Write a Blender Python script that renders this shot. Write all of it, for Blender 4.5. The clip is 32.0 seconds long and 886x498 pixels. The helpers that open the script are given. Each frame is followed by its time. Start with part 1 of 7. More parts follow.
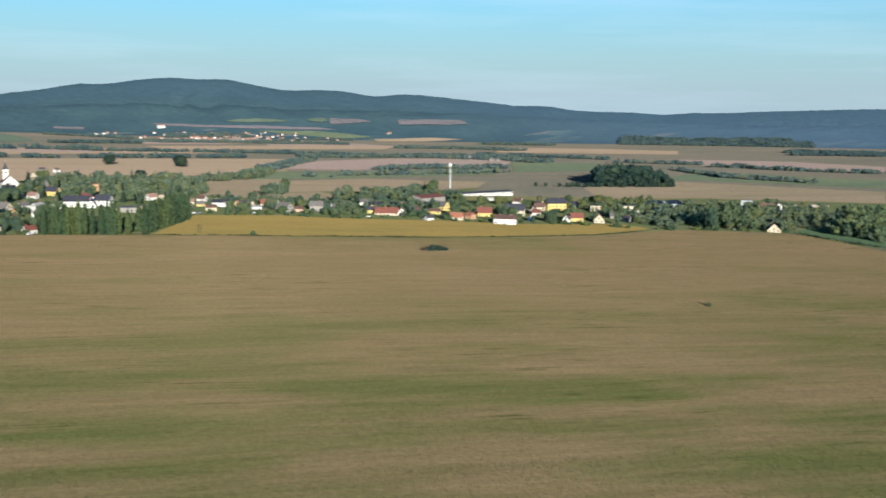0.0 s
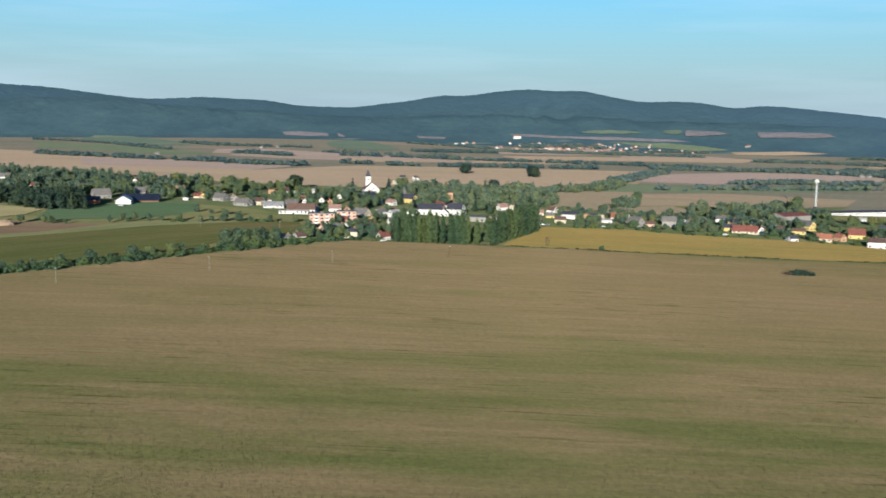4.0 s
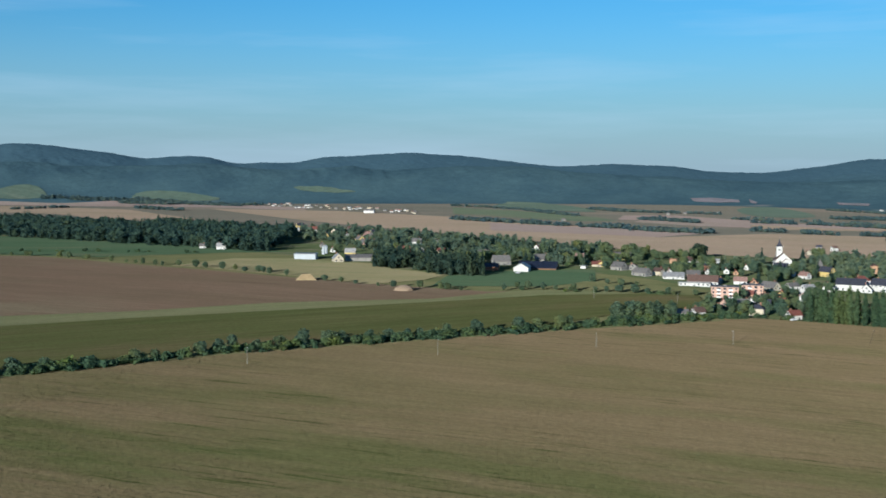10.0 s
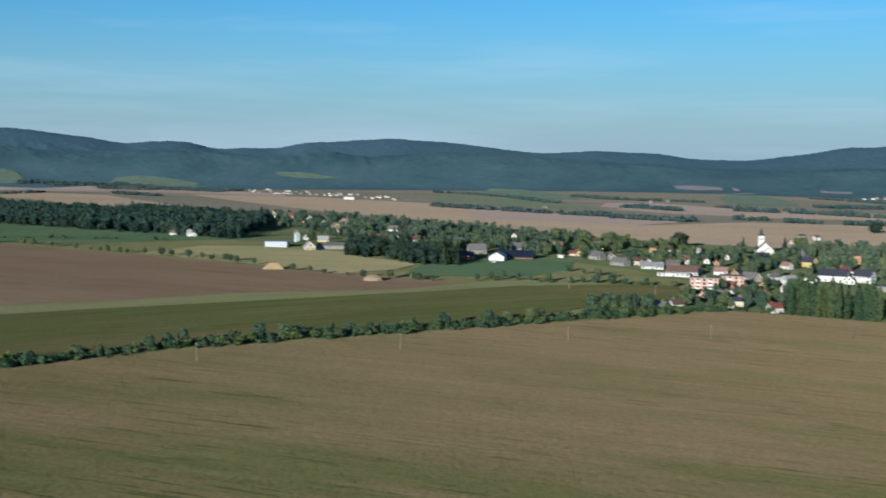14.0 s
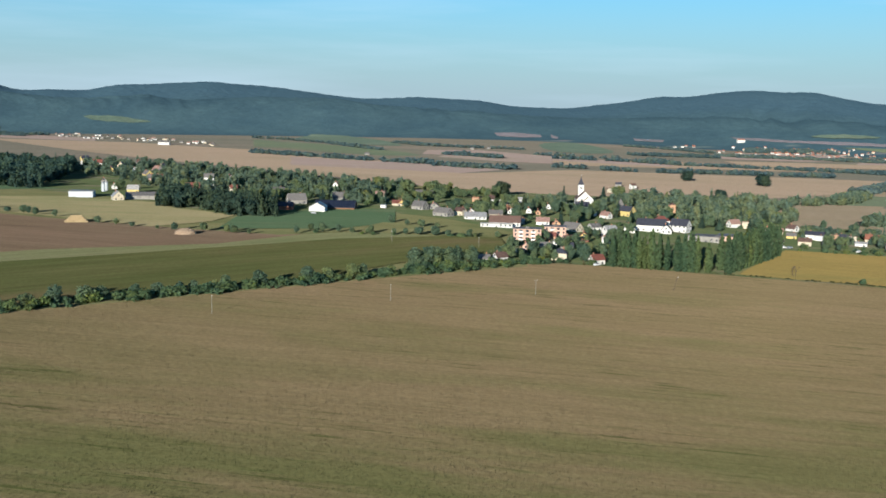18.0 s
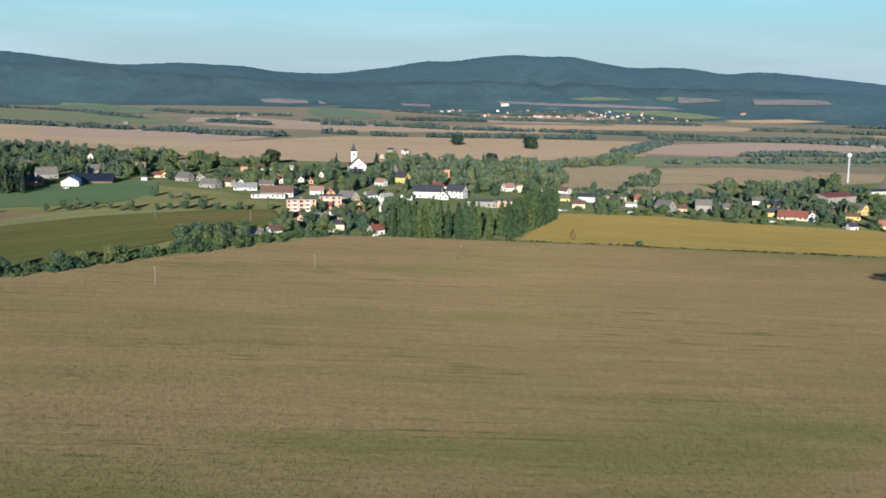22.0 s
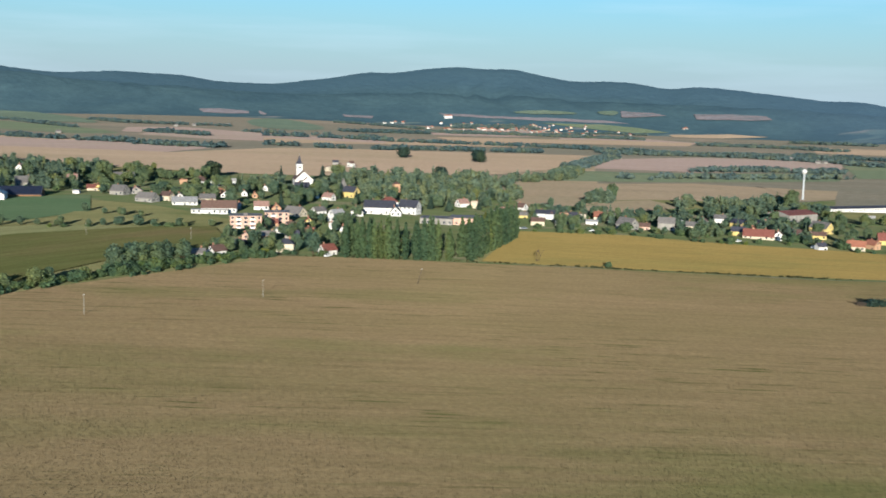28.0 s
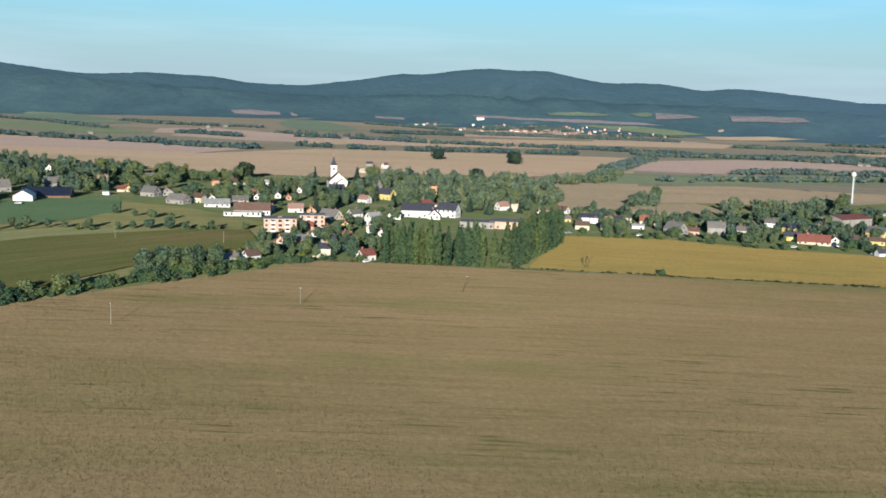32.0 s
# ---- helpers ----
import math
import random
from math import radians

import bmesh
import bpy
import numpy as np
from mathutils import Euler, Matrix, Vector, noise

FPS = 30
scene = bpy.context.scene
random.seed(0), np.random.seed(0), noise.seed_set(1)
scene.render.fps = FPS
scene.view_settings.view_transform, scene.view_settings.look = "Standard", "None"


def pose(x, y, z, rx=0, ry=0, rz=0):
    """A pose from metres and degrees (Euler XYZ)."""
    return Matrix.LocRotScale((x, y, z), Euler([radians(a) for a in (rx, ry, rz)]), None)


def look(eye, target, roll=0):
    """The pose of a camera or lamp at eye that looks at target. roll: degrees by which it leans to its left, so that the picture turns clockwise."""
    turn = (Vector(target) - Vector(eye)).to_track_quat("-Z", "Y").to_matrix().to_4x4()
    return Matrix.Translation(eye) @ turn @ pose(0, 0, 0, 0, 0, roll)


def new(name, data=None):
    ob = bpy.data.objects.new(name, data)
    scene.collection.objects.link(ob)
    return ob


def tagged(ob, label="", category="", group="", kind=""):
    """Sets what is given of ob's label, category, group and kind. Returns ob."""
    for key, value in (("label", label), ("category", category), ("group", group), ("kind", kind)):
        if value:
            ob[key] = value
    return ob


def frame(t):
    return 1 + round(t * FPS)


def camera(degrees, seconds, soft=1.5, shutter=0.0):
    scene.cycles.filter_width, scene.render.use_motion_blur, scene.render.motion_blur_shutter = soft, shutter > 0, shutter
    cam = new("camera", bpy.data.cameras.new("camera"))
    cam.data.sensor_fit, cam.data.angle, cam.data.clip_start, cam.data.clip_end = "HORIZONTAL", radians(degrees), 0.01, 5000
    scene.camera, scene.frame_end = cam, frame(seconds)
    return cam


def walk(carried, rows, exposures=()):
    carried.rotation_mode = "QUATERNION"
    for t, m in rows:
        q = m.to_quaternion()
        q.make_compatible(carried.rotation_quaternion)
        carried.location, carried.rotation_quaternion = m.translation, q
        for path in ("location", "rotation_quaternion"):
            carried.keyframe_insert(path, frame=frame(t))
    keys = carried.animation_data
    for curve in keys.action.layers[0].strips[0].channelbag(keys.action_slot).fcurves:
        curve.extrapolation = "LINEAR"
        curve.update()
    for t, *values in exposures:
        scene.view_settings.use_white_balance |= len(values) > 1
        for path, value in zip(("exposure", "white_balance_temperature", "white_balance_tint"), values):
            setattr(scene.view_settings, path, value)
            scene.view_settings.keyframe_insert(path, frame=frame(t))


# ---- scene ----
cam = camera(43.5, 32.0, soft=1.7, shutter=0.4)
# seconds, eye, (turn to the left of north, pitch, roll) in degrees
PATH = [
    (0, (-7.66, -113.78, 86.52), (-21.744, -7.788, 0.657)),
    (0.5, (-6.31, -109.72, 86.60), (-18.425, -7.606, 0.737)),
    (1, (-4.97, -105.71, 86.47), (-16.178, -6.979, 1.296)),
    (1.5, (-3.64, -101.75, 86.21), (-14.732, -7.259, 1.292)),
    (2, (-2.43, -97.82, 85.87), (-11.194, -8.088, 1.380)),
    (2.5, (-1.46, -93.86, 85.53), (-9.018, -7.508, 1.702)),
    (3, (-0.87, -89.91, 85.19), (-7.290, -7.394, 1.467)),
    (3.5, (-0.63, -85.99, 85.07), (-5.980, -7.437, 1.192)),
    (4, (-0.56, -82.16, 84.99), (-3.731, -7.397, 0.723)),
    (4.5, (-0.33, -78.40, 84.73), (-1.289, -6.968, 0.683)),
    (6.5, (1.51, -64.01, 84.45), (2.491, -6.232, 0.136)),
    (7, (1.57, -60.40, 84.49), (3.871, -6.038, -0.009)),
    (7.5, (1.67, -56.75, 84.57), (5.961, -5.800, -0.159)),
    (8, (1.77, -53.15, 84.51), (7.802, -5.228, 0.024)),
    (8.5, (1.98, -49.45, 84.49), (10.000, -4.786, 0.066)),
    (9, (2.04, -45.62, 84.53), (11.898, -4.420, -0.504)),
    (9.5, (1.99, -41.73, 84.42), (14.283, -4.087, 0.127)),
    (10, (2.05, -37.82, 84.30), (17.211, -4.139, 0.085)),
    (10.5, (2.06, -34.17, 84.00), (18.749, -3.755, 0.315)),
    (11, (2.17, -30.71, 83.69), (20.699, -3.034, 0.316)),
    (11.5, (2.51, -27.34, 83.55), (21.031, -3.057, 0.002)),
    (12, (2.90, -24.10, 83.51), (20.904, -2.526, -0.252)),
    (12.5, (3.09, -21.02, 83.49), (20.875, -2.992, -0.401)),
    (13, (3.18, -18.00, 83.57), (20.254, -3.285, -0.411)),
    (13.5, (3.27, -15.00, 83.73), (19.503, -3.947, -0.406)),
    (14, (3.05, -12.06, 83.96), (16.403, -4.830, 0.366)),
    (14.5, (2.38, -9.31, 84.07), (12.862, -5.382, 0.601)),
    (16.5, (0.01, 0.00, 84.94), (10.729, -6.690, -0.361)),
    (17, (-0.36, 3.75, 85.20), (9.797, -7.264, -0.171)),
    (17.5, (-0.76, 7.63, 85.38), (8.142, -7.230, 0.635)),
    (18, (-1.09, 11.53, 85.49), (7.192, -7.528, 1.032)),
    (18.5, (-1.37, 15.39, 85.44), (6.289, -7.595, 1.103)),
    (19, (-1.74, 19.19, 85.19), (3.665, -7.783, 1.559)),
    (19.5, (-2.20, 23.03, 84.94), (2.342, -7.798, 1.617)),
    (20, (-2.87, 26.90, 84.74), (-0.043, -7.068, 2.004)),
    (20.5, (-3.65, 30.71, 84.27), (-2.337, -7.545, 2.419)),
    (21, (-4.36, 34.47, 84.00), (-4.681, -8.054, 2.488)),
    (21.5, (-4.86, 38.16, 84.10), (-4.838, -8.806, 1.332)),
    (22, (-5.21, 41.74, 84.17), (-4.727, -9.092, 0.735)),
    (22.5, (-5.53, 45.22, 84.15), (-4.440, -9.152, 0.649)),
    (23, (-5.88, 48.65, 84.02), (-4.633, -8.770, 0.581)),
    (23.5, (-6.43, 52.10, 83.90), (-4.755, -8.337, 1.037)),
    (24, (-7.06, 55.54, 83.71), (-4.482, -8.380, 1.324)),
    (24.5, (-7.66, 58.96, 83.66), (-3.760, -8.496, 0.802)),
    (26.5, (-8.74, 71.74, 83.35), (-3.853, -8.364, 1.292)),
    (27, (-9.23, 74.95, 83.29), (-4.020, -8.249, 1.455)),
    (27.5, (-9.81, 78.07, 82.92), (-5.202, -8.357, 1.117)),
    (28, (-10.32, 81.24, 82.67), (-7.860, -8.425, 1.397)),
    (28.5, (-10.93, 84.49, 82.54), (-9.005, -8.753, 1.350)),
    (29, (-11.47, 87.85, 82.41), (-8.874, -9.153, 1.167)),
    (29.5, (-11.82, 91.26, 82.19), (-8.117, -9.217, 0.973)),
    (30, (-12.16, 94.72, 82.12), (-8.038, -9.127, 0.918)),
    (30.5, (-12.51, 98.18, 82.03), (-7.098, -9.087, 0.806)),
    (31, (-12.88, 101.60, 81.74), (-6.424, -8.641, 0.736)),
    (31.5, (-13.22, 104.98, 81.10), (-6.374, -8.399, 1.064)),
    (32, (-13.57, 108.37, 80.19), (-6.320, -8.353, 1.420)),
]


def aimed(eye, angles):
    yaw, pitch, roll = (radians(a) for a in angles)
    ahead = Vector((-math.sin(yaw) * math.cos(pitch), math.cos(yaw) * math.cos(pitch), math.sin(pitch)))
    return look(eye, Vector(eye) + 100 * ahead, math.degrees(roll))


EXPOSURES = [(0, 2.05, 5980, 6), (1.5, 1.98, 5950, 6), (4, 1.95, 5910, 6), (6.5, 1.9, 5740, 5), (9, 1.75, 5560, 4), (11, 1.62, 5470, 4), (13, 1.62, 5470, 4), (14.5, 1.72, 5600, 4), (17, 1.9, 5830, 5), (19, 2.0, 5930, 6), (24, 2.05, 5980, 6), (32, 2.05, 5980, 6)]
walk(cam, [(t, aimed(eye, angles)) for t, eye, angles in PATH], EXPOSURES)

# ---- sky and sun ----
SUN_UP, SUN_AZ = 10.5, 9.2  # height, and how far the shadows point to the right of +y
to_sun = Vector((-math.sin(radians(SUN_AZ)) * math.cos(radians(SUN_UP)), -math.cos(radians(SUN_AZ)) * math.cos(radians(SUN_UP)), math.sin(radians(SUN_UP))))
sun_data = bpy.data.lights.new("sun", "SUN")
sun_data.energy, sun_data.angle, sun_data.color = 2.1, radians(0.6), (1.0, 0.875, 0.72)
sun = new("sun", sun_data)
sun.matrix_world = look(to_sun * 800, (0, 0, 0))

world = bpy.data.worlds.new("world")
scene.world = world
world.use_nodes = True
wn, wl = world.node_tree.nodes, world.node_tree.links
background = wn["Background"]
sky = wn.new("ShaderNodeTexSky")
sky.sky_type, sky.sun_disc = "NISHITA", False
sky.sun_elevation, sky.sun_rotation = radians(SUN_UP), radians(180 + SUN_AZ)
sky.altitude, sky.air_density, sky.dust_density, sky.ozone_density = 300, 1.0, 0.3, 4.0
# thin veils of high cloud
coord, veil_map = wn.new("ShaderNodeTexCoord"), wn.new("ShaderNodeMapping")
veil_map.inputs["Scale"].default_value = (2.2, 2.2, 26.0)
veil_map.inputs["Rotation"].default_value = (0.0, radians(2.5), 0.0)
veil, veil_ramp, veil_mix = wn.new("ShaderNodeTexNoise"), wn.new("ShaderNodeValToRGB"), wn.new("ShaderNodeMixRGB")
veil.inputs["Scale"].default_value, veil.inputs["Detail"].default_value, veil.inputs["Roughness"].default_value = 1.3, 5.0, 0.55
veil_ramp.color_ramp.elements[0].position, veil_ramp.color_ramp.elements[1].position = 0.47, 0.8
veil_ramp.color_ramp.elements[1].color = (0.3, 0.3, 0.3, 1)
veil_mix.inputs["Color2"].default_value = (3.9, 4.6, 5.2, 1)
wl.new(coord.outputs["Generated"], veil_map.inputs["Vector"])
wl.new(veil_map.outputs["Vector"], veil.inputs["Vector"])
wl.new(veil.outputs["Fac"], veil_ramp.inputs["Fac"])
wl.new(veil_ramp.outputs["Color"], veil_mix.inputs["Fac"])
# the blue of the sky away from a low sun
tone = wn.new("ShaderNodeMixRGB")
tone.blend_type = "MULTIPLY"
tone.inputs["Fac"].default_value, tone.inputs["Color2"].default_value = 1.0, (0.475, 0.725, 0.78, 1)
wl.new(sky.outputs["Color"], tone.inputs["Color1"])
# pale haze low in the sky, all round
axis, band, haze = wn.new("ShaderNodeSeparateXYZ"), wn.new("ShaderNodeMapRange"), wn.new("ShaderNodeMixRGB")
band.interpolation_type = "SMOOTHSTEP"
band.inputs["From Min"].default_value, band.inputs["From Max"].default_value = 0.16, -0.03
band.inputs["To Max"].default_value = 0.9
haze.inputs["Color2"].default_value = (2.35, 2.8, 3.15, 1)
wl.new(coord.outputs["Generated"], axis.inputs["Vector"])
wl.new(axis.outputs["Z"], band.inputs["Value"])
wl.new(band.outputs["Result"], haze.inputs["Fac"])
wl.new(tone.outputs["Color"], haze.inputs["Color1"])
wl.new(haze.outputs["Color"], veil_mix.inputs["Color1"])
wl.new(veil_mix.outputs["Color"], background.inputs["Color"])
background.inputs["Strength"].default_value = 0.05


# ---- materials ----
def blank(name, rough=0.9):
    m = bpy.data.materials.new(name)
    m.use_nodes = True
    b = m.node_tree.nodes["Principled BSDF"]
    b.inputs["Roughness"].default_value = rough
    b.inputs["Specular IOR Level"].default_value = 0.2
    return m, m.node_tree.nodes, m.node_tree.links, b


def noise_node(n, l, vector, scale, detail=4.0, rough=0.6):
    k = n.new("ShaderNodeTexNoise")
    k.inputs["Scale"].default_value, k.inputs["Detail"].default_value, k.inputs["Roughness"].default_value = scale, detail, rough
    l.new(vector, k.inputs["Vector"])
    return k.outputs["Fac"]


def ramp_node(n, l, fac, stops):
    r = n.new("ShaderNodeValToRGB")
    e = r.color_ramp.elements
    while len(e) < len(stops):
        e.new(0.5)
    for k, (at, c) in enumerate(stops):
        e[k].position, e[k].color = at, (*c, 1)
    l.new(fac, r.inputs["Fac"])
    return r.outputs["Color"]


def mix_node(n, l, fac, a, b, mode="MIX"):
    k = n.new("ShaderNodeMixRGB")
    k.blend_type = mode
    for socket, value in zip(("Fac", "Color1", "Color2"), (fac, a, b)):
        if isinstance(value, (int, float)):
            k.inputs[socket].default_value = value
        elif isinstance(value, tuple):
            k.inputs[socket].default_value = (*value, 1)
        else:
            l.new(value, k.inputs[socket])
    return k.outputs["Color"]


def place_node(n, l, turn=0.0, scale=(1, 1, 1)):
    """World position, turned about z and scaled."""
    g, k = n.new("ShaderNodeNewGeometry"), n.new("ShaderNodeMapping")
    k.vector_type = "TEXTURE"
    k.inputs["Rotation"].default_value[2] = radians(turn)
    k.inputs["Scale"].default_value = tuple(1 / s for s in scale)
    l.new(g.outputs["Position"], k.inputs["Vector"])
    return k.outputs["Vector"]


def bump_node(n, l, height, b, strength, distance):
    k = n.new("ShaderNodeBump")
    k.inputs["Strength"].default_value, k.inputs["Distance"].default_value = strength, distance
    l.new(height, k.inputs["Height"])
    l.new(k.outputs["Normal"], b.inputs["Normal"])


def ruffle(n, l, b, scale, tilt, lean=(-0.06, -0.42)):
    """Stalks, clods and blades too small to build: they lean every way. A southward lean is added to brighten them in
    the sun.
    """
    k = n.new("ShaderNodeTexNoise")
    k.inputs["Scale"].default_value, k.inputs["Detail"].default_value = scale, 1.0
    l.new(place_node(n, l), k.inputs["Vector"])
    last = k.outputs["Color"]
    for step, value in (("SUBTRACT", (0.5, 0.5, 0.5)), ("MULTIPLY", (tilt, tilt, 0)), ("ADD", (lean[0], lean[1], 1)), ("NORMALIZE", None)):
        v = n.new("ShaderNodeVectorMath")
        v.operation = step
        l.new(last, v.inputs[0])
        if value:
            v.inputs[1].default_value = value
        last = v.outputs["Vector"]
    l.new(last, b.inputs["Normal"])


def crop(name, main, other, patch, turn=0.0, weeds=False, patches=(0.52, 0.66), size=0.004, rows=0.25, strength=0.34, grain=0.6, tilt=2.4):
    """A field: drill rows along one direction, drifts of a second colour, and patches of a third."""
    m, n, l, b = blank(name)
    b.inputs["Specular IOR Level"].default_value = 0.0
    b.inputs["Diffuse Roughness"].default_value = 1.0  # straw and clods shade one another
    streak = place_node(n, l, turn, (0.06, 1.0, 1.0))
    drift = noise_node(n, l, place_node(n, l, turn, (0.22, 1, 1)), size * 4, 6.0, 0.65)
    lines = noise_node(n, l, streak, rows, 5.0, 0.7)
    fine = noise_node(n, l, place_node(n, l), grain, 4.0, 0.7)
    spots = noise_node(n, l, place_node(n, l, turn, (0.4, 1, 1)), size * 2.2, 6.0, 0.62)
    c = mix_node(n, l, ramp_node(n, l, drift, [(0.38, (0, 0, 0)), (0.62, (1, 1, 1))]), main, other)
    c = mix_node(n, l, ramp_node(n, l, spots, [(patches[0], (0, 0, 0)), (patches[1], (1, 1, 1))]), c, patch)
    if weeds:  # more green weeds at the southern end; their dark tone also paints light falloff there
        axes, south, both = n.new("ShaderNodeSeparateXYZ"), n.new("ShaderNodeMapRange"), n.new("ShaderNodeMath")
        l.new(n.new("ShaderNodeNewGeometry").outputs["Position"], axes.inputs["Vector"])
        l.new(axes.outputs["Y"], south.inputs["Value"])
        south.interpolation_type = "SMOOTHSTEP"
        south.inputs["From Min"].default_value, south.inputs["From Max"].default_value = 450.0, 160.0
        both.operation = "MULTIPLY"
        drifts = noise_node(n, l, place_node(n, l, turn, (0.25, 1, 1)), 0.028, 5.0, 0.6)
        l.new(ramp_node(n, l, drifts, [(0.42, (0.1, 0.1, 0.1)), (0.6, (1, 1, 1))]), both.inputs[0])
        l.new(south.outputs["Result"], both.inputs[1])
        south.inputs["To Max"].default_value = 0.85
        c = mix_node(n, l, both.outputs["Value"], c, tuple(0.95 * v for v in patch))
        # thin wheel marks and lines where the straw lay
        marks = noise_node(n, l, place_node(n, l, turn - 1.0, (0.035, 0.55, 1)), 0.9, 3.0, 0.5)
        thin = noise_node(n, l, place_node(n, l, turn, (0.2, 0.3, 1)), 0.045, 3.0, 0.6)
        where = mix_node(n, l, 1.0, ramp_node(n, l, marks, [(0.58, (0, 0, 0)), (0.68, (0.75, 0.75, 0.75))]), ramp_node(n, l, thin, [(0.42, (0, 0, 0)), (0.6, (1, 1, 1))]), "MULTIPLY")
        c = mix_node(n, l, where, c, tuple(0.62 * v for v in patch))
    c = mix_node(n, l, 1.0, c, ramp_node(n, l, lines, [(0.3, (1 - strength, 1 - strength, 1 - strength * 1.05)), (0.7, (1 + strength * 0.5,) * 3)]), "MULTIPLY")
    c = mix_node(n, l, 1.0, c, ramp_node(n, l, fine, [(0.25, (0.8, 0.8, 0.8)), (0.75, (1.18, 1.18, 1.18))]), "MULTIPLY")
    l.new(c, b.inputs["Base Color"])
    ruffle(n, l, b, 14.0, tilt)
    return m


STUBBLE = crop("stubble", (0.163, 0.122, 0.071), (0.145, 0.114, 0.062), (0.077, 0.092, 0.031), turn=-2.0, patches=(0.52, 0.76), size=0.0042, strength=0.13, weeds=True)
YELLOW = crop("ripening_soy", (0.186, 0.138, 0.051), (0.167, 0.129, 0.047), (0.140, 0.122, 0.045), turn=-3.0, size=0.006, strength=0.16)
BEET = crop("beet_leaves", (0.057, 0.065, 0.025), (0.072, 0.072, 0.031), (0.086, 0.072, 0.038), turn=52.0, size=0.006, strength=0.22)
PALE = crop("mown_strip", (0.124, 0.124, 0.067), (0.106, 0.113, 0.057), (0.090, 0.103, 0.049), turn=52.0, size=0.008, strength=0.2)
PLOUGHED = crop("ploughed_soil", (0.123, 0.087, 0.062), (0.109, 0.080, 0.055), (0.127, 0.102, 0.069), turn=-8.0, size=0.004, strength=0.2)
MEADOW = crop("green_meadow", (0.060, 0.091, 0.052), (0.051, 0.083, 0.046), (0.079, 0.096, 0.056), turn=20.0, size=0.006, strength=0.15)
PASTURE = crop("dry_pasture", (0.124, 0.118, 0.059), (0.103, 0.105, 0.051), (0.076, 0.087, 0.039), turn=10.0, size=0.008, strength=0.15)
HAY = crop("hay_meadow", (0.193, 0.168, 0.096), (0.172, 0.157, 0.085), (0.145, 0.144, 0.073), turn=10.0, size=0.006, strength=0.15)
# far fields: crop and soil colours greyed and blued with painted-in haze
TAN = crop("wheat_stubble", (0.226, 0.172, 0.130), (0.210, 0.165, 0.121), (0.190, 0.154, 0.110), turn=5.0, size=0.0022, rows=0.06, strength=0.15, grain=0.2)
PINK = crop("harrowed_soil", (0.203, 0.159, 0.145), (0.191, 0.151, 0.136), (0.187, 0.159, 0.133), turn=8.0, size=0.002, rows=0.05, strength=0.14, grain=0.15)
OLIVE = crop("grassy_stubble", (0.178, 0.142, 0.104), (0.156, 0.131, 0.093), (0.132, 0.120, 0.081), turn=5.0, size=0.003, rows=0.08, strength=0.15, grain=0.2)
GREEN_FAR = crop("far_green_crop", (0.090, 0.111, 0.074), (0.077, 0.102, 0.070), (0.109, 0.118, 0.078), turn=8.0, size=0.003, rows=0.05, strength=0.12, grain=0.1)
# hillside grass and stubble, dulled to grey and mauve by haze in the colour
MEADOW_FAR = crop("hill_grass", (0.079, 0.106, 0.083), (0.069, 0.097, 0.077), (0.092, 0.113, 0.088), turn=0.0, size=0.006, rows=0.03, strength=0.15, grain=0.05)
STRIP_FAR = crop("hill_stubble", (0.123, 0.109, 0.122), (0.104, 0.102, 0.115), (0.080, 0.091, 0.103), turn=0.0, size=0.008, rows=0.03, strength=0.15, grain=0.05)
GARDEN = crop("village_grass", (0.061, 0.085, 0.038), (0.081, 0.092, 0.046), (0.116, 0.107, 0.074), turn=0.0, size=0.02, strength=0.2)
# open plain out to the hills, its tone greyed for haze as well
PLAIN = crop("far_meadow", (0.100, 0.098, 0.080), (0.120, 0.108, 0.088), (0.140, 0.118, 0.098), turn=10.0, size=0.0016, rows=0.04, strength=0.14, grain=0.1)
TRACK = crop("gravel_track", (0.103, 0.097, 0.052), (0.086, 0.084, 0.043), (0.077, 0.077, 0.034), turn=52.0, size=0.02, strength=0.2)


# ---- the lie of the land ----
def rise(x, y):
    """Height of the ground."""
    u, v = math.tanh(x / 700), math.tanh((y - 600) / 1600)
    return -0.24 - 20.71 * u - 14.61 * v + 16.53 * u * v - 17.66 * u * u - 21.78 * v * v + 7.23 * u * u * v - 11.95 * u * v * v


# height of the skyline every 1.5 degrees, and of the lower ridges before it every 4 degrees, from 46 degrees left
CRESTS = [199, 199, 199, 192, 171, 181, 175, 160, 145, 125, 133, 132, 106, 109, 109, 131, 137, 145, 151, 143, 136, 122, 107, 96, 99, 105, 100, 95, 77, 71, 71, 85, 101, 122, 126, 143, 153, 148, 148, 125, 108, 110, 105, 87, 96, 90, 78, 66, 54, 53, 37, 33, 31, 25, 33, 35, 41, 46, 51, 56, 59, 59]
FRONTS = [116, 104, 98, 84, 96, 74, 84, 78, 86, 66, 50, 40, 34, 44, 40, 34, 28, 26, 18, 8, 2, -4, 0, 4]


def glide(values, step, az):
    """A smooth line through evenly spaced values."""
    u = min(max((az + 46) / step, 0.0), len(values) - 1.001)
    k = int(u)
    a, b, c, d = (values[min(max(k + j, 0), len(values) - 1)] for j in (-1, 0, 1, 2))
    t = u - k
    return b + 0.5 * t * (c - a + t * (2 * a - 5 * b + 4 * c - d + t * (3 * (b - c) + d - a)))


def smooth(a, b, x):
    x = min(1.0, max(0.0, (x - a) / (b - a)))
    return x * x * (3 - 2 * x)


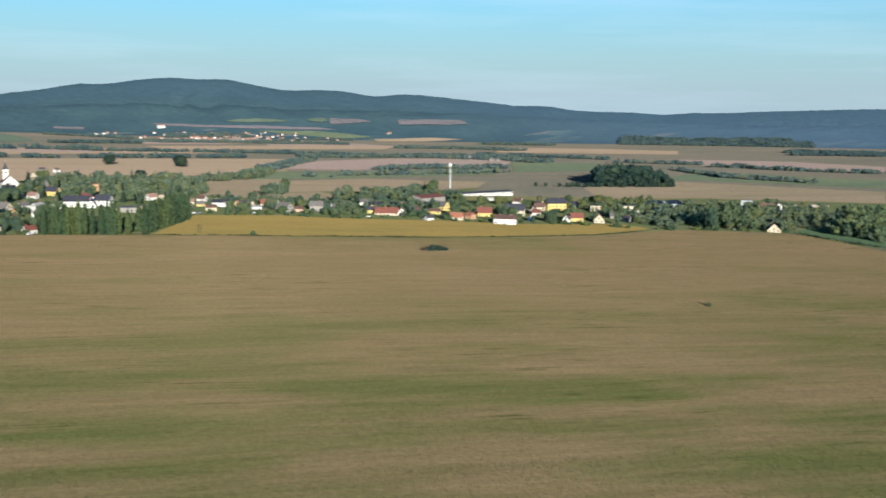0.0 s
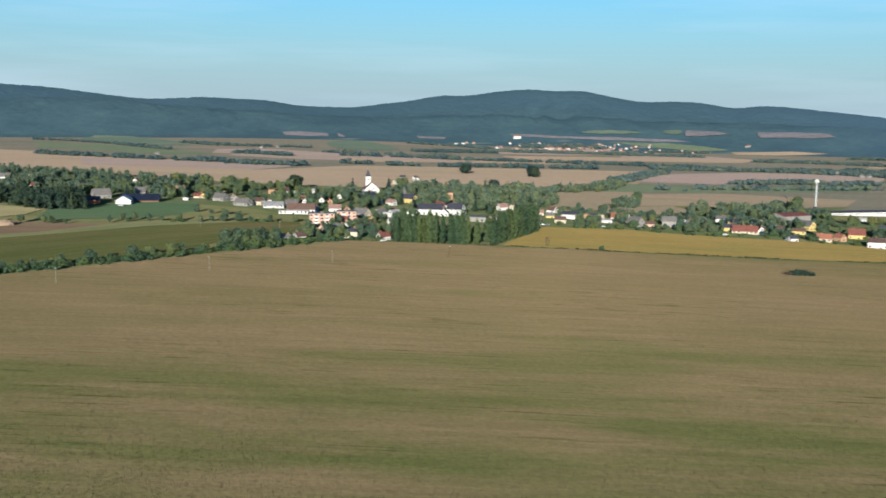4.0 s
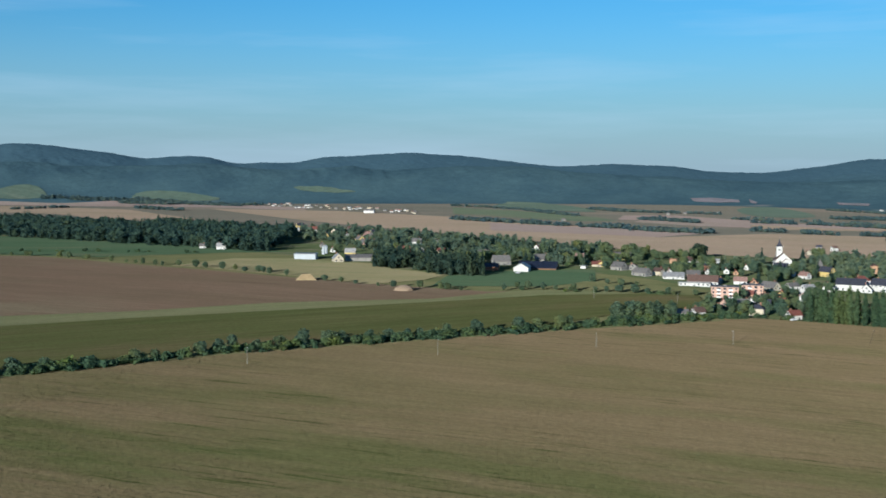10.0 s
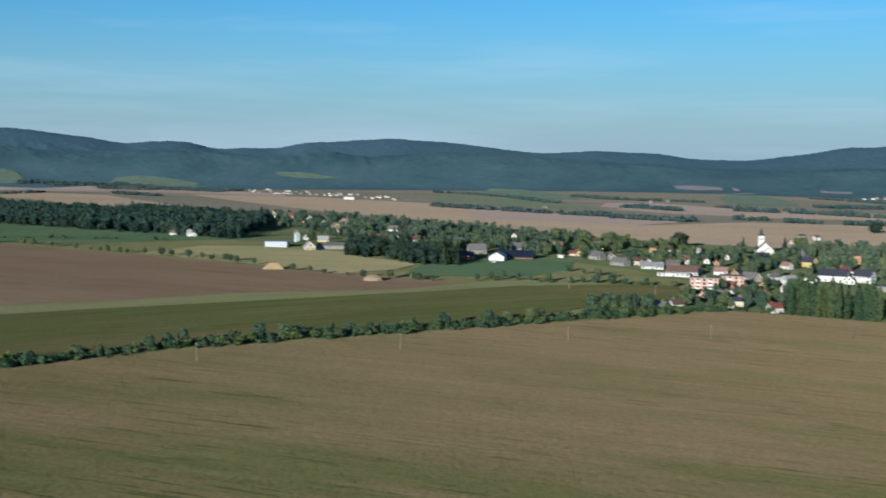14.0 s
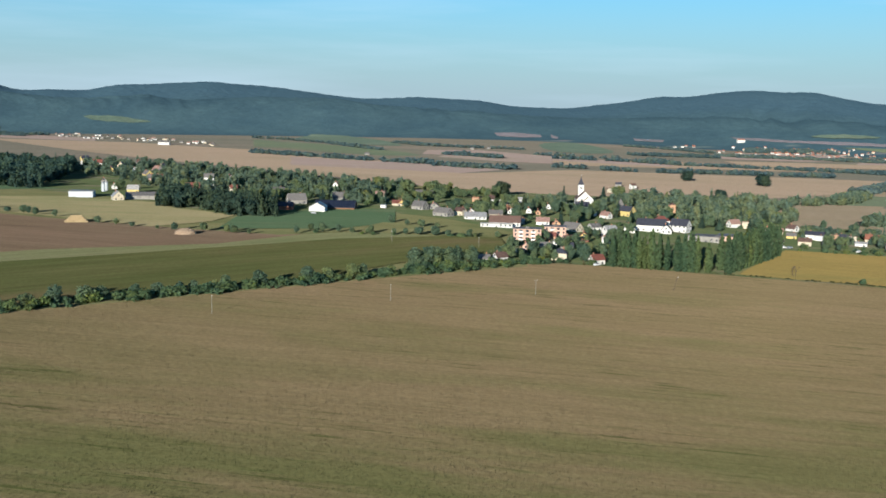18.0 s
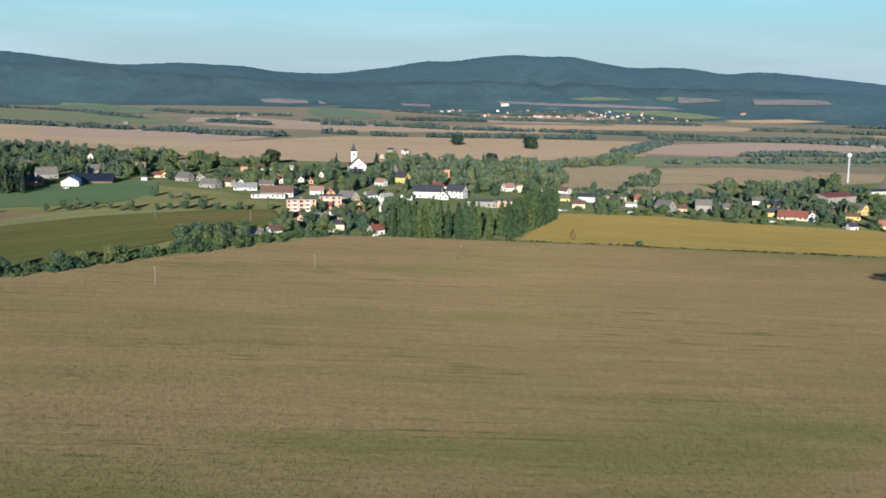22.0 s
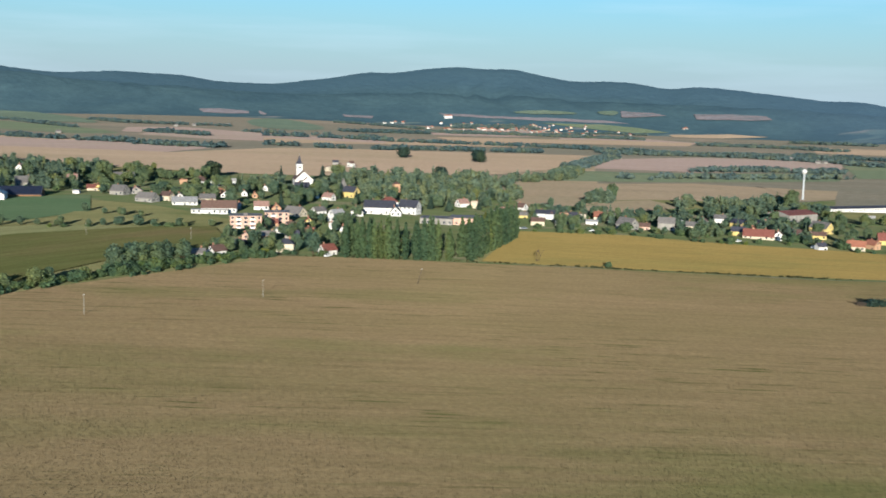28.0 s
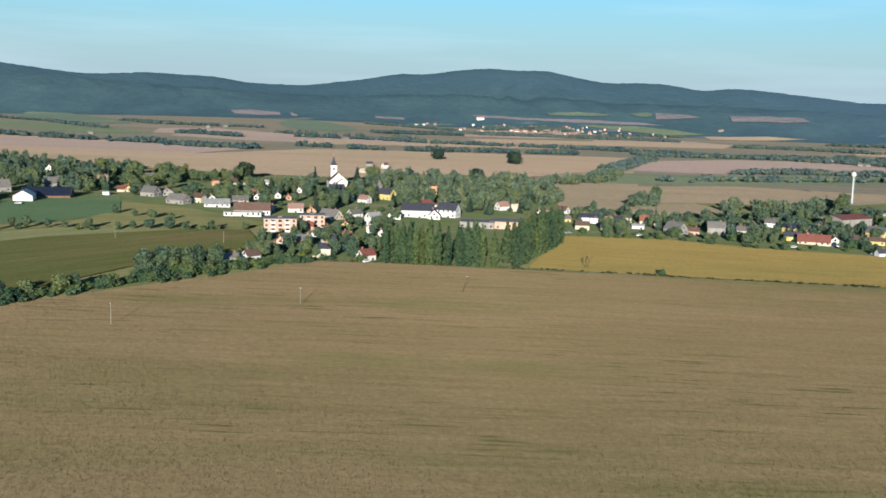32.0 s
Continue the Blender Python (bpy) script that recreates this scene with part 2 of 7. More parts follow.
def hill(r, az):
    """Height of the wooded hills at a distance and bearing from the origin."""
    x, y = r * math.sin(radians(az)), r * math.cos(radians(az))
    foot = rise(x, y)
    climb = min(1.0, max(0.0, (r - 3620) / 1020))
    back = (glide(CRESTS, 1.5, az) - foot) * (0.35 * climb + 0.65 * smooth(0, 1, climb)) * (1 - 0.6 * smooth(4650, 4830, r))
    front = (glide(FRONTS, 4.0, az) - foot) * smooth(3500, 4060, r) * (1 - 0.6 * smooth(4080, 4330, r))
    # shallow valleys run down the slopes between rounded spurs
    bend = 3.2 * noise.noise((x / 700, y / 700, 8.0))
    spur = 0.7 * (1 - 2.6 * abs(noise.noise((az * 0.22 + bend, r / 700, 2.0)))) + 0.3 * (1 - 2.6 * abs(noise.noise((az * 0.6 + bend, r / 420, 5.0))))
    spur += 0.5 * noise.noise((x / 260, y / 260, 3.1))
    tall = min(1.0, max(0.25, (glide(CRESTS, 1.5, az) - 20) / 120))
    return foot + max(back, front) + 12 * tall * spur * smooth(3560, 3950, r) * (1 - smooth(4080, 4420, r))


def link(name, bm, material, parent=None, label=""):
    """One mesh object from a bmesh, under a thing or a part."""
    me = bpy.data.meshes.new(name)
    bm.to_mesh(me)
    bm.free()
    me.materials.append(material)
    ob = new(name, me)
    ob.parent = parent
    if label:
        ob["label"] = label
    return ob


part = link


def bearings():
    a = [k * 3.0 for k in range(21, 100)]  # behind and beside
    b = [-63 + 0.5 * k for k in range(253)]
    return b + [x for x in a if 63 < x < 297]


def make_ground():
    bm = bmesh.new()
    angles = bearings()
    radii = [30 * 1.06 ** k for k in range(88)]
    radii = [r for r in radii if r < 4800] + [4800]
    centre = bm.verts.new((0, 0, rise(0, 0)))
    rings = [[bm.verts.new((r * math.sin(radians(a)), r * math.cos(radians(a)), rise(r * math.sin(radians(a)), r * math.cos(radians(a))))) for a in angles] for r in radii]
    count = len(angles)
    for k in range(count):
        bm.faces.new((centre, rings[0][(k + 1) % count], rings[0][k]))
    for inner, outer in zip(rings, rings[1:]):
        for k in range(count):
            j = (k + 1) % count
            bm.faces.new((inner[k], inner[j], outer[j], outer[k]))
    bmesh.ops.recalc_face_normals(bm, faces=bm.faces)
    for f in bm.faces:
        f.smooth = True
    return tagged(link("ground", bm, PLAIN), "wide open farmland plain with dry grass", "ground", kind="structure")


make_ground()


def sheet(name, outline, material, lift, cell, label, category="field", height=0.0, wobble=1.0, on=None, rounded=0):
    """A piece of farmland draped over the ground, cut into cells; height gives a standing crop its sides."""
    pts = []
    for _ in range(rounded):
        outline = [tuple(p + (q - p) * s for p, q in zip(a, b)) for a, b in zip(outline, outline[1:] + outline[:1]) for s in (0.25, 0.75)]
    for k, (x0, y0) in enumerate(outline):
        x1, y1 = outline[(k + 1) % len(outline)]
        steps = max(1, int(math.hypot(x1 - x0, y1 - y0) / (cell * 0.8)))
        for s in range(steps):
            x, y = x0 + (x1 - x0) * s / steps, y0 + (y1 - y0) * s / steps
            w = wobble * cell * 0.04
            pts.append((x + w * noise.noise((x / 40, y / 40, 1)), y + w * noise.noise((x / 40, y / 40, 9))))
    bm = bmesh.new()
    face = bm.faces.new([bm.verts.new((x, y, 0)) for x, y in pts])
    if face.normal.z < 0 or sum(a[0] * b[1] - a[1] * b[0] for a, b in zip(pts, pts[1:] + pts[:1])) < 0:
        bmesh.ops.reverse_faces(bm, faces=[face])
    for axis in (0, 1):
        low, high = min(p[axis] for p in pts), max(p[axis] for p in pts)
        for k in range(1, int((high - low) / cell) + 1):
            co, no = [0, 0, 0], [0, 0, 0]
            co[axis], no[axis] = low + k * cell, 1
            bmesh.ops.bisect_plane(bm, geom=bm.verts[:] + bm.edges[:] + bm.faces[:], plane_co=co, plane_no=no)
    for v in bm.verts:
        v.co.z = (on or rise)(v.co.x, v.co.y) + lift + height
    if height:
        rim = [e for e in bm.edges if e.is_boundary]
        made = bmesh.ops.extrude_edge_only(bm, edges=rim)["geom"]
        for v in made:
            if isinstance(v, bmesh.types.BMVert):
                v.co.z -= height + lift
    bmesh.ops.triangulate(bm, faces=bm.faces)
    return tagged(link(name, bm, material), label, category, kind="structure")


HEDGE_LINE = [(-540, -150), (-420, 60), (-330, 205), (-274, 288), (-247, 332), (-214, 381), (-152, 450), (-89, 523), (-29, 589)]
FAR_EDGE = [(-31, 607), (15, 609), (72, 605), (143, 601), (250, 595), (325, 602), (403, 613), (468, 645), (509, 658), (604, 635), (605, 582), (596, 519)]
sheet("grassland", [(-1500, 560), (-400, 640), (-60, 600), (300, 600), (620, 640), (700, 760), (980, 900), (760, 1000), (420, 1010), (200, 1180), (-60, 1200), (-420, 1330), (-900, 1500), (-1500, 1300)], PASTURE, 0.1, 60, "rough grassland round the village", "meadow")
sheet("hedge_verge", [(-560, -150), (-445, 70), (-350, 215), (-295, 300), (-235, 392), (-170, 462), (-130, 512), (-105, 575), (-55, 640), (-20, 640), (-5, 600), (-75, 515), (-138, 442), (-200, 373), (-318, 200), (-410, 55), (-530, -150)], PASTURE, 0.17, 25, "rank green grass along a hedge", "verge")
sheet("stubble_field", HEDGE_LINE + FAR_EDGE + [(640, 300), (760, -200)], STUBBLE, 0.25, 25, "vast harvested stubble field with green weedy drifts")
sheet("soy_field", [(82, 613), (112, 607), (178, 604), (246, 602), (325, 608), (410, 626), (476, 658), (489, 671), (480, 701), (373, 698), (331, 717), (274, 726), (238, 730), (199, 750), (130, 748)], YELLOW, 0.3, 25, "golden ripening crop field before the village")
sheet("beet_field", [(-550, -120), (-430, 80), (-340, 225), (-285, 305), (-222, 395), (-160, 465), (-120, 512), (-92, 575), (-40, 640), (-53, 711), (-84, 707), (-147, 659), (-199, 591), (-256, 522), (-318, 454), (-368, 392), (-480, 250), (-640, 20)], BEET, 0.3, 25, "dark green leafy crop field beside the hedge", height=0.4)
sheet("mown_strip", [(-368, 392), (-318, 454), (-256, 522), (-199, 591), (-147, 659), (-84, 707), (-139, 708), (-171, 681), (-205, 611), (-284, 550), (-336, 481), (-399, 427), (-520, 300), (-660, 60), (-640, 20), (-480, 250)], PALE, 0.22, 25, "pale green mown strip between two fields")
sheet("ploughed_field", [(-399, 427), (-336, 481), (-284, 550), (-205, 611), (-171, 681), (-186, 668), (-247, 678), (-343, 706), (-434, 742), (-540, 784), (-669, 839), (-761, 831), (-1000, 760), (-1000, 420), (-660, 60), (-520, 300)], PLOUGHED, 0.26, 30, "bare brown ploughed field")
sheet("green_meadow", [(-1300, 1215), (-1088, 1192), (-867, 1167), (-620, 1052), (-478, 985), (-534, 948), (-607, 845), (-781, 855), (-1000, 800), (-1300, 800)], MEADOW, 0.3, 40, "fresh green meadow below a dark wood", "meadow")
sheet("olive_meadow", [(-485, 772), (-482, 876), (-428, 893), (-353, 833), (-248, 780), (-260, 714), (-328, 713), (-445, 762)], HAY, 0.42, 25, "dry yellowish-green hay meadow", "meadow")
sheet("green_paddock", [(-245, 771), (-211, 844), (-151, 888), (-132, 778), (-160, 718), (-230, 685)], MEADOW, 0.34, 25, "green paddock beside the village", "meadow")
sheet("pasture", [(-140, 774), (-72, 766), (-45, 749), (-56, 716), (-84, 710), (-139, 712), (-165, 690), (-150, 720)], PASTURE, 0.36, 20, "dry rough pasture with small hedges", "meadow")


def bulk(x, y, middle):
    """Tufts grow coarser and fewer away from the middle of a field."""
    return 1 + np.clip((np.hypot(x - middle[0], y - middle[1]) - 200) / 400, 0, 0.35)


def stalks(name, outline, count, tall, broad, material, label, seed, middle=None):
    """Upright straw, weeds or leaves on a field, far too many to count: one mesh of thin blades."""
    own = np.random.default_rng(seed)
    edge = np.array(outline, float)
    low, high = edge.min(0), edge.max(0)
    spots = np.empty((0, 2))
    while len(spots) < count:
        p = own.uniform(low, high, (count, 2))
        hit = np.zeros(count, bool)
        for (x0, y0), (x1, y1) in zip(edge, np.roll(edge, -1, 0)):
            if y0 != y1:
                hit ^= ((y0 > p[:, 1]) != (y1 > p[:, 1])) & (p[:, 0] < (x1 - x0) * (p[:, 1] - y0) / (y1 - y0) + x0)
        # in rows, thick in one place and thin in another
        band = np.floor(p[:, 1] / 1.3 + 0.03 * p[:, 0]).astype(int)
        wave = np.sin(p[:, 0] / (12 + 37 * ((band * 0.618) % 1)) + band * 2.4) + np.sin(p[:, 0] / 71 + np.floor(band / 9) * 1.9)
        hit &= own.random(count) < 0.75 + 0.1 * wave
        if middle:
            hit &= own.random(count) < bulk(p[:, 0], p[:, 1], middle) ** -1.5
        spots = np.concatenate([spots, p[hit]])[:count]
    x, y = spots[:, 0], spots[:, 1]
    u, v = np.tanh(x / 700), np.tanh((y - 600) / 1600)
    z = -0.24 - 20.71 * u - 14.61 * v + 16.53 * u * v - 17.66 * u * u - 21.78 * v * v + 7.23 * u * u * v - 11.95 * u * v * v + 0.2
    turn, h, w = own.uniform(0, 2 * np.pi, count), own.uniform(*tall, count), own.uniform(*broad, count) / 2
    if middle:
        h, w = h * bulk(x, y, middle), w * bulk(x, y, middle)
    dx, dy = np.cos(turn) * w, np.sin(turn) * w
    lean = own.normal(0, 0.12, (2, count)) * h
    co = np.stack([np.stack([x - dx, y - dy, z], 1), np.stack([x + dx, y + dy, z], 1), np.stack([x + lean[0], y + lean[1], z + h], 1)], 1).reshape(-1, 3)
    me = bpy.data.meshes.new(name)
    me.vertices.add(count * 3)
    me.vertices.foreach_set("co", co.ravel())
    me.loops.add(count * 3)
    me.loops.foreach_set("vertex_index", np.arange(count * 3, dtype=np.int32))
    me.polygons.add(count)
    me.polygons.foreach_set("loop_start", np.arange(0, count * 3, 3, dtype=np.int32))
    me.update(calc_edges=True)
    me.materials.append(material)
    return tagged(new(name, me), label, "stubble" if material is STUBBLE else "crop", kind="stuff")


stalks("straw_stalks", [(-330, 205), (-274, 288), (-247, 332), (-214, 381), (-152, 450), (-89, 523), (-29, 589)] + FAR_EDGE + [(560, 420), (330, 150), (190, 60), (-150, 60), (-290, 150)], 800000, (0.17, 0.34), (0.13, 0.23), STUBBLE, "short cut straw and weeds standing in the stubble", 3, (50, 300))
stalks("crop_leaves", [(82, 614), (178, 605), (246, 603), (325, 609), (410, 627), (476, 659), (480, 700), (373, 697), (331, 716), (274, 725), (199, 749), (130, 747)], 90000, (0.12, 0.26), (0.25, 0.45), YELLOW, "yellowing leaves of a ripening crop", 4)


# ---- wooded hills that close the view ----
def forest_material():
    m, n, l, b = blank("hill_forest")
    b.inputs["Specular IOR Level"].default_value = 0.0
    p = place_node(n, l)
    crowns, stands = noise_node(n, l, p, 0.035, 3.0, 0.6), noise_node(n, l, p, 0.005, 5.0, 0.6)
    # base colours blued for the haze of distance, woods and open land alike
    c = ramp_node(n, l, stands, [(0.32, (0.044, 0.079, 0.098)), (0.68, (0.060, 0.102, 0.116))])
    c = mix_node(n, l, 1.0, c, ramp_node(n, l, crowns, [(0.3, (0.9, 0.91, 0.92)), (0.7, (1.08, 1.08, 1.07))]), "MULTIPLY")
    # pastures and stubble strips on the lower slopes
    axes = n.new("ShaderNodeSeparateXYZ")
    l.new(n.new("ShaderNodeNewGeometry").outputs["Position"], axes.inputs["Vector"])
    low, spread, both = n.new("ShaderNodeMapRange"), n.new("ShaderNodeMath"), n.new("ShaderNodeMath")
    low.inputs["From Min"].default_value, low.inputs["From Max"].default_value = 30.0, -45.0
    l.new(axes.outputs["Z"], low.inputs["Value"])
    patches = noise_node(n, l, place_node(n, l, 12, (0.4, 1.2, 0.01)), 0.008, 3.0, 0.5)
    spread.operation, both.operation = "ADD", "MULTIPLY"
    l.new(low.outputs["Result"], both.inputs[0])
    both.inputs[1].default_value = 0.28
    l.new(patches, spread.inputs[0])
    l.new(both.outputs["Value"], spread.inputs[1])
    open_land = ramp_node(n, l, spread.outputs["Value"], [(0.82, (0, 0, 0)), (0.88, (0.6, 0.6, 0.6))])
    grass = ramp_node(n, l, noise_node(n, l, place_node(n, l, 12, (0.5, 1.5, 0.01)), 0.011, 2.0, 0.4), [(0.4, (0.109, 0.156, 0.150)), (0.55, (0.139, 0.170, 0.153)), (0.62, (0.231, 0.204, 0.187))])
    c = mix_node(n, l, open_land, c, grass)
    # bluer and paler towards the eastern ridge, its thicker haze put into the colour
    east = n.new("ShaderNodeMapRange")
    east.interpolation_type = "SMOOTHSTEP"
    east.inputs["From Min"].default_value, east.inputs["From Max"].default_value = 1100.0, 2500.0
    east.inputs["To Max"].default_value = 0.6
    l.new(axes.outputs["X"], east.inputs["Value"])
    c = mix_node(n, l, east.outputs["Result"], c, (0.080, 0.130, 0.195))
    # bluer green with distance up to the high ridge, again haze in the colour
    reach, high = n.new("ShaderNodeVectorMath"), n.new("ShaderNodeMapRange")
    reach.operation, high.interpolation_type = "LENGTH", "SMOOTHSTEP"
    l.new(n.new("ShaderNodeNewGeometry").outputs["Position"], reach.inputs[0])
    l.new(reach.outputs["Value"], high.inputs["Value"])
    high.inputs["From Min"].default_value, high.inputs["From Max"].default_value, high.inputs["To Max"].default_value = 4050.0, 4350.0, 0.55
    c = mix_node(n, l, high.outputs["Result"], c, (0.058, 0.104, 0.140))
    l.new(c, b.inputs["Base Color"])
    # normals of the crowns tipped south to the sun, to brighten and even the slopes
    geo, last = n.new("ShaderNodeNewGeometry"), None
    rough = n.new("ShaderNodeTexNoise")
    rough.inputs["Scale"].default_value, rough.inputs["Detail"].default_value = 0.12, 2.0
    l.new(p, rough.inputs["Vector"])
    last = rough.outputs["Color"]
    for step, value in (("SUBTRACT", (0.5, 0.5, 0.5)), ("MULTIPLY", (1.3, 1.3, 0)), ("ADD", (-0.06, -0.5, 0)), ("ADD", None), ("ADD", None), ("NORMALIZE", ())):
        v = n.new("ShaderNodeVectorMath")
        v.operation = step
        l.new(last, v.inputs[0])
        if value:
            v.inputs[1].default_value = value
        elif value is None:
            l.new(geo.outputs["Normal"], v.inputs[1])
        last = v.outputs["Vector"]
    l.new(last, b.inputs["Normal"])
    return m


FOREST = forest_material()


def make_hills():
    bm = bmesh.new()
    angles = [-62 + 0.1 * k for k in range(int(124 / 0.1) + 1)]
    radii = [3480 + 14 * k for k in range(97)]
    grid = []
    for r in radii:
        row = []
        for a in angles:
            x, y = r * math.sin(radians(a)), r * math.cos(radians(a))
            z = hill(r, a) - 0.6 + 2.4 * noise.noise((x / 17, y / 17, 0.5)) * smooth(3700, 4000, r)
            row.append(bm.verts.new((x, y, z)))
        grid.append(row)
    for low, high in zip(grid, grid[1:]):
        for k in range(len(angles) - 1):
            bm.faces.new((low[k + 1], low[k], high[k], high[k + 1]))
    bmesh.ops.recalc_face_normals(bm, faces=bm.faces)
    for f in bm.faces:
        f.smooth = True
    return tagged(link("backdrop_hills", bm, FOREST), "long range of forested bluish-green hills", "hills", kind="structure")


make_hills()


# ---- building and plant materials ----
def render_wall(name, tint, dirt=0.25, rough=0.9):
    m, n, l, b = blank(name, rough)
    p = place_node(n, l)
    stain, grain = noise_node(n, l, place_node(n, l, 0, (1, 1, 0.35)), 0.5, 5.0, 0.65), noise_node(n, l, p, 6.0, 3.0)
    low = tuple(c * (1 - dirt) for c in tint)
    c = ramp_node(n, l, stain, [(0.3, low), (0.6, tint)])
    c = mix_node(n, l, 1.0, c, ramp_node(n, l, grain, [(0.2, (0.93, 0.93, 0.92)), (0.8, (1.04, 1.04, 1.03))]), "MULTIPLY")
    l.new(c, b.inputs["Base Color"])
    bump_node(n, l, grain, b, 0.2, 0.03)
    return m


def roof_cover(name, tint, rough=0.75, course=3.0, worn=0.3):
    """Tiles or sheets in courses, weathered in patches."""
    m, n, l, b = blank(name, rough)
    p = place_node(n, l)
    info = n.new("ShaderNodeObjectInfo")
    w = n.new("ShaderNodeTexWave")
    w.wave_type, w.bands_direction = "BANDS", "Z"
    w.inputs["Scale"].default_value, w.inputs["Distortion"].default_value = course, 0.6
    l.new(p, w.inputs["Vector"])
    moss = noise_node(n, l, p, 0.7, 6.0, 0.7)
    c = ramp_node(n, l, moss, [(0.32, tuple(v * (1 - worn) for v in tint)), (0.62, tint), (0.8, tuple(0.7 * v + 0.06 for v in tint))])
    c = mix_node(n, l, 1.0, c, ramp_node(n, l, info.outputs["Random"], [(0.0, (0.8, 0.8, 0.82)), (1.0, (1.15, 1.12, 1.1))]), "MULTIPLY")
    c = mix_node(n, l, 0.35, c, w.outputs["Color"], "OVERLAY")
    l.new(c, b.inputs["Base Color"])
    bump_node(n, l, w.outputs["Fac"], b, 0.5, 0.06)
    return m


WALLS = {
    "white": render_wall("white_render", (0.64, 0.625, 0.59)),
    "cream": render_wall("cream_render", (0.54, 0.47, 0.35)),
    "yellow": render_wall("yellow_render", (0.58, 0.45, 0.17)),
    "orange": render_wall("orange_render", (0.46, 0.28, 0.17)),
    "pink": render_wall("pink_render", (0.55, 0.36, 0.28)),
    "grey": render_wall("grey_render", (0.28, 0.265, 0.24), 0.35),
    "brick": render_wall("red_brick", (0.36, 0.15, 0.09), 0.4),
    "wood": render_wall("brown_boards", (0.20, 0.11, 0.06), 0.4),
    "steel": render_wall("pale_sheet_steel", (0.46, 0.49, 0.51), 0.15, 0.5),
}
ROOFS = {
    "red": roof_cover("red_tiles", (0.215, 0.082, 0.062)),
    "orange": roof_cover("orange_tiles", (0.32, 0.135, 0.085)),
    "brown": roof_cover("brown_tiles", (0.135, 0.085, 0.068)),
    "grey": roof_cover("grey_fibre_slates", (0.165, 0.155, 0.145)),
    "dark": roof_cover("dark_slates", (0.055, 0.058, 0.075)),
    "pale": roof_cover("pale_sheet_roof", (0.36, 0.355, 0.34), 0.5),
    "pinkish": roof_cover("faded_tiles", (0.33, 0.205, 0.165)),
}
ROOF_WORDS = {"red": "red tiled", "orange": "orange tiled", "brown": "brown tiled", "grey": "grey slated", "dark": "dark slated", "pale": "pale sheet-metal", "pinkish": "faded red tiled"}
WALL_WORDS = {"white": "white rendered", "cream": "cream rendered", "yellow": "yellow rendered", "orange": "orange rendered", "pink": "pink rendered", "grey": "grey rendered", "brick": "red brick", "wood": "brown boarded", "steel": "pale steel-clad"}


def glass_material():
    m, n, l, b = blank("window_glass", 0.08)
    b.inputs["Base Color"].default_value = (0.03, 0.04, 0.05, 1)
    b.inputs["Specular IOR Level"].default_value = 0.5
    return m


def plain(name, tint, rough=0.8, metal=0.0, scale=2.0, spread=0.2):
    m, n, l, b = blank(name, rough)
    f = noise_node(n, l, place_node(n, l), scale, 5.0, 0.65)
    l.new(ramp_node(n, l, f, [(0.3, tuple(c * (1 - spread) for c in tint)), (0.7, tuple(c * (1 + spread * 0.6) for c in tint))]), b.inputs["Base Color"])
    b.inputs["Metallic"].default_value = metal
    bump_node(n, l, f, b, 0.3, 0.03)
    return m


GLASS = glass_material()
FRAME = plain("white_window_frame", (0.72, 0.72, 0.7), 0.5)
DOOR = plain("brown_door", (0.16, 0.09, 0.05), 0.6)
SOOT = plain("chimney_brick", (0.3, 0.15, 0.1))
CONCRETE = plain("weathered_concrete", (0.22, 0.21, 0.18), 0.9)
STEEL = plain("galvanised_steel", (0.5, 0.51, 0.52), 0.45, 0.6)
BARK = plain("bark", (0.10, 0.075, 0.05), 0.95, 0.0, 3.0, 0.4)
DEADWOOD = plain("dead_wood", (0.09, 0.07, 0.055), 0.95, 0.0, 3.0, 0.4)
STRAW = plain("straw", (0.36, 0.27, 0.15), 0.95, 0.0, 1.2, 0.3)
OLD_STRAW = plain("weathered_straw", (0.30, 0.22, 0.15), 0.95, 0.0, 1.2, 0.3)
ASPHALT = plain("asphalt", (0.07, 0.07, 0.07), 0.9, 0.0, 0.6)


def panel_material():
    m, n, l, b = blank("solar_panel", 0.15)
    f = noise_node(n, l, place_node(n, l), 0.8, 3.0)
    l.new(ramp_node(n, l, f, [(0.3, (0.012, 0.016, 0.03)), (0.7, (0.022, 0.028, 0.05))]), b.inputs["Base Color"])
    return m


SOLAR = panel_material()


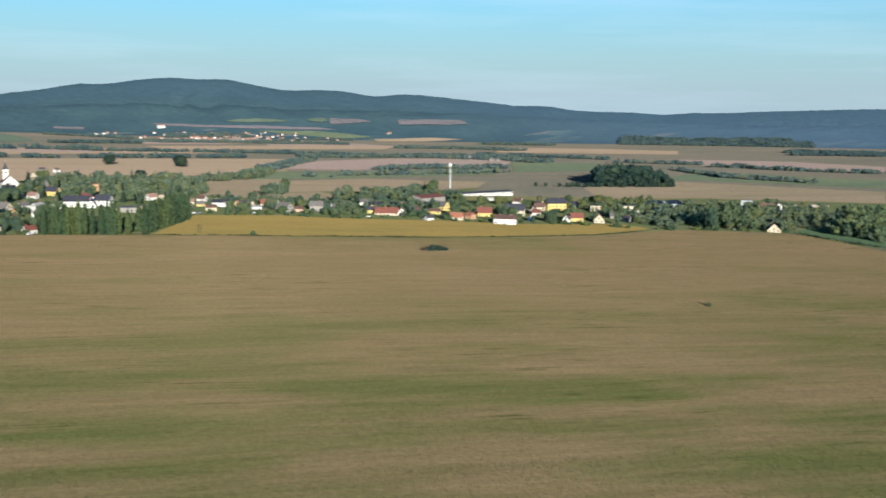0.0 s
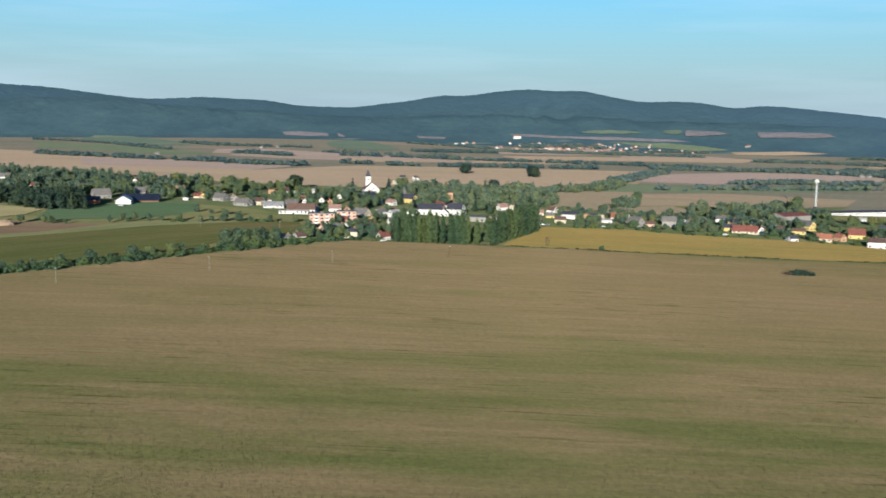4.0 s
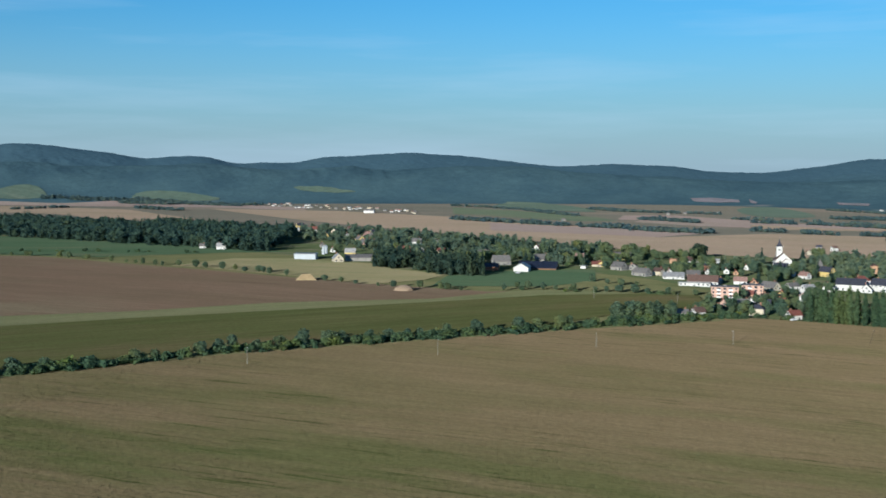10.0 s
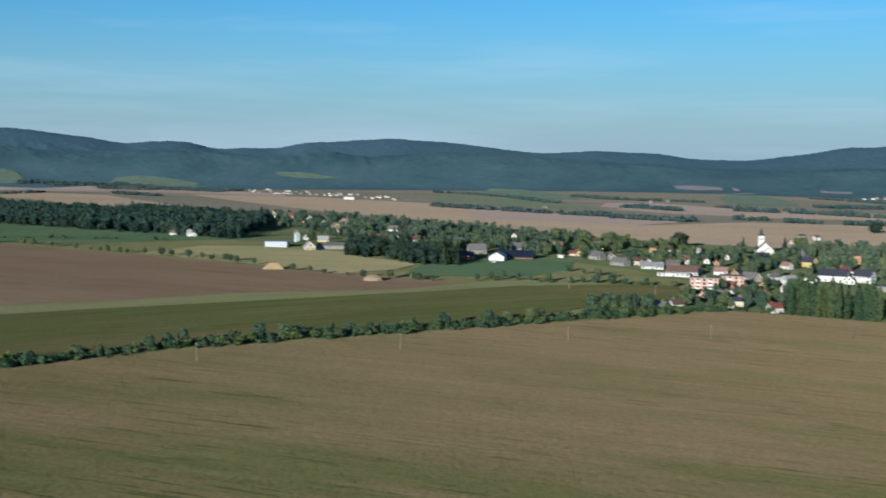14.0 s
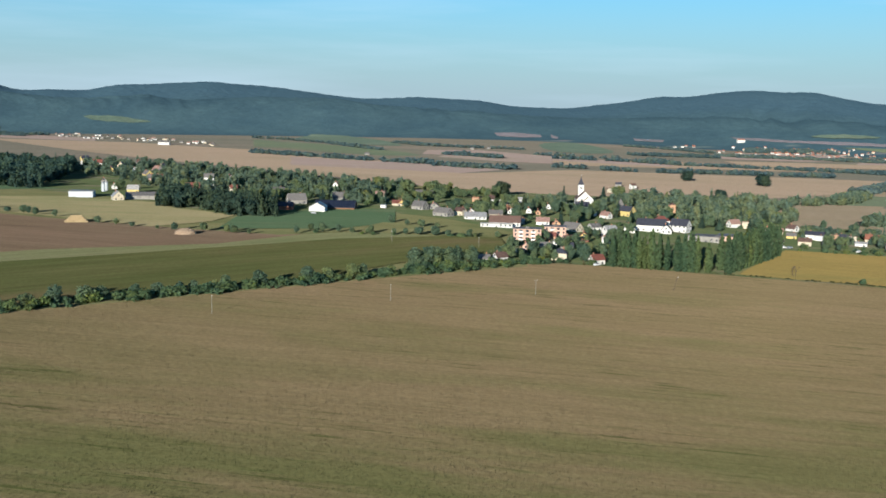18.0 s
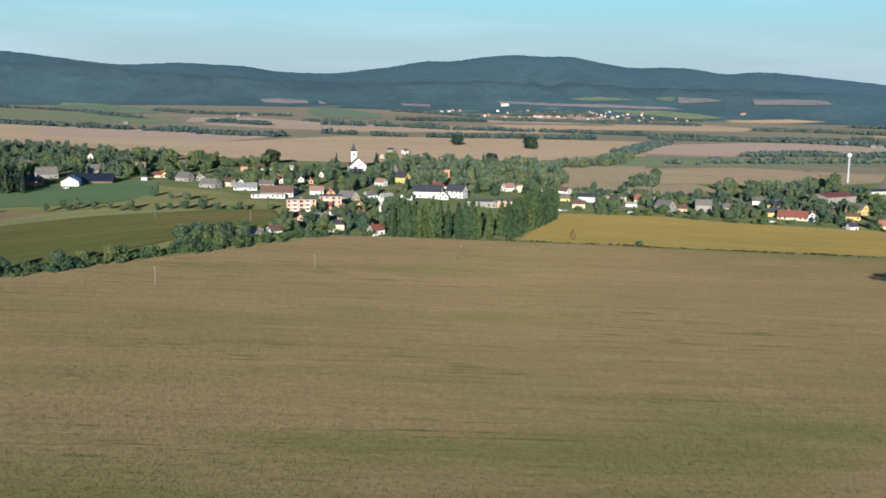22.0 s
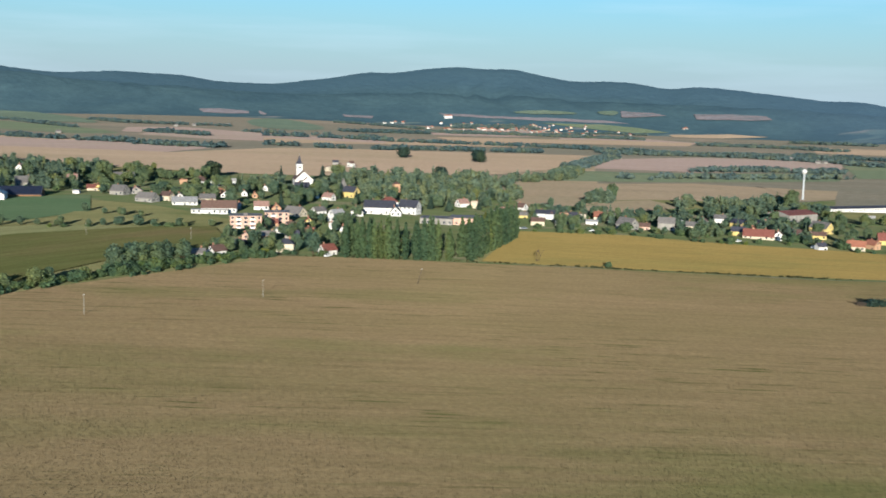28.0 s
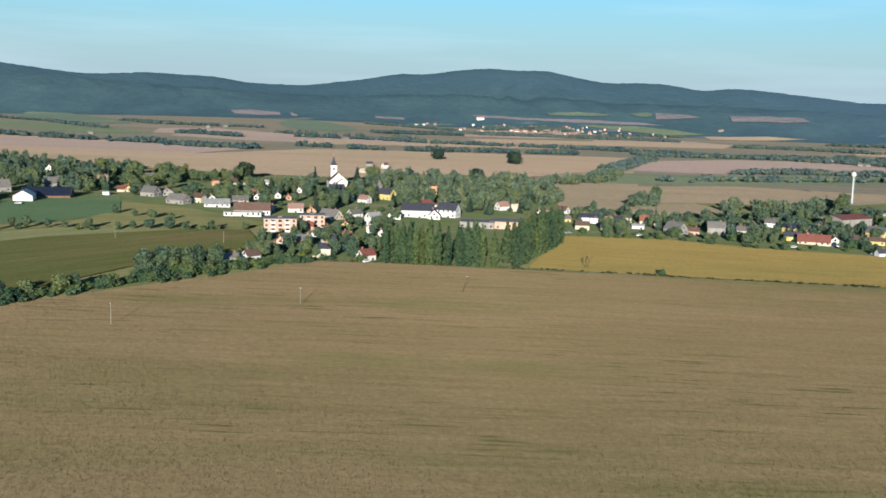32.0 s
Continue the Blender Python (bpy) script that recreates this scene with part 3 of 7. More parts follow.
def leaf_material(name, dark, light, dry=None):
    m, n, l, b = blank(name, 0.7)
    b.inputs["Specular IOR Level"].default_value = 0.12
    info, geo = n.new("ShaderNodeObjectInfo"), n.new("ShaderNodeNewGeometry")
    c = ramp_node(n, l, geo.outputs["Random Per Island"], [(0.0, dark), (1.0, light)])
    whole = ramp_node(n, l, info.outputs["Random"], [(0.0, (0.72, 0.8, 0.85)), (0.5, (1, 1, 1)), (0.85, (1.1, 1.06, 0.96)), (1.0, dry or (1.22, 1.1, 0.86))])
    c = mix_node(n, l, 1.0, c, whole, "MULTIPLY")
    spots, kinds = noise_node(n, l, place_node(n, l), 0.5, 3.0), noise_node(n, l, place_node(n, l, 0, (1, 1, 0.2)), 0.07, 2.0, 0.5)
    c = mix_node(n, l, 1.0, c, ramp_node(n, l, spots, [(0.3, (0.85, 0.87, 0.9)), (0.7, (1.13, 1.1, 1.03))]), "MULTIPLY")
    c = mix_node(n, l, 1.0, c, ramp_node(n, l, kinds, [(0.34, (0.76, 0.84, 0.92)), (0.5, (1, 1, 1)), (0.6, (1.22, 1.13, 0.95)), (0.7, (1.36, 1.1, 0.8))]), "MULTIPLY")
    l.new(c, b.inputs["Base Color"])
    # leaf against leaf: noise paints shaded gaps into the colour, and blades face every way
    gaps = noise_node(n, l, place_node(n, l), 1.7, 2.0, 0.7)
    c = mix_node(n, l, 1.0, c, ramp_node(n, l, gaps, [(0.36, (0.76, 0.78, 0.82)), (0.5, (1, 1, 1)), (0.66, (1.2, 1.17, 1.1))]), "MULTIPLY")
    l.new(c, b.inputs["Base Color"])
    last = n.new("ShaderNodeTexNoise")
    last.inputs["Scale"].default_value, last.inputs["Detail"].default_value = 1.1, 1.0
    l.new(place_node(n, l), last.inputs["Vector"])
    last = last.outputs["Color"]
    for step, value in (("SUBTRACT", (0.5, 0.5, 0.5)), ("MULTIPLY", (2.4, 2.4, 2.4)), ("ADD", None), ("NORMALIZE", ())):
        v = n.new("ShaderNodeVectorMath")
        v.operation = step
        l.new(last, v.inputs[0])
        if value:
            v.inputs[1].default_value = value
        elif value is None:
            l.new(geo.outputs["Normal"], v.inputs[1])
        last = v.outputs["Vector"]
    l.new(last, b.inputs["Normal"])
    # leaves let part of the light through
    through_leaf, both = n.new("ShaderNodeBsdfTranslucent"), n.new("ShaderNodeMixShader")
    l.new(mix_node(n, l, 1.0, c, (1.5, 1.5, 1.4), "MULTIPLY"), through_leaf.inputs["Color"])
    both.inputs["Fac"].default_value = 0.42
    l.new(b.outputs["BSDF"], both.inputs[1])
    l.new(through_leaf.outputs["BSDF"], both.inputs[2])
    l.new(both.outputs["Shader"], n["Material Output"].inputs["Surface"])
    return m


LEAVES = leaf_material("leaves", (0.090, 0.138, 0.091), (0.150, 0.203, 0.125))
POPLAR = leaf_material("poplar_leaves", (0.068, 0.110, 0.057), (0.109, 0.158, 0.078))
NEEDLES = leaf_material("needles", (0.034, 0.063, 0.053), (0.058, 0.090, 0.068))
SHRUB = leaf_material("shrub_leaves", (0.072, 0.118, 0.066), (0.130, 0.187, 0.093), (1.4, 1.25, 0.7))
PARK = leaf_material("park_leaves", (0.099, 0.146, 0.104), (0.172, 0.218, 0.145))
WOODLAND = leaf_material("woodland_leaves", (0.043, 0.078, 0.066), (0.070, 0.113, 0.083))
# leaves of distant hedges, paled and blued to carry haze in their colour
HAZED_LEAVES = leaf_material("hazed_leaves", (0.104, 0.153, 0.152), (0.131, 0.181, 0.175))


WEEDS = leaf_material("dry_weeds", (0.060, 0.066, 0.032), (0.100, 0.098, 0.046))


# ---- plants ----
def leaf(bm, at, size, out):
    """A small spray of leaves."""
    out = (out + 0.9 * Vector((random.uniform(-1, 1), random.uniform(-1, 1), random.uniform(-1, 1)))).normalized()
    a = out.cross(Vector((random.uniform(-1, 1), random.uniform(-1, 1), random.uniform(-1, 1)))).normalized()
    c = out.cross(a)
    k = random.uniform(0.7, 1.2)
    bm.faces.new([bm.verts.new(p) for p in (at - a * size * 1.1 - c * size * 0.6 * k, at + a * size * 1.1 - c * size * 0.5, at + c * size * 1.15 * k)])


def lump(bm, centre, radii, rough, level=2):
    """A knobbly core that keeps a crown dense."""
    made = bmesh.ops.create_icosphere(bm, subdivisions=max(1, level), radius=1.0)["verts"]
    for v in made:
        k = 1 + rough * noise.noise(v.co * 2.3 + Vector(centre) * 5)
        v.co = Vector((v.co.x * radii[0] * k, v.co.y * radii[1] * k, v.co.z * radii[2] * k)) + Vector(centre)


def crown(name, seed, lobes, sprays, size, material, level=2, core=0.62, cores=99):
    random.seed(seed)
    bm = bmesh.new()
    for k, (at, radii) in enumerate(lobes[:cores]):
        lump(bm, at, tuple(core * r for r in radii), 0.6, level if k == 0 else min(level, 1))
    total = sum(r[0] * r[2] for _, r in lobes)
    for at, radii in lobes:
        for _ in range(int(sprays * radii[0] * radii[2] / total)):
            d = Vector((random.gauss(0, 1), random.gauss(0, 1), random.gauss(0, 1))).normalized()
            k = random.uniform(0.55, 1.14)
            leaf(bm, Vector(at) + Vector((d.x * radii[0], d.y * radii[1], d.z * radii[2])) * k, size * random.uniform(0.6, 1.3), d)
    me = bpy.data.meshes.new(name)
    bm.to_mesh(me)
    bm.free()
    me.materials.append(material)
    return me


def round_lobes(seed, wide, low):
    random.seed(seed)
    mid = (1 + low) / 2
    lobes = [((0, 0, mid), (wide * 0.8, wide * 0.8, (1 - low) * 0.46))]
    for k in range(9):
        a, h = random.uniform(0, 6.28), random.uniform(-0.75, 0.8)
        reach = wide * 0.62 * math.sqrt(max(0.1, 1 - h * h)) * random.uniform(0.75, 1.15)
        r = wide * random.uniform(0.34, 0.55)
        lobes.append(((math.cos(a) * reach, math.sin(a) * reach, mid + h * (1 - low) * 0.4), (r, r, r * random.uniform(0.7, 0.95))))
    return lobes


def spire_lobes(seed, wide, low, tiers, top):
    random.seed(seed)
    lobes = []
    for k in range(tiers):
        t = k / (tiers - 1)
        r = wide * top(t) * random.uniform(0.85, 1.12)
        lobes.append(((random.uniform(-0.2, 0.2) * r, random.uniform(-0.2, 0.2) * r, low + (1 - low) * (0.04 + 0.9 * t)), (r, r, (1 - low) / tiers * 1.25)))
    return lobes


def trunk_mesh(name, top, radius, limbs, seed, material):
    random.seed(seed)
    bm = bmesh.new()

    def limb(a, b, r0, r1):
        way = (Vector(b) - Vector(a)).normalized()
        s = way.cross(Vector((0.3, 0.9, 0.2))).normalized()
        u = way.cross(s)
        rings = [[bm.verts.new(Vector(p) + (s * math.cos(k * 1.257) + u * math.sin(k * 1.257)) * r) for k in range(5)] for p, r in ((a, r0), (b, r1))]
        for k in range(5):
            bm.faces.new((rings[0][k], rings[0][(k + 1) % 5], rings[1][(k + 1) % 5], rings[1][k]))

    limb((0, 0, -0.03), (0.01, 0.0, top * 0.5), radius, radius * 0.7)
    limb((0.01, 0, top * 0.5), (0, 0.01, top), radius * 0.7, radius * 0.35)
    for k in range(limbs):
        a, h = random.uniform(0, 6.28), random.uniform(0.45, 0.9) * top
        limb((0, 0, h), (math.cos(a) * 0.16, math.sin(a) * 0.16, h + 0.16), radius * 0.4, radius * 0.12)
    bmesh.ops.recalc_face_normals(bm, faces=bm.faces)
    me = bpy.data.meshes.new(name)
    bm.to_mesh(me)
    bm.free()
    me.materials.append(material)
    return me


TRUNKS = {
    "tree": [trunk_mesh("trunk", 0.6, 0.022, 4, s, BARK) for s in (1, 2)],
    "poplar": [trunk_mesh("trunk", 0.7, 0.014, 3, 3, BARK)],
    "conifer": [trunk_mesh("trunk", 0.8, 0.016, 0, 4, BARK)],
}
CROWNS = {
    "tree": [crown("crown", 10 + k, round_lobes(10 + k, w, low), 1100, 0.051, LEAVES) for k, (w, low) in enumerate(((0.36, 0.16), (0.42, 0.12), (0.32, 0.14), (0.46, 0.2), (0.38, 0.1), (0.30, 0.12)))],
    "poplar": [crown("crown", 30 + k, spire_lobes(30 + k, w, 0.04, 11, lambda t: (0.72 + 0.4 * math.sin(math.pi * t**0.8)) * (1 - 0.72 * t**4)), 1300, 0.030, POPLAR) for k, w in enumerate((0.088, 0.096, 0.08, 0.102))],
    "conifer": [crown("crown", 40 + k, spire_lobes(40 + k, w, 0.08, 9, lambda t: 1.05 - 0.93 * t), 800, 0.045, NEEDLES) for k, w in enumerate((0.24, 0.2, 0.28))],
}
TRUNKS["lone"], CROWNS["lone"] = TRUNKS["tree"], [crown("crown", 20 + k, round_lobes(20 + k, w, 0.06), 1500, 0.05, NEEDLES) for k, w in enumerate((0.46, 0.52))]
BUSHES = [crown("bush", 50 + k, round_lobes(50 + k, w, -0.12), 420, 0.11, SHRUB) for k, w in enumerate((0.62, 0.75, 0.55, 0.9))]
FAR_CROWNS = [crown("crown", 60 + k, round_lobes(60 + k, w, -0.05)[0:5], 30, 0.25, HAZED_LEAVES, 1, 0.75, 2) for k, w in enumerate((0.7, 0.85, 0.6, 0.75))]
WOOD_CROWNS = [crown("crown", 70 + k, round_lobes(70 + k, w, -0.02)[0:7], 105, 0.135, LEAVES, 1, 0.64, 3) for k, w in enumerate((0.36, 0.46, 0.30, 0.42, 0.27, 0.5))]
PINE_CROWNS = [crown("crown", 80 + k, spire_lobes(80 + k, w, 0.03, 4, lambda t: 1.05 - 0.8 * t), 170, 0.08, NEEDLES, 1) for k, w in enumerate((0.24, 0.3, 0.2))]
MIXED_CROWNS = WOOD_CROWNS * 2 + PINE_CROWNS
PLANT_LABELS = {
    "tree": "broad-leaved green tree with a rounded crown",
    "poplar": "tall slender columnar green poplar",
    "conifer": "dark green pointed conifer",
    "bush": "low rounded green bush",
}
dice = random.Random(5)


def ground_at(x, y):
    r = math.hypot(x, y)
    return rise(x, y) if r < 3480 else hill(r, math.degrees(math.atan2(x, y)))


PLANTED = {"bush": [], "tree": []}


def plant(kind, x, y, h, group="", wide=1.0, label=""):
    z = ground_at(x, y)
    m = Matrix.Translation((x, y, z)) @ Euler((0, 0, dice.uniform(0, 6.28))).to_matrix().to_4x4() @ Matrix.Diagonal((h * wide * dice.uniform(0.88, 1.12), h * wide * dice.uniform(0.88, 1.12), h, 1))
    meshes = [dice.choice(BUSHES)] if kind == "bush" else [dice.choice(TRUNKS[kind]), dice.choice(CROWNS[kind])]
    tags = (label or PLANT_LABELS.get(kind, PLANT_LABELS["tree"]), "bush" if kind == "bush" else "tree", group)
    if kind in PLANTED and not label:
        PLANTED[kind].append((math.hypot(x, y), m, meshes, tags))
    else:
        stand(kind, m, meshes, tags)


def stand(kind, m, meshes, tags):
    """One plant as a thing of its own."""
    if kind == "bush":
        ob = new("bush", meshes[0])
    else:
        ob = new({"tree": "tree", "lone": "tree", "poplar": "poplar_tree", "conifer": "conifer_tree"}[kind])
        for name, mesh in zip(("trunk", "crown"), meshes):
            new(name, mesh).parent = ob
    ob.matrix_world = m
    return tagged(ob, *tags)


def settle(kind, most, name, label):
    """The nearest plants of a kind become things; those farther off are joined."""
    rows = sorted(PLANTED[kind], key=lambda r: r[0])
    for _, m, meshes, tags in rows[:most]:
        stand(kind, m, meshes, tags)
    bm, slots = bmesh.new(), []
    for _, m, meshes, _ in rows[most:]:
        for mesh in meshes:
            if mesh.materials[0] not in slots:
                slots.append(mesh.materials[0])
            first = len(bm.faces)
            copy = mesh.copy()
            copy.transform(m)
            bm.from_mesh(copy)
            bpy.data.meshes.remove(copy)
            bm.faces.ensure_lookup_table()
            for k in range(first, len(bm.faces)):
                bm.faces[k].material_index = slots.index(mesh.materials[0])
    tagged(new(name, mesh_of(name, bm, *slots)), label, "trees" if kind == "tree" else "bushes", kind="stuff")


FOOTPRINTS = []


def clear_of_houses(x, y, gap, front, houses=None):
    """Whether a spot lies clear of every building, and of the ground just south of it."""
    for hx, hy, r in FOOTPRINTS if houses is None else houses:
        if math.hypot(x - hx, y - hy) < r + gap:
            return False
        if abs(x - hx) < r and 0 < hy - y < r + front:
            return False
    return True


def inside(x, y, outline):
    hit = False
    for (x0, y0), (x1, y1) in zip(outline, outline[1:] + outline[:1]):
        if (y0 > y) != (y1 > y) and x < (x1 - x0) * (y - y0) / (y1 - y0) + x0:
            hit = not hit
    return hit


def grove(outline, count, heights, group, seed, kinds=("tree",), front=0.5, gap=0.6):
    own = random.Random(seed)
    xs, ys = [p[0] for p in outline], [p[1] for p in outline]
    taken, tries = [], 0
    while len(taken) < count and tries < count * 30:
        tries += 1
        x, y = own.uniform(min(xs), max(xs)), own.uniform(min(ys), max(ys))
        if not inside(x, y, outline) or not clear_of_houses(x, y, gap, front):
            continue
        if any(math.hypot(x - a, y - b) < heights[0] * 0.28 for a, b in taken):
            continue
        taken.append((x, y))
        kind = own.choice(kinds)
        h = own.uniform(*heights) * (0.35 if kind == "bush" else 1)
        plant(kind, x, y, h, group)


def row(points, spacing, heights, group, seed, kinds=("tree",), jitter=1.5, skip=0.1, wide=1.15):
    own = random.Random(seed)
    for (x0, y0), (x1, y1) in zip(points, points[1:]):
        steps = max(1, int(math.hypot(x1 - x0, y1 - y0) / spacing))
        for k in range(steps):
            if own.random() < skip:
                continue
            t = (k + own.uniform(0.1, 0.9)) / steps
            plant(own.choice(kinds), x0 + (x1 - x0) * t + own.uniform(-jitter, jitter), y0 + (y1 - y0) * t + own.uniform(-jitter, jitter), own.uniform(*heights), group, wide)


def far_wood(outlines, heights, spacing, seed, label, name="far_wood", shapes=None, material=None, front=8.0):
    """Woods and hedges too far off to count their trees: one mesh."""
    own = random.Random(seed)
    stock = []
    for shape in shapes or FAR_CROWNS:
        co = np.empty(len(shape.vertices) * 3)
        shape.vertices.foreach_get("co", co)
        loops = np.empty(len(shape.loops), dtype=np.int32)
        shape.loops.foreach_get("vertex_index", loops)
        counts = np.empty(len(shape.polygons), dtype=np.int32)
        shape.polygons.foreach_get("loop_total", counts)
        stock.append((co.reshape(-1, 3), loops, counts))
    points, corners, sizes, base = [], [], [], 0
    for outline in outlines:
        xs, ys = [p[0] for p in outline], [p[1] for p in outline]
        near = [f for f in FOOTPRINTS if min(xs) - 30 < f[0] < max(xs) + 30 and min(ys) - 30 < f[1] < max(ys) + 40]
        area = abs(sum(a[0] * b[1] - a[1] * b[0] for a, b in zip(outline, outline[1:] + outline[:1]))) / 2
        for _ in range(int(area / spacing**2) + 2):
            for _ in range(20):
                x, y = own.uniform(min(xs), max(xs)), own.uniform(min(ys), max(ys))
                if inside(x, y, outline) and clear_of_houses(x, y, 2.0, front, near):
                    break
            else:
                continue
            stand = noise.noise((x / 38, y / 38, seed)) + 0.35 * noise.noise((x / 11, y / 11, seed))
            if stand < -0.34:
                continue
            k = min(1.0, max(0.0, 0.42 + 0.75 * stand + own.uniform(-0.35, 0.35)))
            h, turn, z = heights[0] + (heights[1] - heights[0]) * k, own.uniform(0, 6.28), ground_at(x, y)
            c, s, w = math.cos(turn), math.sin(turn), h * own.uniform(0.75, 1.35)
            co, loops, counts = own.choice(stock)
            points.append(np.stack([x + (co[:, 0] * c - co[:, 1] * s) * w, y + (co[:, 0] * s + co[:, 1] * c) * w, z + co[:, 2] * h], 1))
            corners.append(loops + base)
            sizes.append(counts)
            base += len(co)
    points, corners, sizes = np.concatenate(points), np.concatenate(corners), np.concatenate(sizes)
    me = bpy.data.meshes.new(name)
    me.vertices.add(len(points))
    me.vertices.foreach_set("co", points.ravel())
    me.loops.add(len(corners))
    me.loops.foreach_set("vertex_index", corners)
    me.polygons.add(len(sizes))
    me.polygons.foreach_set("loop_start", np.concatenate([[0], np.cumsum(sizes)[:-1]]).astype(np.int32))
    me.update(calc_edges=True)
    me.materials.append(material or HAZED_LEAVES)
    return tagged(new(name, me), label, "trees", kind="stuff")


def strip(points, width):
    """The outline of a band along a line."""
    left, right = [], []
    for k, (x, y) in enumerate(points):
        x0, y0 = points[max(0, k - 1)]
        x1, y1 = points[min(len(points) - 1, k + 1)]
        d = math.hypot(x1 - x0, y1 - y0) or 1
        nx, ny = -(y1 - y0) / d * width / 2, (x1 - x0) / d * width / 2
        left.append((x + nx, y + ny))
        right.append((x - nx, y - ny))
    return left + right[::-1]


# ---- houses ----
def box(bm, x0, x1, y0, y1, z0, z1, bevel=0.0):
    v = [bm.verts.new((x, y, z)) for z in (z0, z1) for x, y in ((x0, y0), (x1, y0), (x1, y1), (x0, y1))]
    for f in ((3, 2, 1, 0), (4, 5, 6, 7), (0, 1, 5, 4), (1, 2, 6, 5), (2, 3, 7, 6), (3, 0, 4, 7)):
        bm.faces.new([v[k] for k in f])
    if bevel:
        bmesh.ops.bevel(bm, geom=bm.edges[:], offset=bevel, segments=1, affect="EDGES")


def mesh_of(name, bm, *materials):
    me = bpy.data.meshes.new(name)
    bm.to_mesh(me)
    bm.free()
    for m in materials:
        me.materials.append(m)
    return me


def window_mesh(w, h):
    """A framed pane, set proud of the wall, facing -y."""
    bm = bmesh.new()
    box(bm, -w / 2, w / 2, -0.05, 0.1, 0, h)
    face = min(bm.faces, key=lambda f: f.calc_center_median().y)
    bmesh.ops.inset_individual(bm, faces=[face], thickness=0.11, depth=-0.04)
    face.material_index = 1
    box(bm, -w / 2 - 0.08, w / 2 + 0.08, -0.14, 0.0, -0.07, 0.0)
    return mesh_of("window", bm, FRAME, GLASS)


WINDOW, WIDE_WINDOW = window_mesh(1.15, 1.35), window_mesh(1.9, 1.4)


def door_mesh():
    bm = bmesh.new()
    box(bm, -0.5, 0.5, -0.06, 0.06, 0, 2.05, 0.015)
    return mesh_of("door", bm, DOOR)


DOOR_MESH = door_mesh()


def chimney_mesh():
    bm = bmesh.new()
    box(bm, -0.3, 0.3, -0.3, 0.3, -1.4, 0.95)
    box(bm, -0.38, 0.38, -0.38, 0.38, 0.95, 1.1)
    return mesh_of("chimney", bm, SOOT)


CHIMNEY = chimney_mesh()


def gable_body(bm, w, d, eave, top, below=1.5):
    """Walls with the ridge along x and gables at both ends."""
    p = [(-w / 2, -d / 2), (w / 2, -d / 2), (w / 2, d / 2), (-w / 2, d / 2)]
    low, high = [bm.verts.new((*q, -below)) for q in p], [bm.verts.new((*q, eave)) for q in p]
    a, b = bm.verts.new((-w / 2, 0, top)), bm.verts.new((w / 2, 0, top))
    for k in (0, 2):
        bm.faces.new((low[k], low[k + 1], high[k + 1], high[k]))
    bm.faces.new((low[1], low[2], high[2], b, high[1]))
    bm.faces.new((low[3], low[0], high[0], a, high[3]))
    bm.faces.new((high[0], high[1], b, a))
    bm.faces.new((high[2], high[3], a, b))


def gable_roof(bm, w, d, eave, top, over=0.3, thick=0.18):
    slope = (top - eave) / (d / 2)
    e = eave - over * slope
    for s in (-1, 1):
        y = s * (d / 2 + over)
        x = w / 2 + over
        q = [(-x, y, e + 0.04), (x, y, e + 0.04), (x, 0, top + 0.04), (-x, 0, top + 0.04)]
        v = [bm.verts.new(c) for c in q] + [bm.verts.new((c[0], c[1], c[2] + thick)) for c in q]
        for f in ((3, 2, 1, 0), (4, 5, 6, 7), (0, 1, 5, 4), (1, 2, 6, 5), (2, 3, 7, 6), (3, 0, 4, 7)):
            bm.faces.new([v[k] for k in f])


def hip_roof(bm, w, d, eave, top, over=0.35, thick=0.18):
    x, y, r = w / 2 + over, d / 2 + over, max(0.3, w / 2 - d / 2)
    base = [(-x, -y), (x, -y), (x, y), (-x, y)]
    low = [bm.verts.new((*q, eave - 0.12)) for q in base]
    rim = [bm.verts.new((*q, eave - 0.12 + thick)) for q in base]
    a, b = bm.verts.new((-r, 0, top)), bm.verts.new((r, 0, top))
    bm.faces.new(low[::-1])
    for k in range(4):
        bm.faces.new((low[k], low[(k + 1) % 4], rim[(k + 1) % 4], rim[k]))
    bm.faces.new((rim[0], rim[1], b, a))
    bm.faces.new((rim[1], rim[2], b))
    bm.faces.new((rim[2], rim[3], a, b))
    bm.faces.new((rim[3], rim[0], a))


HOUSE_GROUP = "houses of the village"
house_dice = random.Random(11)


def put_windows(root, w, d, eave, turn, mesh=None, door=True, gable=0.0):
    """Windows on the walls that face the open fields, storey by storey."""
    for side, (length, depth) in enumerate(((w, d), (d, w), (w, d), (d, w))):
        way = radians(turn + side * 90)
        if -math.cos(way) > -0.25:
            continue
        storeys, columns = max(1, int((eave + 0.4) / 2.75)), max(1, int(length / 3.1))
        for s in range(storeys):
            for c in range(columns):
                at = Matrix.Rotation(radians(side * 90), 4, "Z") @ Matrix.Translation(((c + 0.5) / columns * length - length / 2, -depth / 2, 0.95 + s * 2.8))
                if door and s == 0 and c == columns // 2 and side == 0:
                    at.translation.z = 0.0
                    new("door", DOOR_MESH).parent = root
                    root.children[-1].matrix_local = at
                    continue
                ob = new("window", mesh or WINDOW)
                ob.parent, ob.matrix_local = root, at
        if gable > 2.2 and side in (1, 3):
            ob = new("window", WINDOW)
            ob.parent, ob.matrix_local = root, Matrix.Rotation(radians(side * 90), 4, "Z") @ Matrix.Translation((0, -depth / 2, eave + 0.3))


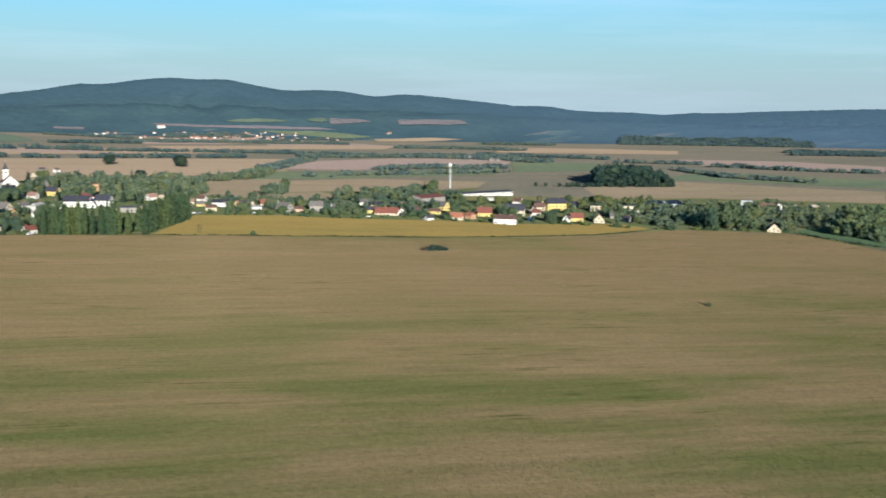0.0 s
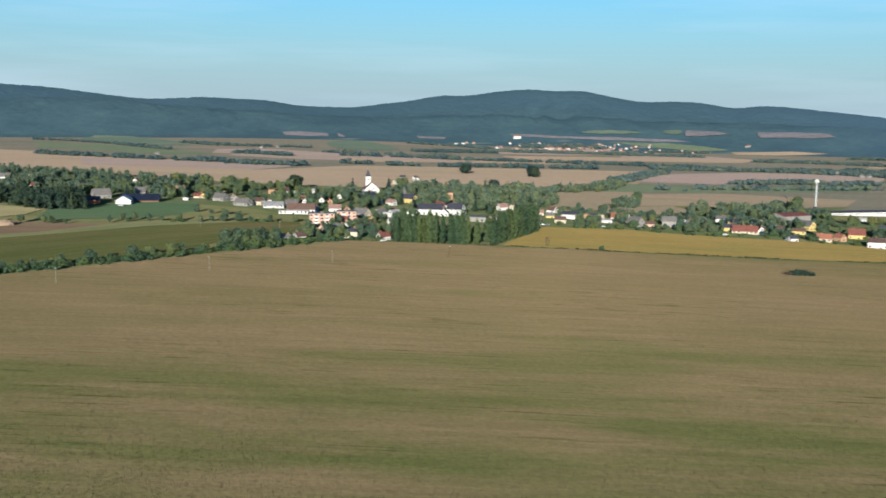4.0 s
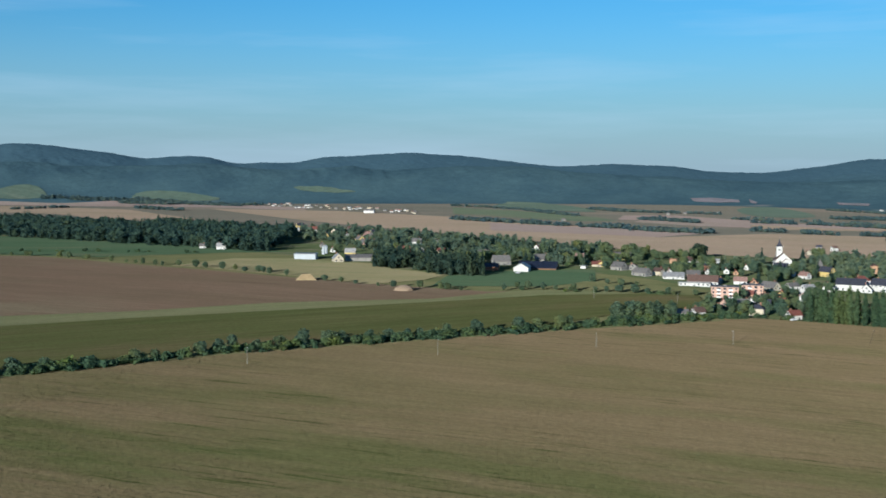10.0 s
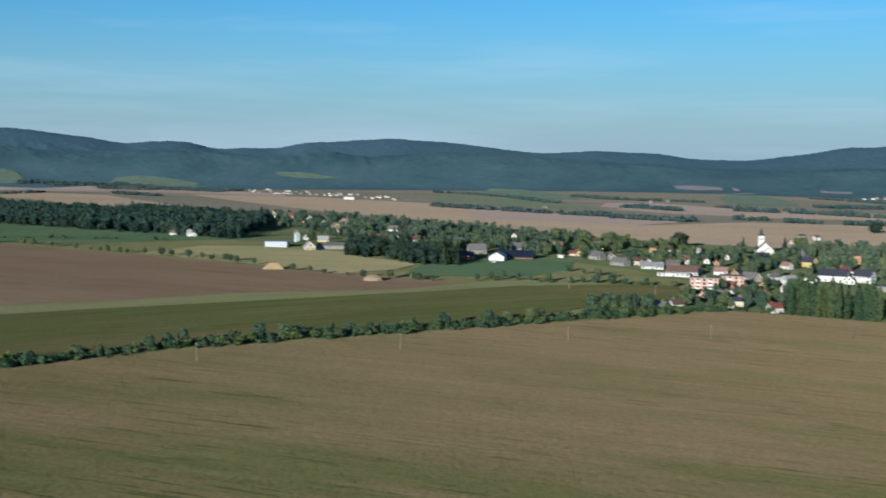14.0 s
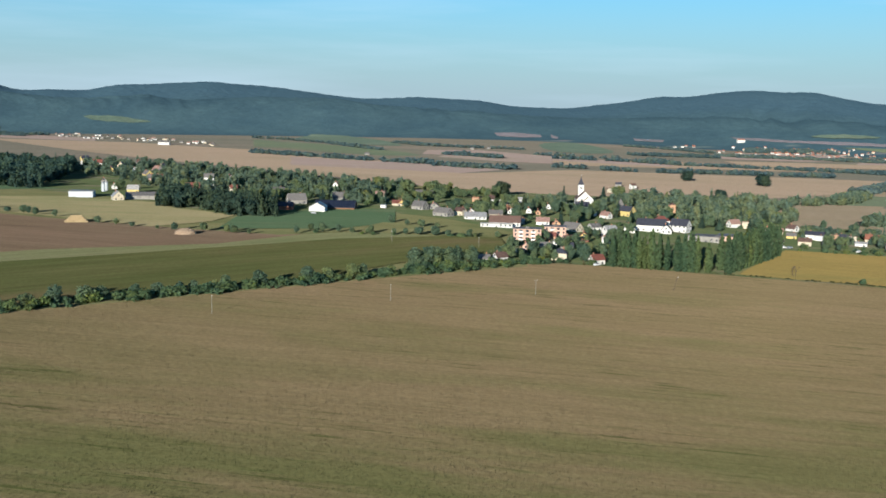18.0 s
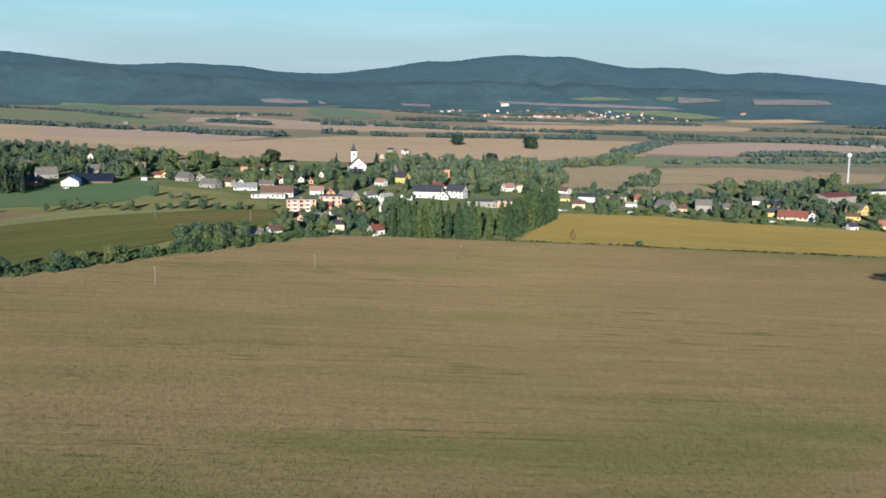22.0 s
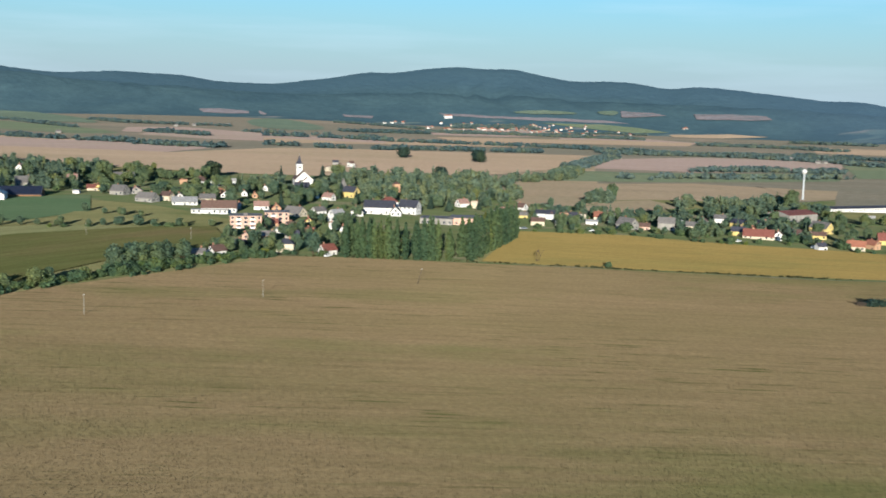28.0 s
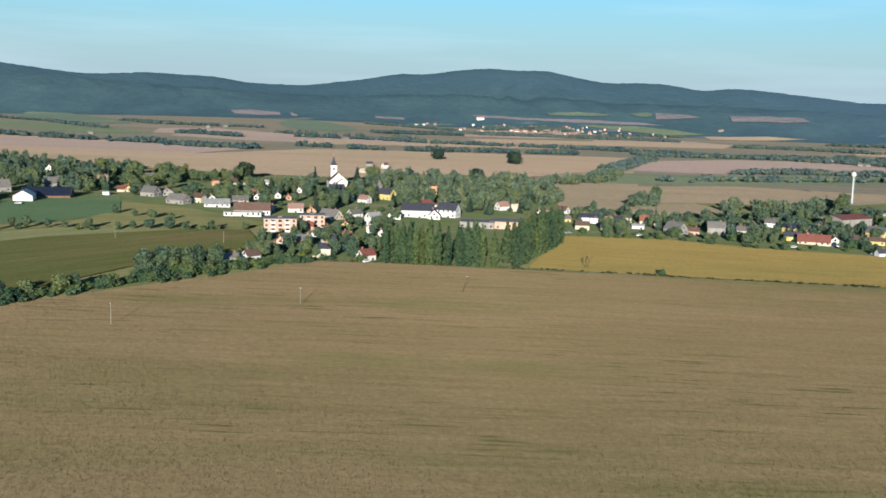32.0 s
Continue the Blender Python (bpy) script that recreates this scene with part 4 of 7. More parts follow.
def house(x, y, turn, w, d, eave, up, wall, roof, form="gable", chimney=True, note="", name="house", category="house", windows=True, group=HOUSE_GROUP):
    root = new(name)
    root.matrix_world = pose(x, y, rise(x, y), 0, 0, turn)
    FOOTPRINTS.append((x, y, 0.5 * math.hypot(w, d) * 0.85))
    bm = bmesh.new()
    if form == "gable":
        gable_body(bm, w, d, eave, eave + up)
    else:
        box(bm, -w / 2, w / 2, -d / 2, d / 2, -1.5, eave)
    part("wall", bm, WALLS[wall], root)
    bm = bmesh.new()
    if form == "gable":
        gable_roof(bm, w, d, eave, eave + up)
    elif form == "hip":
        hip_roof(bm, w, d, eave, eave + up)
    else:
        box(bm, -w / 2 - 0.3, w / 2 + 0.3, -d / 2 - 0.3, d / 2 + 0.3, eave + 0.01, eave + 0.35)
    part("roof", bm, ROOFS[roof], root)
    if chimney and form != "flat":
        c = new("chimney", CHIMNEY)
        c.parent, c.matrix_local = root, Matrix.Translation((house_dice.choice((-1, 1)) * w * 0.22, 0.12 * d, eave + up))
    if windows:
        put_windows(root, w, d, eave, turn, gable=up if form == "gable" else 0)
    shape = {"gable": "pitched", "hip": "hipped", "flat": "low"}[form]
    label = f"{WALL_WORDS[wall]} {category} under a {ROOF_WORDS[roof]} {shape} roof" + (", " + note if note else "")
    return tagged(root, label, category, group)


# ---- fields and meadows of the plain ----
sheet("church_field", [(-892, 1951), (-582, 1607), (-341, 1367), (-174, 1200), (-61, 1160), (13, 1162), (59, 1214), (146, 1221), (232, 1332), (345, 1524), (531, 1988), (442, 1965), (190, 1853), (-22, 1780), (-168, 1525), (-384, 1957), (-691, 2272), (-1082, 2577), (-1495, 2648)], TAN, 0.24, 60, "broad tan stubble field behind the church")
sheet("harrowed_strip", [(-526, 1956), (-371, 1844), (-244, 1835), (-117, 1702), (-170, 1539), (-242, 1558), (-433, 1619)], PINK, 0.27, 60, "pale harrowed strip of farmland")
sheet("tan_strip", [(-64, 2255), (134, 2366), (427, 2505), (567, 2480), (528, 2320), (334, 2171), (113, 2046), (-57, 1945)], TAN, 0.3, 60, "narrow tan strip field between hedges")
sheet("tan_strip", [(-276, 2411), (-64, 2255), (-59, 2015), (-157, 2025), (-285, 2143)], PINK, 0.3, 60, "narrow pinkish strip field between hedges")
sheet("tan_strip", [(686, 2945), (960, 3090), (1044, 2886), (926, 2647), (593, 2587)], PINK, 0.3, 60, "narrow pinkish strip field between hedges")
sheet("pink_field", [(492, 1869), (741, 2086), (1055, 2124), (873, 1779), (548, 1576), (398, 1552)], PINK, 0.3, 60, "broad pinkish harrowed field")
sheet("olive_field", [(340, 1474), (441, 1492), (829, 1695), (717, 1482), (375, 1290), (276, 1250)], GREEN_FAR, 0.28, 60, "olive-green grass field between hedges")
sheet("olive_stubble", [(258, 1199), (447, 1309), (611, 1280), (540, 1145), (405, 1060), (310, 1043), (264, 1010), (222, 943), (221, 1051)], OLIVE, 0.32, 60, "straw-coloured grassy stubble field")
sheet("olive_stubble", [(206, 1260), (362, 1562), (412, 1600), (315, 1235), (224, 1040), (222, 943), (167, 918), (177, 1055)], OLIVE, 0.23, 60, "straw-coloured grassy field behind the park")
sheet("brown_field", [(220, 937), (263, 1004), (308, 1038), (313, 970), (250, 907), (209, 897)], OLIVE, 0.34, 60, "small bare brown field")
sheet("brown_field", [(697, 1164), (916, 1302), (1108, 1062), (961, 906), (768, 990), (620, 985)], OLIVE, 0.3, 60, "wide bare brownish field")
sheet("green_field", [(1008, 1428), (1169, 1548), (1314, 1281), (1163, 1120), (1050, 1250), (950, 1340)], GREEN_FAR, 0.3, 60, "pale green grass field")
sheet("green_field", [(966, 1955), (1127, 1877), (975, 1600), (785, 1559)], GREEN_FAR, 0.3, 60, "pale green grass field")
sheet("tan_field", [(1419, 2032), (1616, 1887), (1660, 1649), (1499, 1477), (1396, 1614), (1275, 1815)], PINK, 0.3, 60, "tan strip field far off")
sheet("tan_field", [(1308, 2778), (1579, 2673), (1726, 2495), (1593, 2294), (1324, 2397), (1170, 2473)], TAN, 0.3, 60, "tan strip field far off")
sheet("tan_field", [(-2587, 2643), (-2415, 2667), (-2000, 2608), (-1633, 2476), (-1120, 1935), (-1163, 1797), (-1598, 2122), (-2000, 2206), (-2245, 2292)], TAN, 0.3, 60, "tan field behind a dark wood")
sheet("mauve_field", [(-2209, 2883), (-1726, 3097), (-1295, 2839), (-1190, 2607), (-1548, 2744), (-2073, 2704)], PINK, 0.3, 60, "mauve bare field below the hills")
sheet("village_green", [(-491, 961), (-347, 870), (-234, 763), (-152, 865), (-185, 1194), (-331, 1324), (-551, 1523), (-700, 1488)], GARDEN, 0.2, 30, "grassy village ground")
sheet("village_green", [(-171, 866), (-99, 825), (-46, 753), (-48, 643), (-69, 573), (-31, 608), (15, 609), (72, 608), (129, 747), (199, 750), (274, 727), (317, 723), (540, 1145), (314, 960), (224, 1178), (146, 1221), (14, 1186), (-153, 1154), (-202, 1021)], GARDEN, 0.2, 30, "grassy village ground")
sheet("village_green", [(333, 722), (473, 654), (517, 663), (607, 639), (602, 525), (955, 899), (762, 982), (562, 957), (422, 941)], GARDEN, 0.2, 30, "grassy ground of the lower village")
sheet("hay_meadow", [(-458, 768), (-463, 814), (-425, 886), (-340, 859), (-308, 816), (-249, 779), (-249, 726), (-273, 679), (-316, 702), (-384, 731)], HAY, 0.45, 60, "pale yellowish mown hay meadow")
sheet("grass_verge", [(614, 644), (616, 540), (726, 657), (662, 676)], MEADOW, 0.29, 60, "green grass beside a lane")

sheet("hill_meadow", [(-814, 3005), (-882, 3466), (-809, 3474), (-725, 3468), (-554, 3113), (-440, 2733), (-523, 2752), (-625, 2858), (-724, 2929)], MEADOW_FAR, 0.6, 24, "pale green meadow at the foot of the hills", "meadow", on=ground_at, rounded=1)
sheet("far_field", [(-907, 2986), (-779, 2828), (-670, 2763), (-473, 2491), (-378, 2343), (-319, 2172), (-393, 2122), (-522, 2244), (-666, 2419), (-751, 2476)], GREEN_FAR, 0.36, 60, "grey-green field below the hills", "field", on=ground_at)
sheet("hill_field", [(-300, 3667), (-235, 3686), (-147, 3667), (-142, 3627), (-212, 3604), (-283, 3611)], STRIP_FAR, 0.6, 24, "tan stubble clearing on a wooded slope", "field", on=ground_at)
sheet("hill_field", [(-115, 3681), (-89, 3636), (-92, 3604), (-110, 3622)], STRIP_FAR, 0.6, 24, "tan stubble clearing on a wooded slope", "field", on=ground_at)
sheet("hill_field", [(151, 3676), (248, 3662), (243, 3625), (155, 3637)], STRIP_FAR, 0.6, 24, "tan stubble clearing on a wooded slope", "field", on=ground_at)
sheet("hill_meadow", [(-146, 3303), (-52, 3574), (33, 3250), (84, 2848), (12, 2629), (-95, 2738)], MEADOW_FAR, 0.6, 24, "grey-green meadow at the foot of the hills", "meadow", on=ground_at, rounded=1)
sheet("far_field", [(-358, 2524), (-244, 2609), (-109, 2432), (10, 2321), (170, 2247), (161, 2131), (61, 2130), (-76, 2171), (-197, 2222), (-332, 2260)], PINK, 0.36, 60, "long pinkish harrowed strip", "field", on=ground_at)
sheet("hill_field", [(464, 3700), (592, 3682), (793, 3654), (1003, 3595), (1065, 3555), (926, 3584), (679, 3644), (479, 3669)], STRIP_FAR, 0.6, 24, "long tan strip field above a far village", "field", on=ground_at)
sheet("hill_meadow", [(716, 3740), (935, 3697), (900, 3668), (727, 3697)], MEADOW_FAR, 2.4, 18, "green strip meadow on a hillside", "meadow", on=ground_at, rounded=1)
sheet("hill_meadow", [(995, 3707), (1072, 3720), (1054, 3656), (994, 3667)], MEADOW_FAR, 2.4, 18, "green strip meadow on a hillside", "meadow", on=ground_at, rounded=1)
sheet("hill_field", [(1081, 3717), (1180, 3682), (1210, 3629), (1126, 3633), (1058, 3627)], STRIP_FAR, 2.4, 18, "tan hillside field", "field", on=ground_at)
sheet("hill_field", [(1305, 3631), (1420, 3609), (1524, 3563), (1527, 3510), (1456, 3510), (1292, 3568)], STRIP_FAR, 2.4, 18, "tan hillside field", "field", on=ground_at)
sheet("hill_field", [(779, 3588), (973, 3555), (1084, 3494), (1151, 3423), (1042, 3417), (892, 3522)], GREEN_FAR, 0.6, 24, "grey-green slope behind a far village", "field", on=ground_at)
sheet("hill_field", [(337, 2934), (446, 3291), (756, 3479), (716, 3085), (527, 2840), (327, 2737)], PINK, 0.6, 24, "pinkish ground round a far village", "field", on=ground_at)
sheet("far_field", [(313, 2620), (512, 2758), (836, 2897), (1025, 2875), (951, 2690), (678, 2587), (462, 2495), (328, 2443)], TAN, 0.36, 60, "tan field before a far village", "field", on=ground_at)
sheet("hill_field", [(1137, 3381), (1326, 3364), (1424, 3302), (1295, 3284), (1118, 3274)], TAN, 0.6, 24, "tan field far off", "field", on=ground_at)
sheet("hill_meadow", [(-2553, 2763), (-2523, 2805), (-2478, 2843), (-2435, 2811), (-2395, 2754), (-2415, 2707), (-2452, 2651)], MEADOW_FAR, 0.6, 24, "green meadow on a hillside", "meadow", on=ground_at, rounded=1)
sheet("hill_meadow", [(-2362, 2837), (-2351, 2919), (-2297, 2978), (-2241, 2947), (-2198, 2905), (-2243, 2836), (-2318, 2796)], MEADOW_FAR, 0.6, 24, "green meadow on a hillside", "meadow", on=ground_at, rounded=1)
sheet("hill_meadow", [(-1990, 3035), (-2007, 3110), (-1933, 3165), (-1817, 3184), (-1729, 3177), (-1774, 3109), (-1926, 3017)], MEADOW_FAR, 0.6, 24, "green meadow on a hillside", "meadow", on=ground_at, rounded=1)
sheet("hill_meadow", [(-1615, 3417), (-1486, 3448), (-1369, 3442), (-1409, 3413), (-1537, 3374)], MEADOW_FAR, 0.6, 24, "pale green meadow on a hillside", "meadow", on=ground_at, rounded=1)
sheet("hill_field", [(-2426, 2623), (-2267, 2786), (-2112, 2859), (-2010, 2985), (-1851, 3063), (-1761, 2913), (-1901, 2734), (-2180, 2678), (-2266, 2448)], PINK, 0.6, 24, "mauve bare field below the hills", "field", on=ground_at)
sheet("far_field", [(-1822, 2368), (-1770, 2543), (-1519, 2348), (-1346, 2146), (-1201, 1791), (-1217, 1740), (-1484, 2041)], TAN, 0.36, 60, "tan stubble rise behind a dark wood", "field", on=ground_at)

# ---- tracks ----
sheet("field_track", strip([(-545, -140), (-424, 66), (-334, 210), (-277, 291), (-250, 335), (-217, 384), (-155, 453), (-92, 526)], 1.8), TRACK, 0.28, 25, "pale gravel farm track beside the hedge", "track")
far_wood([strip([(-31, 608), (15, 611), (60, 609), (120, 606), (190, 602), (260, 599), (325, 605), (405, 618), (470, 650)], 3.0)], (0.5, 1.3), 1.4, 71, "rank half-dry weeds along a field boundary", "weed_strip", FAR_CROWNS, WEEDS)
far_wood([strip([(-540, -150), (-420, 60), (-330, 205), (-274, 288), (-247, 332), (-214, 381), (-152, 450), (-89, 523), (-40, 580)], 4.0)], (1.6, 3.4), 1.9, 73, "dense green undergrowth of a field hedge", "hedge_undergrowth", FAR_CROWNS, SHRUB)
sheet("grass_boundary", strip([(-31, 608), (15, 611), (72, 608), (143, 604), (250, 598), (325, 604), (405, 617), (470, 649)], 4.0), GARDEN, 0.33, 25, "weedy grass boundary between two fields", "verge")
sheet("road_lane", strip([(560, 640), (605, 636), (617, 596), (616, 540), (610, 470), (650, 300), (770, -200)], 4.5), ASPHALT, 0.31, 25, "narrow grey asphalt lane at the field's edge", "road")


# ---- the village, from the church outwards ----
house(-8, 786, -38, 12.5, 8.9, 2.2, 3.9, "cream", "grey")
house(17, 763, 36, 8.8, 6.5, 4.6, 3.0, "white", "pale")
house(7, 804, 36, 8.5, 6.3, 2.2, 2.5, "white", "grey")
house(-30, 818, 1, 9.6, 6.4, 2.8, 2.9, "white", "pinkish")
house(-20, 813, 91, 7.5, 6.0, 2.2, 2.6, "orange", "orange")
house(-0, 740, 89, 6.7, 5.3, 2.2, 2.3, "yellow", "red")
house(-9, 716, -0, 6.9, 4.6, 2.2, 2.1, "cream", "brown")
house(-22, 727, 1, 7.7, 5.1, 2.2, 2.2, "orange", "red")
house(-17, 695, 90, 5.3, 4.0, 2.2, 1.8, "white", "pale")
house(-22, 664, 1, 7.2, 4.8, 2.8, 2.2, "brick", "grey")
house(7, 618, 36, 7.6, 5.7, 2.6, 2.6, "white", "red")
house(-35, 634, -36, 5.3, 4.0, 2.2, 1.8, "cream", "dark")
house(-45, 606, 42, 7.3, 5.4, 2.3, 2.5, "white", "brown")
house(-53, 598, 5, 6.6, 4.3, 2.2, 1.8, "grey", "grey")
house(-58, 591, 5, 4.4, 4.0, 2.2, 1.8, "brick", "dark")
house(-62, 587, 6, 4.4, 4.0, 2.2, 1.8, "wood", "dark")
house(14, 723, -2, 5.4, 4.0, 2.2, 1.8, "white", "pinkish")
house(19, 709, 87, 5.3, 4.0, 2.2, 1.8, "white", "grey")
house(-34, 665, 92, 5.3, 4.1, 2.2, 1.8, "pink", "brown")
house(-10, 675, -0, 7.6, 5.1, 2.2, 2.1, "grey", "dark")
house(-29, 671, 2, 4.4, 4.0, 2.2, 1.5, "grey", "grey")
house(0, 695, -1, 5.1, 4.0, 2.2, 1.8, "brick", "brown")
house(-68, 862, 4, 10.7, 7.1, 2.6, 2.8, "cream", "grey")
house(-65, 922, 4, 6.9, 4.6, 2.4, 2.1, "orange", "orange")
house(-58, 898, 93, 8.0, 6.4, 2.4, 2.5, "white", "red")
house(-46, 820, 3, 5.6, 4.0, 2.2, 1.8, "grey", "brown")
house(-81, 836, 5, 16.4, 8.9, 2.2, 3.1, "white", "pale")
house(-87, 866, 96, 8.7, 6.9, 2.2, 3.1, "white", "grey")
house(-107, 849, -31, 13.8, 8.9, 2.9, 3.5, "grey", "grey")
house(-95, 860, -32, 7.8, 5.7, 3.7, 2.6, "cream", "brown")
house(-122, 907, 98, 10.2, 8.1, 2.8, 2.6, "grey", "pinkish")
house(-132, 897, -29, 11.5, 8.5, 3.1, 3.9, "grey", "grey")
house(-156, 925, 10, 7.9, 5.2, 2.2, 2.4, "cream", "red")
house(-152, 927, 100, 7.4, 5.8, 2.5, 2.2, "yellow", "red")
house(-148, 1027, 8, 16.5, 8.9, 3.2, 4.1, "yellow", "grey")
house(-98, 1008, 5, 5.8, 4.0, 2.2, 1.8, "orange", "orange")
house(-86, 1014, 43, 9.4, 7.0, 2.7, 3.2, "white", "brown")
house(-70, 1001, 42, 9.3, 6.9, 3.0, 3.2, "white", "pale")
house(-61, 1025, 3, 8.8, 5.9, 2.7, 2.0, "white", "pale")
house(-40, 981, 40, 6.9, 5.1, 3.0, 2.3, "white", "pale")
house(-31, 967, 91, 5.4, 4.3, 2.6, 2.0, "white", "grey")
house(-19, 998, 38, 5.2, 4.0, 2.2, 1.8, "white", "pale")
house(-45, 914, 92, 5.6, 4.4, 2.4, 2.0, "white", "grey")
house(-37, 902, 92, 5.3, 4.0, 2.2, 1.8, "orange", "orange")
house(-2, 982, -1, 11.9, 8.0, 3.0, 3.7, "white", "dark")
house(0, 936, -1, 7.0, 4.7, 2.2, 2.2, "cream", "brown")
house(7, 919, -1, 6.0, 4.0, 2.4, 1.8, "white", "brown")
house(17, 902, -40, 8.2, 6.1, 2.8, 2.8, "white", "pinkish")
house(35, 936, -41, 11.6, 8.6, 4.5, 3.9, "yellow", "dark")
house(26, 1244, 36, 5.9, 4.3, 2.8, 2.0, "cream", "brown")
house(40, 1371, -2, 7.1, 4.7, 3.1, 2.2, "grey", "dark")
house(56, 1338, 35, 6.9, 5.1, 4.2, 2.3, "white", "brown")
house(32, 801, 86, 10.1, 8.0, 3.4, 3.0, "white", "dark")
house(58, 810, 84, 9.4, 7.4, 2.8, 3.4, "white", "dark")
house(115, 891, 29, 8.8, 6.5, 3.1, 3.0, "white", "pinkish")
house(124, 887, -10, 5.9, 4.0, 3.5, 1.8, "cream", "pinkish")
house(135, 853, 79, 7.2, 5.7, 2.7, 2.6, "white", "brown")
house(142, 854, -12, 8.4, 5.6, 2.3, 2.6, "cream", "pinkish")
house(159, 888, -50, 8.2, 6.1, 2.4, 2.8, "white", "brown")
house(148, 830, -12, 7.0, 4.6, 2.2, 2.1, "yellow", "grey")
house(127, 756, -50, 5.1, 4.0, 5.2, 1.8, "cream", "grey")
house(165, 834, -13, 13.2, 8.9, 3.7, 2.2, "white", "dark")
house(149, 786, -13, 8.7, 5.8, 3.1, 2.2, "cream", "brown")
house(167, 829, -14, 5.5, 4.0, 2.2, 1.5, "white", "brown")
house(164, 789, -14, 5.2, 4.0, 2.2, 1.5, "cream", "grey")
house(180, 840, -14, 5.6, 4.0, 2.2, 1.8, "orange", "brown")
house(187, 843, -15, 7.2, 4.8, 2.2, 2.2, "grey", "dark")
house(192, 837, -15, 5.6, 4.0, 2.3, 1.8, "cream", "brown")
house(191, 807, -16, 8.0, 5.3, 2.2, 1.0, "white", "pale")
house(206, 836, -16, 10.7, 7.2, 3.0, 3.3, "cream", "orange")
house(216, 845, -17, 4.5, 4.0, 3.4, 1.3, "cream", "grey")
house(210, 788, -56, 12.3, 8.9, 3.5, 4.1, "grey", "grey")
house(222, 788, -19, 6.8, 4.5, 2.5, 2.1, "pink", "brown")
house(239, 794, -20, 11.1, 7.4, 5.0, 3.4, "grey", "grey")
house(257, 824, 70, 5.3, 4.0, 3.8, 1.8, "white", "grey")
house(259, 799, -21, 8.5, 5.7, 3.3, 2.6, "cream", "grey")
house(302, 858, -22, 8.6, 5.7, 3.6, 2.5, "white", "grey")
house(285, 847, 68, 8.1, 6.4, 2.4, 2.2, "grey", "brown")
house(306, 831, -61, 10.7, 8.0, 3.5, 2.5, "yellow", "dark")
house(284, 780, -23, 9.6, 6.4, 3.2, 2.7, "yellow", "dark")
house(292, 766, -24, 19.6, 8.9, 2.2, 4.1, "cream", "red")
house(305, 764, 65, 8.3, 6.6, 3.2, 3.0, "white", "brown")
house(300, 793, 66, 7.6, 6.0, 2.2, 2.8, "orange", "orange")
house(330, 846, -25, 7.7, 5.1, 2.4, 2.3, "white", "pinkish")
house(323, 779, -26, 8.6, 5.8, 3.3, 2.7, "brick", "brown")
house(363, 821, -65, 14.9, 8.9, 3.9, 4.1, "yellow", "grey")
house(341, 781, -27, 10.3, 6.9, 2.7, 2.1, "yellow", "brown")
house(313, 721, 11, 6.2, 4.6, 2.4, 2.1, "white", "dark")
house(340, 728, -29, 10.8, 7.2, 2.8, 3.3, "cream", "orange")
house(356, 737, -68, 7.8, 5.7, 3.2, 2.6, "orange", "orange")
house(465, 939, -29, 6.7, 4.4, 2.2, 1.5, "white", "pale")
house(-210, 952, 14, 13.7, 9.4, 3.2, 4.3, "grey", "grey")
house(-56, 797, -0, 22.0, 9.4, 3.0, 4.3, "white", "brown", note="long")
house(-61, 784, -0, 22.3, 4.4, 2.5, 0.3, "white", "pale", "flat", name="farm_shed", category="shed")
house(48, 818, -11, 20.4, 9.4, 4.8, 4.3, "white", "dark", note="long")
house(69, 826, -29, 13.2, 9.4, 5.1, 4.3, "white", "dark", note="tall")
house(81, 773, -13, 20.6, 13.4, 3.8, 0.3, "grey", "grey", "flat", name="workshop", category="workshop")
house(99, 774, -15, 18.7, 15.4, 4.8, 0.3, "pink", "grey", "flat", name="workshop", category="workshop")
house(-162, 896, -1, 4.4, 4.4, 2.4, 0.3, "white", "pale", "flat", name="farm_shed", category="shed", windows=False)
house(57, 850, 4, 11.8, 8.4, 5.7, 3.4, "white", "red", "hip")
house(-13, 621, -8, 8.3, 6.4, 4.7, 2.3, "cream", "dark", "hip")
# the western end
house(-377, 871, 122, 11.2, 8.6, 3.4, 4.3, "cream", "pale")
house(-437, 1002, 111, 7.0, 5.0, 2.7, 2.5, "white", "grey")
house(-400, 958, 13, 10.3, 7.4, 3.4, 3.7, "yellow", "pale")
house(-408, 1183, 13, 10.7, 7.7, 3.4, 3.8, "white", "grey")
house(-369, 1138, 115, 14.0, 10.8, 3.4, 5.4, "white", "brown")
house(-353, 1033, 119, 7.0, 5.2, 2.7, 2.6, "white", "grey")
house(-462, 1177, 8, 8.1, 5.8, 2.7, 2.9, "brick", "red")
house(-669, 1475, 27, 12.3, 8.8, 3.4, 4.4, "white", "red")
house(-607, 1412, 100, 11.3, 8.7, 3.4, 4.4, "cream", "grey")
house(-556, 1333, 119, 7.0, 5.0, 2.7, 2.5, "white", "grey")
house(-699, 1490, 110, 8.1, 6.2, 2.7, 3.1, "white", "grey")
house(-276, 991, 26, 10.2, 7.3, 3.4, 3.7, "white", "grey")
house(-236, 902, 28, 15.1, 10.0, 3.4, 5.0, "grey", "grey")
house(-361, 1002, 20, 12.7, 9.1, 3.4, 4.6, "cream", "red")
house(-328, 1022, 32, 7.9, 5.7, 2.7, 2.8, "cream", "red")
house(-593, 1016, 25, 6.5, 5.0, 2.7, 2.5, "white", "grey")
house(-564, 1004, 17, 9.6, 6.9, 3.4, 3.5, "white", "pale")
house(-1056, 1203, 44, 9.7, 7.0, 3.4, 3.5, "white", "grey")
house(-634, 1364, 12, 5.9, 5.0, 2.7, 2.5, "grey", "grey")
